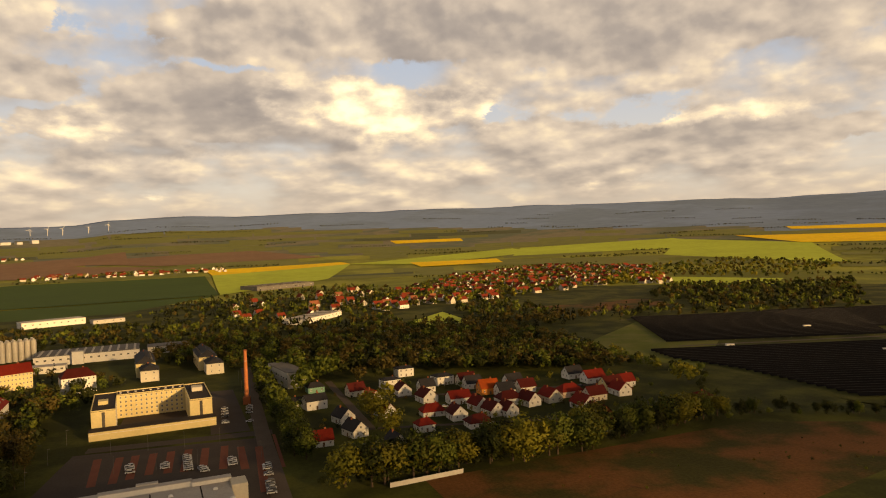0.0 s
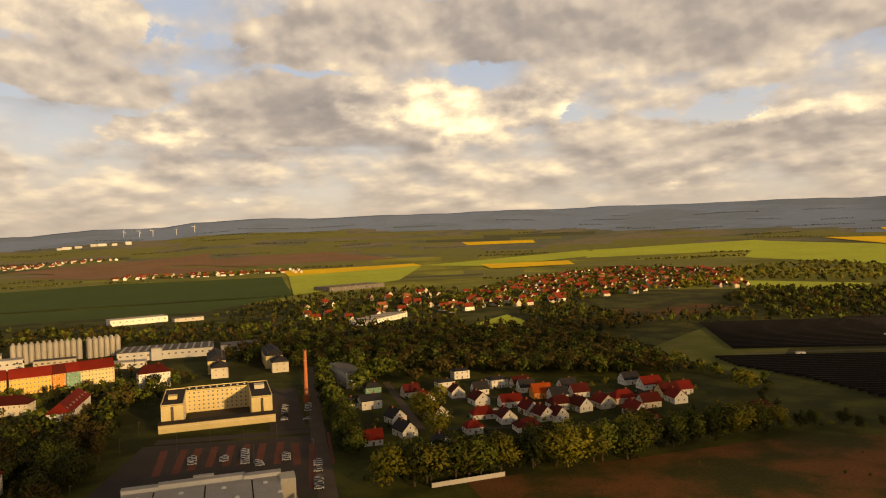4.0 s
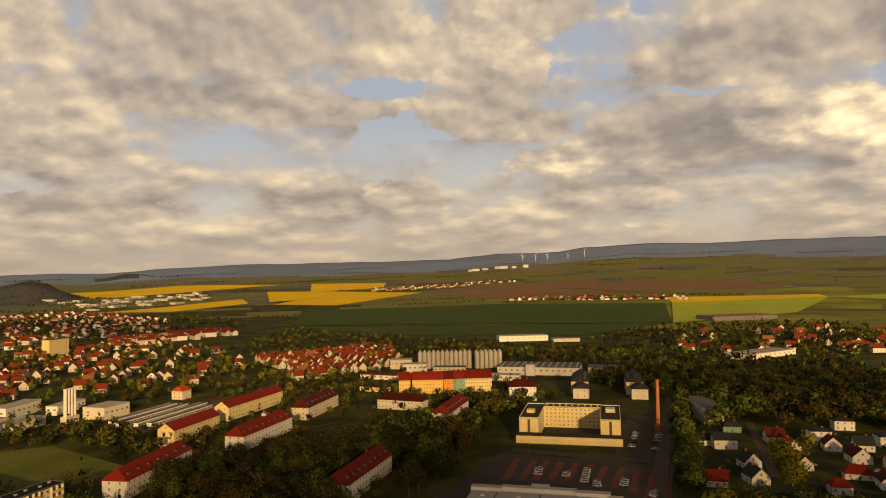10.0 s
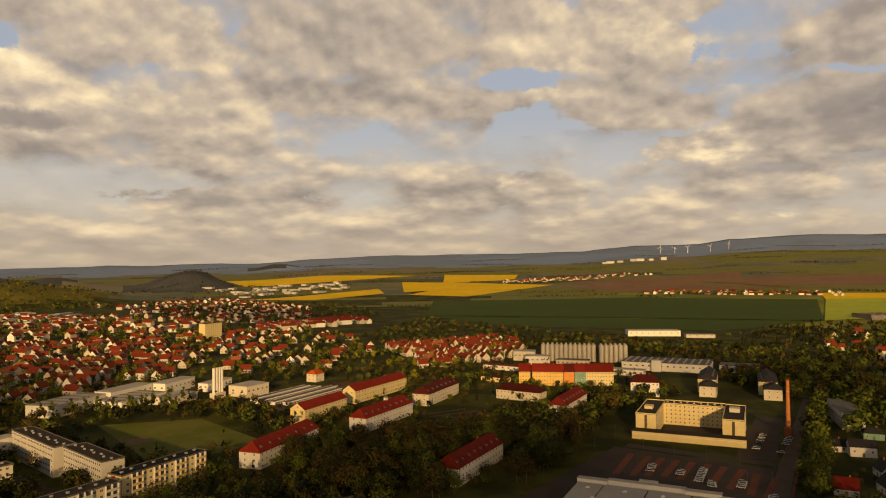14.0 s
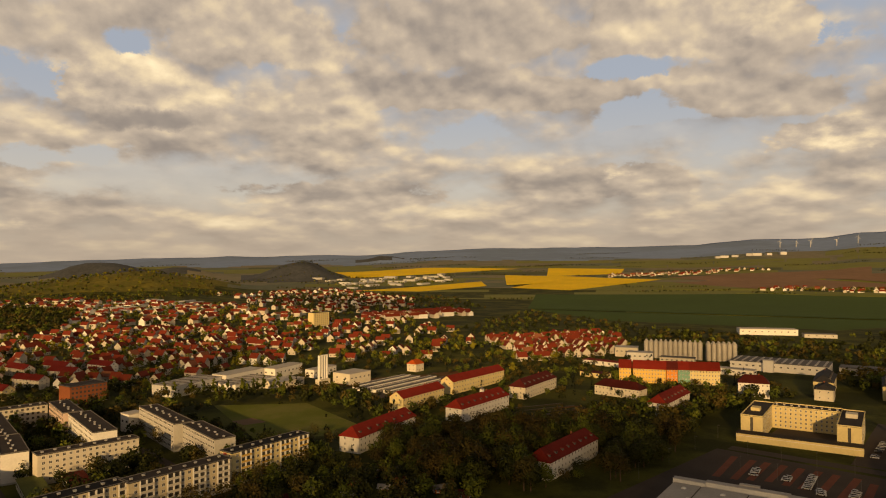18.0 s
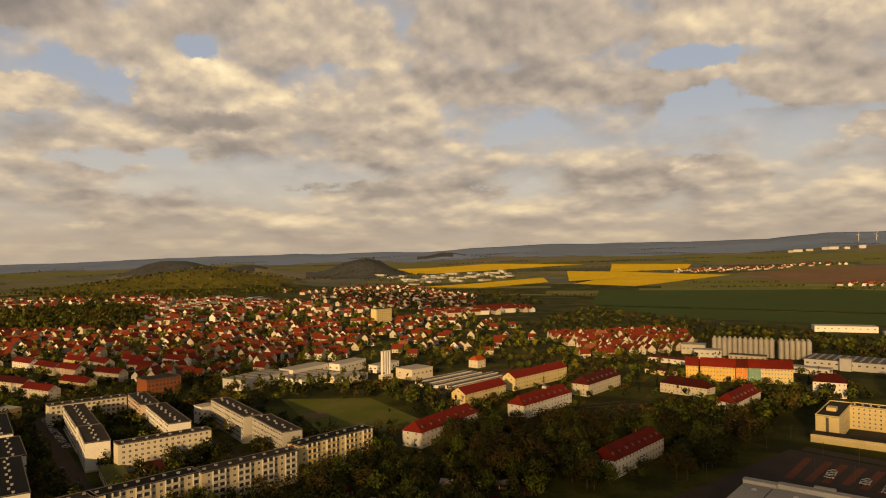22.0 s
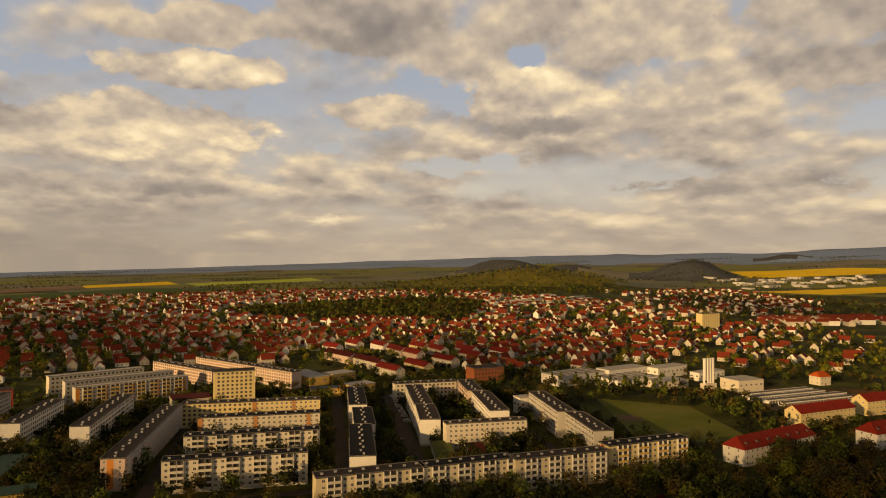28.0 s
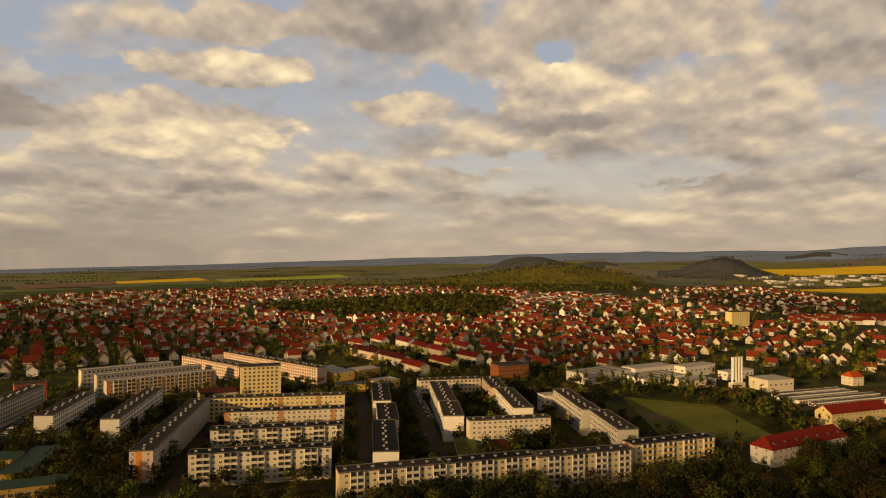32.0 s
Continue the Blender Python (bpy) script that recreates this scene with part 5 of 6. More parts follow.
take(-446, 318, 105, 14, 8)
sheet("works_yard", ((-455, 325), (-420, 450), (-400, 455), (-425, 330)), SOIL, "bare brown works yard", "yard", 0.04)
GARDOOR = Shape().box(-1.25, 1.25, 0, 0.05, 0, 2.1).mesh("garage_door", DARKGREY)


def garage_row(x, y, ang, n):
    take(x, y, ang, n * 3.0, 6)
    e = thing("garage_row", x, y, ang, "row of low white garages with dark flat roofs", "garages", "garage rows")
    a = n * 1.5
    part("wall", Shape().box(-a, a, -3, 3, 0, 2.5).mesh("wall", WHITE), e)
    part("roof", Shape().box(-a - 0.2, a + 0.2, -3.2, 3.2, 2.5, 2.7).mesh("roof", DARKGREY), e)
    part("fascia", Shape().box(-a - 0.25, a + 0.25, 3.0, 3.3, 2.15, 2.85).box(-a - 0.25, a + 0.25, -3.3, -3.0, 2.15, 2.85).mesh("fascia", WHITE), e)
    for side in (-1, 1):
        if facing(x, y, ang, side):
            for i in range(n):
                part("garage_door", GARDOOR, e, at=on_wall((i + 0.5) * 3 - a, 0.1, side, 3))


for i in range(6):
    garage_row(-361 - i * 11.5, 372 - i * 3 + (i % 2) * 4, 101, 27 - (i % 3) * 2)
sheet("garage_yard", ((-355, 318), (-368, 425), (-428, 430), (-418, 320)), CONCRETE, "paved garage yard", "yard", 0.03)
house(-448, 424, 100, 12, 11, 7.5, 3.5, CREAM, OTILE, "cream house with orange tiled roof", 2, group="", cols=3, storeys=2)

# ---- school, kindergarten and halls among the blocks ----
plain("school_wing", -258, -137, 105, 38, 12, 7, OCHRE, GREENROOF, "ochre school wing with a green sheet roof", wins=12)
plain("school_wing", -296, -146, 181, 46, 12, 7, OCHRE, GREENROOF, "ochre school wing with a green sheet roof", wins=12)
plain("school_wing", -300, -158, 181, 14, 10, 8, OCHRE, GREENROOF, "ochre school wing with a green sheet roof", wins=3)
plain("kindergarten", -294, 66, 175, 40, 10, 4, CREAM, MOSSROOF, "low kindergarten with mossy flat roof", wins=9)
plain("kindergarten", -296, 84, 175, 24, 9, 4, CREAM, DTILE, "low kindergarten wing with red-brown roof", wins=5)
plain("hall_low", -462, -84, 106, 26, 20, 6, CREAM, DTILE, "low hall with dark red flat roof", wins=5)
plain("sports_hall", -540, 0, 26, 42, 18, 7, OCHRE, GREYROOF, "sports hall with white sheet roof", wins=6)
plain("sports_hall", -542, 26, 124, 24, 16, 7, OCHRE, GREYROOF, "sports hall with white sheet roof", wins=4)
plain("hall_low", -478, 13, 97, 24, 12, 6, OCHRE, DARKGREY, "low ochre pavilion with flat roof", wins=6)
plain("hall_low", -486, 38, 118, 22, 14, 7, OCHRE, GREYROOF, "ochre pavilion with pale roof", wins=5)
plain("annex", -392, 142, 102, 10, 9, 11, WHITE, GREYROOF, "small white stair annex", wins=2)

# ---- streets of the housing estate ----
strip("street_t", -270, 12, -470, 20, 7, ASPHALT, "asphalt street between housing blocks", "road", 0.05)
strip("street_v", -262, 50, -475, 60, 9, ASPHALT, "asphalt street with parked cars", "road", 0.05)
strip("street_y", -255, 128, -470, 128, 9, ASPHALT, "asphalt street with parked cars", "road", 0.05)
strip("street_p", -225, -76, -470, -74, 7, ASPHALT, "asphalt street between housing blocks", "road", 0.05)
strip("street_front", -252, -90, -256, 10, 6, ASPHALT, "asphalt street before the housing blocks", "road", 0.055)
strip("street_q", -330, -182, -440, -200, 16, ASPHALT, "asphalt car park lane", "road", 0.05)
sheet("playing_field", ((-315, 186), (-284, 250), (-388, 266), (-428, 212)), LAWN, "mown playing field", "lawn", 0.05)
sheet("sand_patch", ((-356, 199), (-354, 214), (-372, 213), (-371, 198)), PLOUGH, "bare worn sandy patch in the grass", "ground", 0.09)
for i in range(5):
    strip("garden_path", -272 + i * 11, 362 + i * 2, -258 + i * 11, 404, 1.6, CONCRETE, "pale path between beds", "path", 0.07)
    strip("flower_bed", -268 + i * 11, 364 + i * 2, -254 + i * 11, 404, 3.4, SOIL, "long bed of bare soil", "flower bed", 0.06)
strip("park_road", -215, 200, -245, 380, 5, CONCRETE, "park drive between trees", "path", 0.05)

# ---- the estate of detached houses ----
H = house
HL = "detached {} house with a {} pitched roof"


def home(x, y, ang, wall, roof, L=11, W=9, h=4.0, rise=4.2, hip=0.0, storeys=1):
    names = {"white_render": "white", "cream_render": "cream", "orange_render": "orange", "pale_yellow_render": "pale yellow", "teal_render": "teal", "red_brick": "brick", "pinkish_render": "pinkish"}
    roofs = {"red_roof_tile": "bright red", "dark_red_roof_tile": "dark red", "orange_roof_tile": "orange", "black_roof_tile": "black"}
    house(x, y, ang, L, W, h, rise, wall, roof, HL.format(names[wall.name], roofs[roof.name]), hip, storeys=storeys)


home(-2, 350, 12, WHITE, TILE, 10, 9, 3.4, 4.0)
home(15, 362, 118, WHITE, BTILE, 12, 9)
home(10, 390, 118, WHITE, BTILE, 11, 9)
home(-6, 428, 20, WHITE, BTILE, 13, 10, 5.5, 3.0)
home(-19, 431, 20, WHITE, BTILE, 10, 8, 3.5, 3.0)
home(-6, 474, 15, TEAL, BTILE, 11, 9, 4, 2.5, 3)
home(29, 432, 115, WHITE, OTILE, 11, 8)
home(34, 398, 115, WHITE, TILE, 12, 9, 3.2, 4.4)
home(51, 360, 15, WHITE, TILE, 9, 8, 4.0, 2.6, 3)
home(72, 378, 100, WHITE, DTILE, 11, 9)
home(60, 390, 8, WHITE, TILE, 13, 9, 3.2, 3.4, 3.5)
home(62, 424, 108, WHITE, DTILE, 12, 10)
home(50, 447, 100, WHITE, DTILE, 11, 9)
home(58, 508, 15, WHITE, BTILE, 12, 10, 6, 1.2, 4, 2)
home(80, 470, 20, WHITE, BTILE, 13, 10, 6, 1.4, 4, 2)
home(95, 463, 15, CREAM, DTILE, 12, 9)
home(103, 433, 8, ORANGE, OTILE, 12, 10, 4.4, 4.6)
home(80, 414, 10, WHITE, TILE, 13, 10, 4, 3.6)
home(88, 394, 108, WHITE, TILE, 11, 9)
home(93, 380, 108, WHITE, DTILE, 11, 9)
home(101, 377, 108, WHITE, DTILE, 10, 8)
home(108, 402, 12, WHITE, DTILE, 14, 10, 4.2, 3.6, 4)
home(119, 396, 110, WHITE, DTILE, 12, 9)
home(134, 401, 105, CREAM, TILE, 12, 10)
home(149, 410, 10, PINK, TILE, 14, 10, 4, 3.6, 4)
home(146, 378, 100, WHITE, TILE, 14, 10, 3.6, 5)
home(127, 430, 12, WHITE, DTILE, 11, 9)
home(124, 449, 15, WHITE, BTILE, 11, 9)
home(80, 360, 10, WHITE, DTILE, 13, 10, 3.2, 3.2, 4)
home(33, 333, 110, WHITE, BTILE, 10, 8)
home(170, 460, 14, WHITE, BTILE, 12, 9)
home(178, 443, 12, WHITE, TILE, 14, 10)
home(181, 420, 14, YELLOW, DTILE, 13, 9)
home(180, 404, 100, WHITE, TILE, 12, 9)
home(212, 368, 14, PINK, DTILE, 16, 10, 3.6, 3.2, 4)
home(146, 357, 105, BRICK, DTILE, 13, 10, 3.4, 4.4)
home(192, 424, 12, WHITE, TILE, 11, 9)
home(97, 452, 12, WHITE, BTILE, 11, 9)
home(44, 470, 18, WHITE, BTILE, 12, 9, 6, 1.2, 4, 2)
home(20, 455, 20, CREAM, DTILE, 11, 9)
home(66, 452, 12, WHITE, BTILE, 10, 9)
home(160, 396, 12, CREAM, DTILE, 12, 9)
home(112, 425, 12, WHITE, BTILE, 11, 9)
strip("estate_street", 3, 505, 24, 372, 5, CONCRETE, "pale estate street", "road", 0.05)
strip("estate_street_cross", 20, 372, 130, 360, 4, ASPHALT, "narrow estate street", "road", 0.055)
strip("estate_street_far", 45, 440, 190, 434, 4.5, ASPHALT, "narrow estate street", "road", 0.05)
for (cx, cy, ca) in ((40, 405, 15), (90, 440, 100), (140, 415, 12), (165, 432, 100), (12, 412, 110), (70, 405, 10), (118, 440, 12), (56, 400, 90)):
    car(cx, cy, ca)


# ---- small sheds of the allotments ----
def shed(x, y, ang, wall, roof):
    house(x, y, ang, 5, 4, 2.3, 1.2, wall, roof, "small garden shed with a low pitched roof", group="garden sheds", cols=2, chimney=False, name="garden_shed", category="shed")


GS = random.Random(3)
for i in range(16):
    u, w = i % 4, i // 4
    shed(-160 - w * 17 + GS.uniform(-3, 3), 205 - u * 17 - w * 3 + GS.uniform(-3, 3), GS.uniform(0, 90), GS.choice((CREAM, WOOD, BRICK)), GS.choice((DARKGREY, DTILE, GREYROOF)))


# ---- solar park ----
sheet("solar_meadow", ((262, 470), (340, 740), (760, 720), (600, 300)), GRASS, "dark grass under the solar rows", "ground", 0.035, 6)
def solar_row(x0, y0, x1, y1):
    L = math.hypot(x1 - x0, y1 - y0)
    e = thing("solar_row", (x0 + x1) / 2, (y0 + y1) / 2, math.degrees(math.atan2(y1 - y0, x1 - x0)), "long row of tilted dark solar panels", "solar panels", "rows of the solar park")
    s = Shape().solid([(-L / 2, -1.6, 0.8), (L / 2, -1.6, 0.8), (L / 2, 1.5, 2.3), (-L / 2, 1.5, 2.3)], [(-L / 2, -1.63, 0.86), (L / 2, -1.63, 0.86), (L / 2, 1.47, 2.36), (-L / 2, 1.47, 2.36)])
    part("panel_table", s.mesh("panel_table", PANEL), e)
    part("edge_rail", Shape().box(-L / 2, L / 2, 1.47, 1.62, 2.25, 2.5).mesh("edge_rail", BTILE), e)
    n = max(2, int(L / 25))
    q = Shape()
    for i in range(n):
        q.box(-L / 2 + (i + 0.5) * L / n - 0.06, -L / 2 + (i + 0.5) * L / n + 0.06, 0.4, 0.52, 0, 1.75)
    part("stand", q.mesh("stand", METAL), e)


for i in range(26):
    y = 330 + i * 7.2
    solar_row(max(262, 300 - i * 1.2 - (max(0, i - 13)) * 2) + 4, y + 24, 300 + 225 + i * 3, y - 26)
for i in range(24):
    y = 560 + i * 7.2
    solar_row(300 + i * 2.0, y + 14, 500 + i * 4, y - 16)
for i in range(20):
    solar_row(500, 590 + i * 7.5, 720, 560 + i * 7.5)
strip("service_track", 300, 552, 540, 530, 4, CONCRETE, "pale gravel service track", "path", 0.05)
strip("service_track_far", 330, 735, 640, 690, 4, CONCRETE, "pale gravel service track", "path", 0.05)
for (bx, by) in ((336, 532), (463, 603), (431, 470), (205, 640)):
    e = thing("transformer_hut", bx, by, -8, "small white transformer hut in the solar park", "hut", "transformer huts")
    part("wall", Shape().box(-3.4, 3.4, -1.5, 1.5, 0, 2.7).mesh("wall", WHITE), e)
    part("roof", Shape().box(-3.6, 3.6, -1.7, 1.7, 2.7, 2.95).mesh("roof", GREYROOF), e)
    part("door", Shape().box(-0.6, 0.6, -1.55, -1.5, 0, 2.1).mesh("door", DARKGREY), e)

# ---- open ground and fields ----
sheet("rough_ground", ((40, 286), (215, 326), (330, 290), (60, 180)), SOIL, "rough bare brown ground with sparse grass", "ground", 0.04, 8)
sheet("rough_meadow", ((215, 326), (262, 470), (300, 325), (330, 290)), GRASS, "dark rough meadow", "ground", 0.03, 4)
sheet("green_strip", ((228, 590), (340, 715), (470, 735), (262, 450)), LAWN, "grass strip beside the solar park", "ground", 0.045, 6)
sheet("village_green", ((100, 772), (106, 830), (160, 918), (174, 795)), MEADOW, "bright green meadow by the village", "field", 0.06)
sheet("brown_field", ((296, 815), (281, 912), (478, 955), (455, 850)), SOIL, "brown fallow field", "field", 0.05)
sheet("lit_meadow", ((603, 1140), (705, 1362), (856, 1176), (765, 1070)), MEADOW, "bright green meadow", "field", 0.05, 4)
FL = 1.4
sheet("rapeseed_field", ((-343, 2226), (75, 2345), (100, 2250), (-295, 2031)), RAPE, "yellow rapeseed field in bloom", "field", FL, 10)
sheet("crop_field", ((-743, 1931), (-312, 2016), (-193, 1416), (-560, 1290)), FIELD, "dark green crop field", "field", FL, 10)
sheet("crop_field_west", ((-1230, 1560), (-743, 1931), (-560, 1290), (-918, 1150)), FIELD, "dark green crop field", "field", FL, 10)
sheet("crop_field_near", ((-918, 1150), (-193, 1416), (-300, 1130), (-640, 1032)), FIELD, "dark green crop field", "field", 0.3, 10)
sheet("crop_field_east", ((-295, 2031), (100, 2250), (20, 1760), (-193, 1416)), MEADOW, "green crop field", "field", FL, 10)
sheet("ploughed_field", ((-914, 2665), (-268, 2945), (19, 2592), (-502, 2432)), PLOUGH, "brown ploughed field", "field", FL, 10)
sheet("ploughed_field_west", ((-1184, 2250), (-885, 2582), (-491, 2381), (-828, 2103)), PLOUGH, "brown ploughed field", "field", FL, 10)
sheet("bright_field", ((90, 2250), (726, 2570), (763, 2372), (292, 2110)), MEADOW, "bright green crop field with sunlight put into its colour", "field", FL, 10)
sheet("bright_field_east", ((760, 2575), (1383, 2560), (1397, 2168), (640, 2260)), MEADOW, "bright green crop field with sunlight put into its colour", "field", FL, 10)
sheet("bright_field_far", ((1383, 2521), (1600, 2050), (1240, 1460), (1042, 1991)), MEADOW, "bright green crop field with sunlight put into its colour", "field", FL, 10)
sheet("rapeseed_east", ((1589, 2464), (1988, 2166), (1758, 1916), (1578, 2066)), RAPE, "yellow rapeseed field in bloom", "field", FL + 1, 10)
sheet("rapeseed_far_east", ((1962, 2673), (2237, 2436), (2118, 2307), (1906, 2560)), RAPE, "yellow rapeseed field in bloom", "field", FL, 8)
sheet("rapeseed_far", ((322, 3183), (643, 3142), (626, 2999), (333, 3030)), RAPE, "yellow rapeseed field in bloom", "field", FL, 8)
sheet("rapeseed_mid", ((281, 2186), (564, 2186), (546, 2040), (291, 2011)), RAPE, "yellow rapeseed field in bloom", "field", FL + 1, 8)
sheet("rapeseed_north", ((-2012, 2606), (-1709, 2780), (-1575, 2537), (-1724, 2232)), RAPE, "yellow rapeseed field in bloom", "field", FL, 10)
sheet("rapeseed_north_low", ((-1640, 2290), (-1277, 2346), (-1255, 1760), (-1470, 1720)), RAPE, "yellow rapeseed field in bloom", "field", FL, 10)
sheet("rapeseed_north_side", ((-1884, 2157), (-1640, 2290), (-1488, 1978), (-1547, 1789)), RAPE, "yellow rapeseed field in bloom", "field", FL + 1, 10)
sheet("rapeseed_band", ((-2705, 1872), (-2548, 2300), (-2090, 2498), (-2311, 1682)), RAPE, "yellow rapeseed field in bloom", "field", FL, 10)
sheet("rapeseed_band_low", ((-1750, 1303), (-1749, 1874), (-1580, 1725), (-1569, 1408)), RAPE, "yellow rapeseed field in bloom", "field", FL, 10)
sheet("ploughed_far", ((-1321, 2462), (-776, 3032), (-685, 2700), (-1037, 2329)), PLOUGH, "brown ploughed field", "field", FL, 10)
sheet("rapeseed_west", ((-2551, -737), (-2845, -502), (-2626, -425), (-2374, -671)), RAPE, "yellow rapeseed field in bloom", "field", FL, 8)
sheet("ploughed_west", ((-2238, -939), (-2551, -737), (-2337, -669), (-2068, -856)), PLOUGH, "pale brown field", "field", FL, 8)
sheet("crop_west", ((-2673, -412), (-2965, 58), (-2744, 98), (-2476, -345)), MEADOW, "bright green field", "field", FL, 8)
sheet("crop_west_dark", ((-1900, -840), (-2328, -502), (-2192, -222), (-1750, -720)), FIELD, "dark green crop field", "field", FL, 8)


# ---- the patchwork of distant fields ----
# field colours, lightened to put some distance haze into them
PATCH = palette("hazed_field_patchwork", [(0.16, 0.165, 0.045), (0.10, 0.115, 0.035), (0.24, 0.26, 0.06), (0.21, 0.145, 0.088), (0.13, 0.125, 0.06), (0.28, 0.23, 0.075), (0.17, 0.14, 0.088), (0.085, 0.092, 0.045), (0.21, 0.21, 0.08)], 0.95, 0.25, 0.02)


def patchwork():
    """Fields laid out in uneven strips over the plain, as far as the foot of the hills."""
    g = random.Random(41)
    v, f = [], []
    r = 1750.0
    while r < 4250:
        deep = g.uniform(70, 200) * (r / 2600)
        a = -50.0 + g.uniform(0, 4)
        while a < 120:
            wide = g.uniform(3.0, 9.5)
            mid = radians(a + wide / 2)
            mx, my = 50 - (r + deep / 2) * math.sin(mid), -12 + (r + deep / 2) * math.cos(mid)
            taken = any(inside(mx, my, q) for q in FIELDS) or any(math.hypot(mx - h[0], my - h[1]) < 1.3 * max(h[2], h[3]) + deep for h in HILLS)
            limit = float(np.interp(a + wide / 2, FOOT_AZ, FOOT_R)) - 150
            if not taken and r < limit and g.random() < 0.72 and (r > 2000 or not 40 < a < 110):
                n, k = max(2, int(wide)), 3
                base, lean = len(v), g.uniform(-0.25, 0.25)
                for j in range(k + 1):
                    for i in range(n + 1):
                        b = radians(a + wide * (i / n) * 0.985)
                        d = r + deep * (j / k) * 0.97 + lean * deep * (i / n - 0.5)
                        x, y = 50 - d * math.sin(b), -12 + d * math.cos(b)
                        v.append((x, y, terrain(x, y) + 0.9))
                for j in range(k):
                    for i in range(n):
                        p = base + j * (n + 1) + i
                        f.append((p, p + n + 1, p + n + 2, p + 1))
            a += wide
        r += deep
    me = bpy.data.meshes.new("distant_fields")
    me.from_pydata(v, [], [q[::-1] for q in f])
    me.materials.append(PATCH)
    if me.polygons[0].normal.z < 0:
        me.flip_normals()
    setting("distant_fields", me, "patchwork of green and brown fields on the far plain", "fields", "stuff")


patchwork()


# ---- the nearest town houses ----
RW = "cream three-storey row house with a red tiled roof"
house(-554, 72, 24, 34, 10, 7.8, 3.6, CREAM, TILE, RW, group="row houses of the town", cols=8, storeys=3, category="apartment house")
house(-572, 101, 22, 36, 10, 7.8, 3.6, YELLOW, TILE, RW, group="row houses of the town", cols=9, storeys=3, category="apartment house")
house(-603, 133, 25, 32, 10, 7.8, 3.6, CREAM, TILE, RW, group="row houses of the town", cols=8, storeys=3, category="apartment house")
house(-718, 30, 30, 27, 10, 7.8, 3.6, WHITE, TILE, RW, group="row houses of the town", cols=6, storeys=3, category="apartment house")
house(-682, 97, 17, 36, 10, 7.8, 3.6, CREAM, TILE, RW, group="row houses of the town", cols=9, storeys=3, category="apartment house")
house(-652, 110, 21, 30, 10, 7.8, 3.6, PINK, TILE, RW, group="row houses of the town", cols=7, storeys=3, category="apartment house")
house(-678, 141, 14, 34, 10, 7.8, 3.6, CREAM, TILE, RW, group="row houses of the town", cols=8, storeys=3, category="apartment house")
house(-726, 84, 20, 32, 10, 7.8, 3.6, WHITE, TILE, RW, group="row houses of the town", cols=8, storeys=3, category="apartment house")
house(-745, 56, 24, 27, 10, 7.8, 3.6, CREAM, TILE, RW, group="row houses of the town", cols=6, storeys=3, category="apartment house")
house(-708, 126, 22, 30, 10, 7.8, 3.6, YELLOW, TILE, RW, group="row houses of the town", cols=7, storeys=3, category="apartment house")
house(-671, 171, 20, 34, 10, 7.8, 3.6, WHITE, TILE, RW, group="row houses of the town", cols=8, storeys=3, category="apartment house")
house(-654, 35, 27, 50, 10, 7.8, 3.6, PINK, DTILE, RW, group="row houses of the town", cols=12, storeys=3, category="apartment house")
house(-607, 59, 25, 46, 10, 7.8, 3.6, CREAM, DTILE, RW, group="row houses of the town", cols=11, storeys=3, category="apartment house")
house(-629, 166, 24, 33, 10, 7.8, 3.6, CREAM, TILE, RW, group="row houses of the town", cols=8, storeys=3, category="apartment house")
house(-646, 203, 18, 32, 10, 7.8, 3.6, WHITE, TILE, RW, group="row houses of the town", cols=8, storeys=3, category="apartment house")


# ---- the town and the villages ----
def house_block(S, R, G, x, y, z, ang, L, W, h, rise, wins=True):
    c, s = math.cos(ang), math.sin(ang)

    def at(u, v, w):
        return (x + u * c - v * s, y + u * s + v * c, z + w)

    a, b = L / 2, W / 2
    ring = ((-a, -b), (a, -b), (a, b), (-a, b))
    n = len(S.v)
    S.v += [at(u, v, -1.0) for u, v in ring] + [at(u, v, h) for u, v in ring] + [at(-a, 0, h + rise), at(a, 0, h + rise)]
    S.f += [(n, n + 1, n + 5, n + 4), (n + 2, n + 3, n + 7, n + 6), (n + 1, n + 2, n + 6, n + 9, n + 5), (n + 3, n, n + 4, n + 8, n + 7)]
    o = 0.45
    d = rise * o / b
    n = len(R.v)
    R.v += [at(-a - o, -b - o, h - d + 0.1), at(a + o, -b - o, h - d + 0.1), at(a + o, b + o, h - d + 0.1), at(-a - o, b + o, h - d + 0.1), at(-a - o, 0, h + rise + 0.15), at(a + o, 0, h + rise + 0.15)]
    R.f += [(n, n + 1, n + 5, n + 4), (n + 2, n + 3, n + 4, n + 5)]
    if wins:
        for sd in (-1, 1):
            for k in range(max(1, int(h / 2.8))):
                for i in range(max(2, int(L / 3.2))):
                    u = (i + 0.5) * L / max(2, int(L / 3.2)) - a
                    w = 1.0 + k * 2.8
                    m = len(G.v)
                    G.v += [at(u - 0.55, sd * (b + 0.04), w), at(u + 0.55, sd * (b + 0.04), w), at(u + 0.55, sd * (b + 0.04), w + 1.3), at(u - 0.55, sd * (b + 0.04), w + 1.3)]
                    G.f.append((m, m + 1, m + 2, m + 3))
            for v in (-0.25, 0.25):
                m = len(G.v)
                u = sd * (a + 0.04)
                G.v += [at(u, v * W - 0.5, 1.2), at(u, v * W + 0.5, 1.2), at(u, v * W + 0.5, 2.5), at(u, v * W - 0.5, 2.5)]
                G.f.append((m, m + 1, m + 2, m + 3))


GH = random.Random(21)


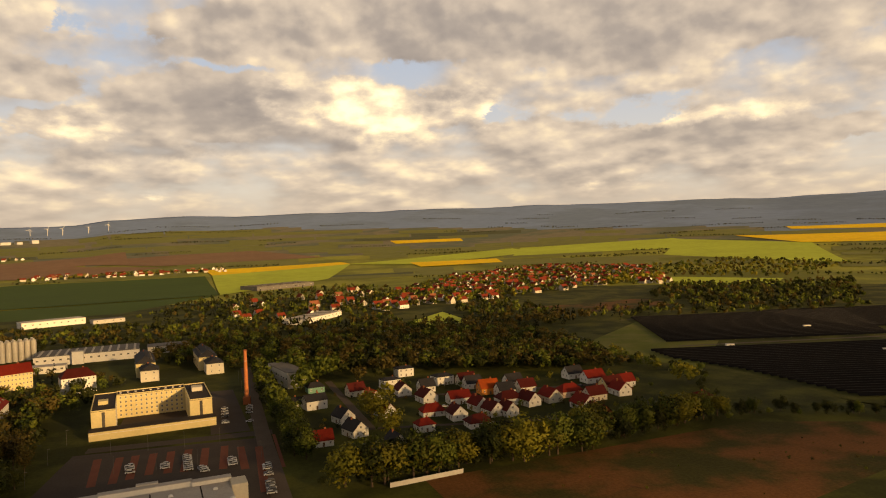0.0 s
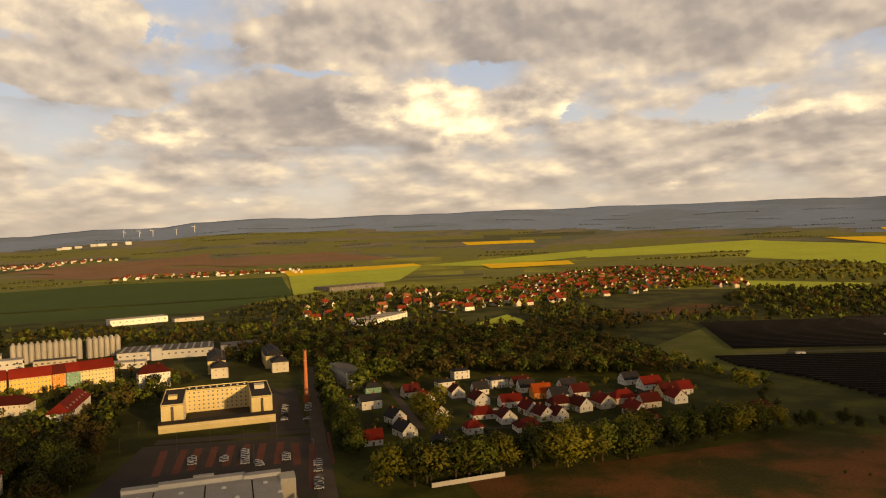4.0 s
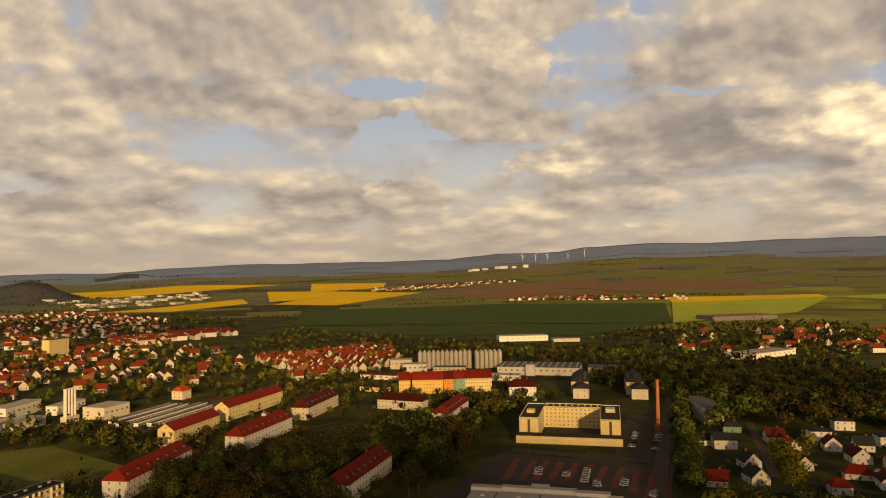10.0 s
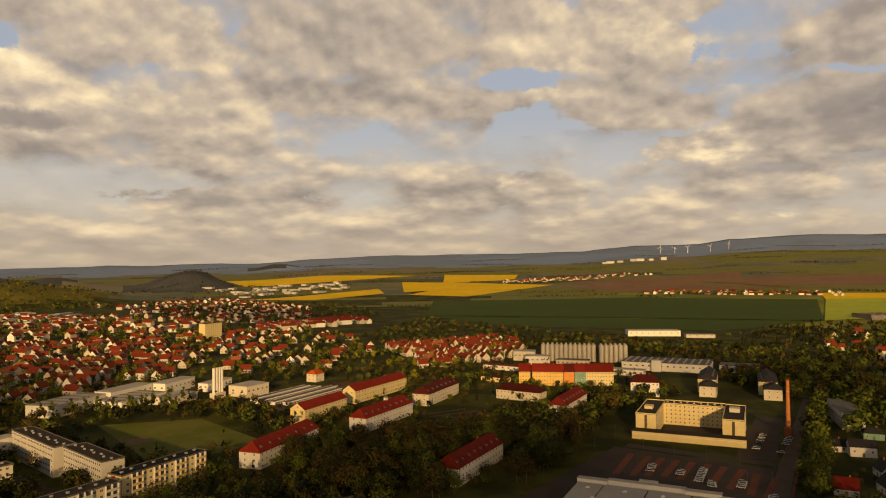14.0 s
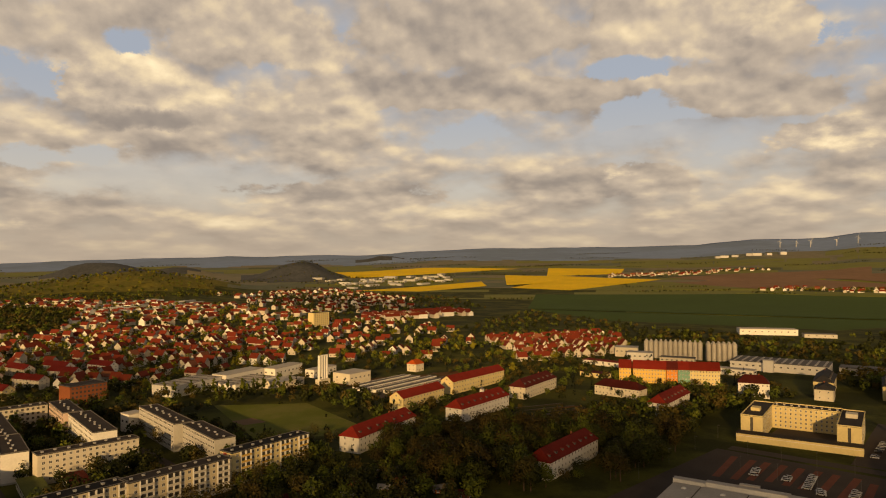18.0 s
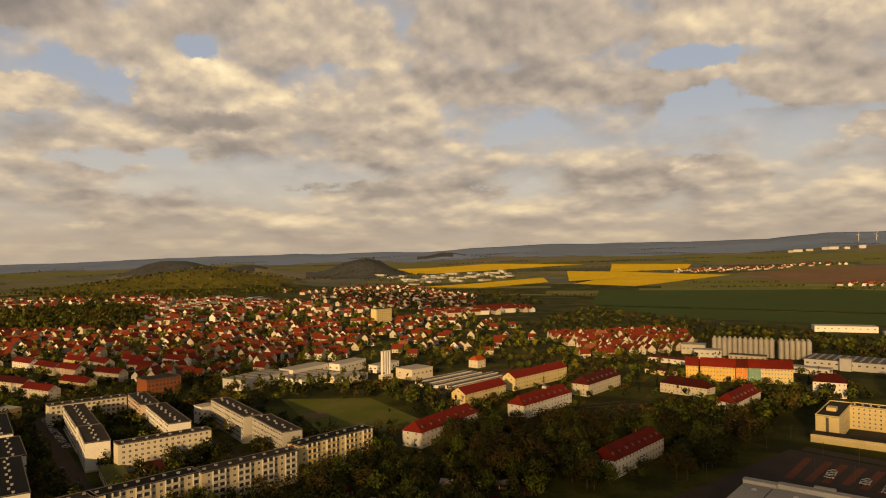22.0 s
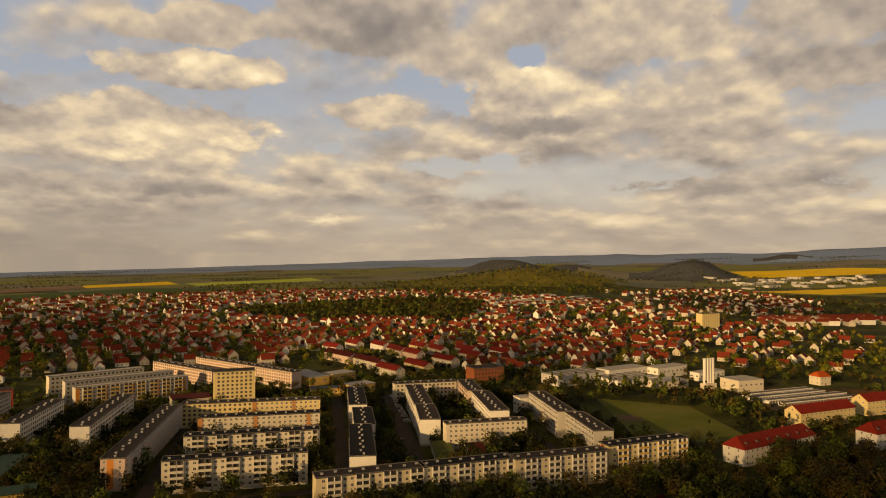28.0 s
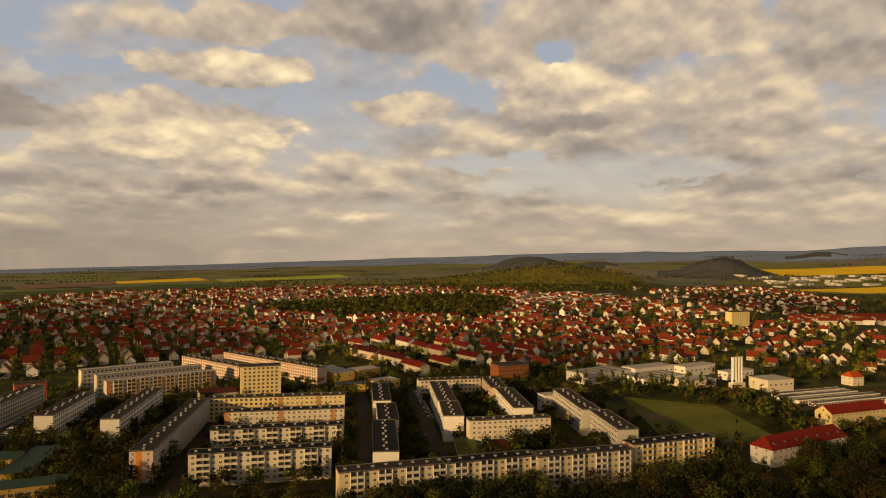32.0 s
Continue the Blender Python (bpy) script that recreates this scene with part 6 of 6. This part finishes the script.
def district(name, ring, step, street, label, size=((8.5, 13), (7.5, 9.5), (3.5, 7), (3.4, 5.2)), keep=0.8, green=0.5, walls=TOWNWALL, roofs=TOWNROOF, holes=(), mix=(0, 1, 1, 3, 2), wins=True, th=(7, 11)):
    """Many houses along streets inside a ring, with garden trees between."""
    S, R, G = Shape(), Shape(), Shape()
    xs, ys = [p[0] for p in ring], [p[1] for p in ring]
    mx, my = sum(xs) / len(xs), sum(ys) / len(ys)
    c, s = math.cos(radians(street)), math.sin(radians(street))
    far = max(math.hypot(px - mx, py - my) for px, py in ring)
    n = int(far / step) + 1
    for i in range(-n, n + 1):
        for j in range(-n, n + 1):
            bend = 0.25 * noise.noise(Vector((i * 0.11, j * 0.11, len(name))))
            u, v = (i + (0.35 if i % 3 == 0 else 0)) * step * 0.92 + GH.uniform(-2, 2), j * step * 1.05 + GH.uniform(-2, 2)
            x, y = mx + u * c - v * s + bend * 40, my + u * s + v * c + bend * 40
            if not inside(x, y, ring) or any(inside(x, y, o) for o in holes) or not clear_of(x, y, 7):
                continue
            if GH.random() < keep:
                turn = radians(street + (90 if GH.random() < 0.5 else 0) + GH.uniform(-6, 6)) + bend
                house_block(S, R, G, x, y, terrain(x, y), turn, GH.uniform(*size[0]), GH.uniform(*size[1]), GH.uniform(*size[2]), GH.uniform(*size[3]), wins)
            for _ in range(int(green) + (GH.random() < green % 1)):
                w = GH.uniform(0, 6.28)
                tree(x + step * 0.52 * math.cos(w), y + step * 0.52 * math.sin(w), GH.uniform(*th), GH.choice(mix), True)
    if S.f:
        e = tagged(new(name, S.mesh(name, walls)), label, "houses", "", "stuff")
        for nm, q, m in ((name + "_roofs", R, roofs), (name + "_windows", G, GLASS)):
            if q.f:
                o = part(nm, q.mesh(nm, m), e)
                o["kind"] = "stuff"


WOODS = [(-1300, -160), (-1100, 40), (-1080, 280), (-1500, 420), (-1700, 330), (-1500, 0)]
ROWS = [(-566, 40), (-545, 125), (-650, 165), (-800, 110), (-720, -10), (-620, -10)]
district("town_west", [(-560, -270), (-660, -160), (-640, -40), (-590, 20), (-570, 125), (-700, 180), (-1000, 60), (-1200, -300), (-900, -560), (-600, -420)], 19.5, 20, "dense red-roofed town houses with pale walls", holes=[WOODS, ROWS], green=1.5, keep=0.58)
district("town_middle", [(-580, 130), (-540, 190), (-560, 330), (-640, 420), (-760, 520), (-1000, 480), (-1100, 100), (-900, 80), (-720, 170)], 18.5, 35, "red-roofed houses with white and cream walls", holes=[WOODS, ROWS], green=1.5, keep=0.58)
district("town_north", [(-520, 400), (-480, 480), (-520, 600), (-700, 720), (-900, 780), (-1050, 640), (-1000, 480), (-760, 520), (-640, 420)], 27, 40, "houses with red roofs among gardens", green=2.0, keep=0.5)
district("town_far", [(-1000, 60), (-1080, 300), (-1050, 640), (-1400, 760), (-1900, 500), (-2100, 0), (-1800, -600), (-1400, -700), (-900, -560), (-1200, -300)], 34, 30, "distant town roofs among trees", ((11, 20), (9, 12), (5, 9), (3, 5)), 0.6, 2.0, holes=[WOODS], wins=False, th=(8, 12))
district("terrace_rows", [(-585, 655), (-510, 850), (-395, 715), (-380, 640), (-420, 545)], 15.5, 60, "close rows of white terraced houses with bright red roofs", ((9, 13), (8, 9), (4, 5.5), (4, 5)), 0.68, 1.3)
district("red_estate", [(-1000, 760), (-900, 740), (-880, 960), (-1000, 1000)], 24, 70, "long red-roofed apartment rows", ((20, 34), (9, 11), (6, 8), (3, 4)), 0.9, 0.3, wins=False)
district("village_east", [(60, 905), (165, 1005), (292, 1065), (473, 1195), (640, 1190), (820, 1660), (620, 1850), (330, 1680), (130, 1260)], 24, 25, "village houses with red and brown roofs", ((10, 16), (8, 10), (4, 6.5), (3.5, 5.5)), 0.44, 3.2, th=(8, 12))
district("village_edge", [(-117, 880), (-144, 1150), (-20, 1260), (110, 1500), (130, 1270), (62, 930), (-6, 852)], 36, 25, "village houses among trees at the meadow edge", ((10, 17), (8, 10), (4, 6.5), (3.5, 5.5)), 0.42, 2.2)
district("hamlet_north", [(-800, 2060), (-270, 2150), (-280, 2260), (-800, 2200)], 27, 15, "distant hamlet of red-roofed houses", ((9, 15), (8, 10), (4, 6), (3.5, 5)), 0.75, 2.6, wins=False)
district("hamlet_far", [(-1500, 2330), (-1090, 2870), (-1250, 2900), (-1590, 2480)], 34, 15, "distant hamlet of red-roofed houses", ((10, 18), (8, 11), (4, 6), (3.5, 5)), 0.8, 1.2, wins=False)
district("suburb_north", [(-1080, 660), (-1400, 780), (-1850, 880), (-1850, 1270), (-1350, 1200), (-1040, 930)], 38, 32, "distant suburb houses among dark trees", ((10, 18), (9, 12), (5, 8), (3, 5)), 0.5, 0.5, wins=False, th=(8, 12))
PALE = palette("pale_sheds", [(0.36, 0.35, 0.33), (0.28, 0.27, 0.26), (0.46, 0.45, 0.43), (0.16, 0.15, 0.15)])
district("industry_far", [(-2305, 1461), (-1834, 1296), (-1807, 1783), (-2120, 2051)], 62, 20, "distant pale industrial sheds", ((24, 60), (14, 26), (5, 8), (0.4, 1.0)), 0.62, 3.0, PALE, PALE, wins=False)
district("industry_west", [(-1340, 430), (-1560, 740), (-1760, 660), (-1560, 420)], 44, 30, "distant pale industrial sheds", ((22, 55), (12, 22), (5, 8), (0.4, 1.0)), 0.75, 1.8, PALE, PALE, wins=False)
district("sheds_horizon", [(-1612, 3400), (-1330, 3590), (-1320, 3640), (-1630, 3450)], 55, 35, "pale storage tanks and sheds on the plain", ((30, 50), (20, 30), (9, 14), (0.4, 1.0)), 0.9, 0.2, PALE, PALE, wins=False)


# ---- wind turbines on the horizon ----
def wind_turbine(x, y, turn):
    e = thing("wind_turbine", x, y, turn, "distant white three-bladed wind turbine", "wind turbine", "wind turbines", terrain(x, y))
    part("tower", Shape().round(0, 0, 1.3, 0.8, 0, 34, 8).mesh("tower", FRAME), e)
    part("nacelle", Shape().box(-0.9, 0.9, -2, 2, 33.4, 35.2).mesh("nacelle", FRAME), e)
    for k in range(3):
        part("blade", Shape().box(-0.5, 0.5, -2.3, -2.05, 0, 16).mesh("blade", FRAME), e, at=Matrix.Translation((0, 0, 34.3)) @ Matrix.Rotation(radians(120 * k + turn), 4, "Y"))


for wx, wy in ((-1485, 3985), (-1409, 4009), (-1339, 4021), (-1217, 4044), (-1120, 4060)):
    wind_turbine(wx, wy, wx % 60)

e = thing("ridge_turret", -277.6, 338, 101, "small white ridge turret with a pointed cap", "turret", "", 13.4)
part("drum", Shape().box(-1.1, 1.1, -1.1, 1.1, -0.8, 2.6).mesh("drum", WHITE), e)
part("cap", Shape().solid([(-1.3, -1.3, 2.6), (1.3, -1.3, 2.6), (1.3, 1.3, 2.6), (-1.3, 1.3, 2.6)], [(-0.15, -0.15, 4.6), (0.15, -0.15, 4.6), (0.15, 0.15, 4.6), (-0.15, 0.15, 4.6)]).mesh("cap", DARKGREY), e)

# ---- open places kept free of trees ----
for (tx, ty, ta, tl, tw) in ((-147, 276, 101, 60, 14), (-181, 438, 101, 50, 7), (-265, 331, 101, 56, 8), (-365, 222, 20, 100, 70), (-390, 374, 101, 116, 72), (-432, 390, 105, 120, 26), (-72, 318, 5, 110, 112), (-60, 440, 100, 120, 26), (-245, 384, 85, 44, 50), (-99, 430, 14, 70, 70), (-320, -8, 0, 1, 1)):
    take(tx, ty, ta, tl, tw)

# ---- woods, belts, gardens ----
MIXD, MIXB, MIXY = (0, 0, 1, 3), (3, 3, 0, 1), (2, 2, 1)
tree_line(-16, 470, -22, 545, 6, (5, 5, 1), (14, 18), 4)
tree_line(-6, 500, 10, 540, 6, (5, 1), (13, 17), 4)
wood([(-20, 345), (30, 340), (215, 350), (210, 460), (20, 480), (-30, 460)], 13, (0, 1, 2, 3), (2.5, 5.5), True, keep=0.55, margin=1.0)
tree_line(-4, 288, 135, 316, 5, (0, 1, 0), (4, 7), 5, True)
tree_line(60, 300, 210, 336, 5, (0, 1, 0), (4, 7), 6, True)
tree_line(200, 345, 320, 312, 5, (0, 1, 0), (3, 6), 6, True)
tree_line(210, 350, 262, 455, 7, (0, 1, 0), (3, 6), 6, True)
tree_line(5, 283, 130, 310, 6.5, (2, 2, 1, 2), (13, 17), 4)
tree_line(10, 300, 130, 322, 7, (0, 0, 1), (9, 13), 4)
tree_line(60, 305, 200, 338, 6, (2, 1, 0), (11, 15), 5)
tree_line(130, 318, 212, 345, 6, (0, 0, 2), (8, 12), 5)
tree_line(205, 345, 300, 318, 8, (0, 1, 0), (5, 8), 5)
tree_line(-9, 325, -50, 560, 6.2, (1, 0, 1), (10, 13), 2)
tree_line(-14, 330, -55, 560, 9, (0, 1), (8, 12), 2)
for tx, ty in ((26, 395), (30, 388), (38, 430), (33, 350), (236, 420), (232, 426)):
    tree(tx, ty, 13, 2)
wood([(-150, 225), (-118, 290), (-128, 350), (-150, 400), (-165, 470), (-215, 400), (-205, 300), (-185, 235)], 9.0, MIXD, (9, 15))
wood([(-172, 205), (-150, 230), (-186, 240), (-210, 320), (-240, 310), (-250, 225), (-215, 195)], 9.5, MIXB, (10, 15))
wood([(-150, 205), (-205, 195), (-235, 180), (-225, 40), (-218, -30), (-190, -60), (-150, 60), (-130, 170)], 9.0, (3, 0, 0, 1, 0), (8, 12), keep=0.9)
wood([(-245, -5), (-232, -60), (-252, -110), (-225, -150), (-190, -120), (-200, -40)], 11, MIXD, (7, 12))
wood([(-250, -8), (-262, 180), (-300, 178), (-430, 176), (-470, 140), (-480, 30), (-470, -20)], 9.0, (0, 0, 1, 3, 0), (9, 13), True, keep=0.8, margin=1.6)
wood([(-236, -115), (-250, -5), (-470, -5), (-480, -70), (-440, -70), (-430, -215), (-320, -215)], 9.0, (0, 0, 1, 3, 0), (9, 13), True, keep=0.85, margin=1.6)
tree_line(-226, -6, -236, 90, 8, (0, 1, 3), (9, 12), 2, True)
tree_line(-236, 90, -250, 190, 8, (0, 3, 1), (9, 12), 2, True)
wood([(-270, 175), (-285, 262), (-300, 275), (-265, 285), (-250, 200)], 10, MIXB, (6, 11), keep=0.8)
tree_line(-305, 172, -440, 178, 8, (0, 1), (6, 10), 4)
tree_line(-410, 196, -440, 262, 6.5, (5, 5, 0), (11, 15), 1.5)
for i in range(11):
    tree(-474 + i * 2.9 + GT.uniform(-1, 1), 194 + i * 9 + GT.uniform(-2, 2), GT.uniform(12, 16), 5, True)
tree_line(-425, 250, -360, 285, 9, (5, 0, 1), (9, 14), 4)
wood([(-300, 262), (-425, 262), (-420, 315), (-345, 305), (-300, 290)], 11, (3, 0, 1, 3, 4), (7, 12), keep=0.8)
wood([(-285, 290), (-290, 380), (-310, 390), (-312, 300)], 9, MIXD, (6, 10), keep=0.7)
wood([(-330, 290), (-345, 360), (-358, 350), (-340, 285)], 8, (4, 0), (6, 9), keep=0.7)
wood([(-210, 460), (-175, 400), (-150, 470), (-140, 540), (-190, 515), (-215, 500)], 10, MIXD, (8, 13), keep=0.8)
wood([(-250, 475), (-330, 505), (-360, 560), (-300, 560), (-200, 500)], 11, MIXD, (7, 11), True, keep=0.6)
wood([(-320, 440), (-400, 470), (-480, 560), (-420, 600), (-330, 520)], 13, (1, 2, 1, 3, 0), (6, 10), True, keep=0.7)
wood([(-560, 330), (-480, 400), (-420, 540), (-560, 640), (-640, 500)], 16, (1, 2, 1, 3, 0), (6, 10), True, keep=0.7)
wood([(-240, 735), (-430, 760), (-420, 920), (-250, 900), (-60, 900), (-80, 720)], 13, (0, 3, 0, 1), (8, 13), True, keep=0.85)
wood([(-60, 560), (-150, 630), (-140, 720), (-60, 760), (-20, 640)], 10, MIXD, (9, 14), True)
wood([(-40, 530), (0, 520), (40, 540), (120, 520), (190, 490), (225, 580), (180, 690), (90, 740), (-30, 700)], 9, (3, 0, 3, 0, 1), (10, 16), True)
wood([(20, 480), (60, 520), (120, 500), (190, 475), (215, 470), (225, 560), (100, 540), (30, 530)], 9, (3, 3, 0, 1), (9, 14))
wood([(90, 740), (180, 690), (300, 740), (290, 800), (180, 790), (100, 770)], 11, (3, 3, 0, 4), (9, 15), True)
wood([(-60, 760), (60, 700), (90, 760), (90, 900), (0, 840), (-60, 890)], 12, (0, 3, 4, 1), (8, 13), True)
wood([(180, 800), (290, 800), (270, 1030), (165, 930)], 14, (3, 0, 1), (8, 13), True)
wood([(480, 830), (700, 800), (900, 1050), (760, 1060), (600, 1130), (480, 960)], 14, (0, 3, 1, 0), (9, 14), True)
wood([(300, 740), (620, 700), (700, 800), (480, 845), (300, 815)], 14, (0, 4, 3, 1), (8, 13), True, keep=0.8)
wood([(225, 470), (262, 440), (225, 580), (240, 600), (215, 560)], 9, (0, 1, 2), (5, 9), True)
wood([(600, 1190), (860, 1180), (1250, 1450), (1100, 1750), (820, 1660)], 22, (0, 3, 1, 2), (9, 14), True, keep=0.8)
for i in range(14):
    tree(540 + i * 12 + GT.uniform(-5, 5), 1235 + i * 6 + GT.uniform(-9, 9), GT.uniform(14, 20), 2, True)
wood([(-60, 900), (60, 905), (130, 1260), (60, 1500), (-200, 1300), (-250, 1000)], 17, (0, 4, 1, 3), (8, 13), True, keep=0.8)
wood([(-560, 640), (-700, 730), (-860, 1080), (-640, 1000), (-420, 930), (-400, 760)], 17, (0, 3, 0, 1), (7, 11), True, keep=0.85)
wood([(-1000, 780), (-1050, 650), (-1800, 1000), (-1750, 1280), (-1290, 1300), (-960, 1080)], 24, (0, 3, 0, 1), (8, 12), True, keep=0.85)
wood(WOODS, 14, (0, 1, 0, 3), (10, 15), True)
wood([(-1050, 640), (-1350, 480), (-1340, 430), (-1000, 500)], 20, (1, 0, 2, 3), (7, 11), True)
wood([(-1800, 300), (-1780, 900), (-2500, 1100), (-2550, 300)], 26, (1, 2, 1, 3, 0), (9, 13), True, keep=0.9)
wood([(-1900, -300), (-1850, 350), (-2500, 350), (-2500, -200)], 34, (0, 3, 1), (8, 12), True, keep=0.8)
wood([(-215, -30), (-150, 190), (-165, 480), (-150, 560), (-240, 640), (-400, 620), (-520, 400), (-560, 300), (-560, 20), (-480, -230), (-300, -230)], 11.5, (0, 0, 3, 1, 3, 4), (5, 10), True, keep=0.6, margin=2.2)
wood(ROWS, 12, (0, 1, 0, 2), (7, 11), True, keep=0.75, margin=2.0)
wood([(-560, 20), (-480, 20), (-470, 180), (-450, 240), (-550, 330), (-580, 200)], 11, (0, 1, 0, 3), (6, 10), True, keep=0.7, margin=2.2)
wood([(-480, -230), (-430, -60), (-560, 20), (-640, -60), (-560, -260)], 12, (0, 1, 0, 3), (6, 10), True, keep=0.6, margin=2.2)
for x0, y0, x1, y1, n, lo, hi in ((-140, 250, -151, 304, 9, 6, 9), (-240, 214, -262, 274, 12, 9, 13), (-228, 225, -246, 285, 10, 9, 13), (-176, 250, -190, 312, 10, 11, 14), (-198, 195, -180, 240, 9, 10, 13), (-252, 305, -262, 360, 8, 6, 8), (-172, 408, -184, 455, 8, 7, 10)):
    for i in range(n):
        u = (i + GT.uniform(0.1, 0.9)) / n
        tree(x0 + (x1 - x0) * u + GT.uniform(-3, 3), y0 + (y1 - y0) * u + GT.uniform(-3, 3), GT.uniform(lo, hi), GT.choice((3, 3, 0, 1)), True)
for i in range(150):
    x, y = GT.uniform(30, 330), GT.uniform(200, 330)
    if inside(x, y, [(40, 286), (215, 326), (330, 290), (60, 180)]) and noise.noise(Vector((x / 40, y / 40, 1.5))) > -0.05:
        tree(x, y, GT.uniform(0.8, 2.2), GT.choice((0, 1, 3)), True)
GF = random.Random(8)
for i in range(250):
    a, r = radians(GF.uniform(-48, 122)), GF.uniform(1500, 4300)
    mx, my = 50 - r * math.sin(a), -12 + r * math.cos(a)
    b = a + radians(GF.uniform(-25, 25))
    L = GF.uniform(80, 320)
    if any(inside(mx, my, f) for f in FIELDS):
        continue
    tree_line(mx - L * math.cos(b) / 2, my - L * math.sin(b) / 2, mx + L * math.cos(b) / 2, my + L * math.sin(b) / 2, 8.5, (0, 0, 3, 1), (6, 10), 5, True)

plant_stuff()
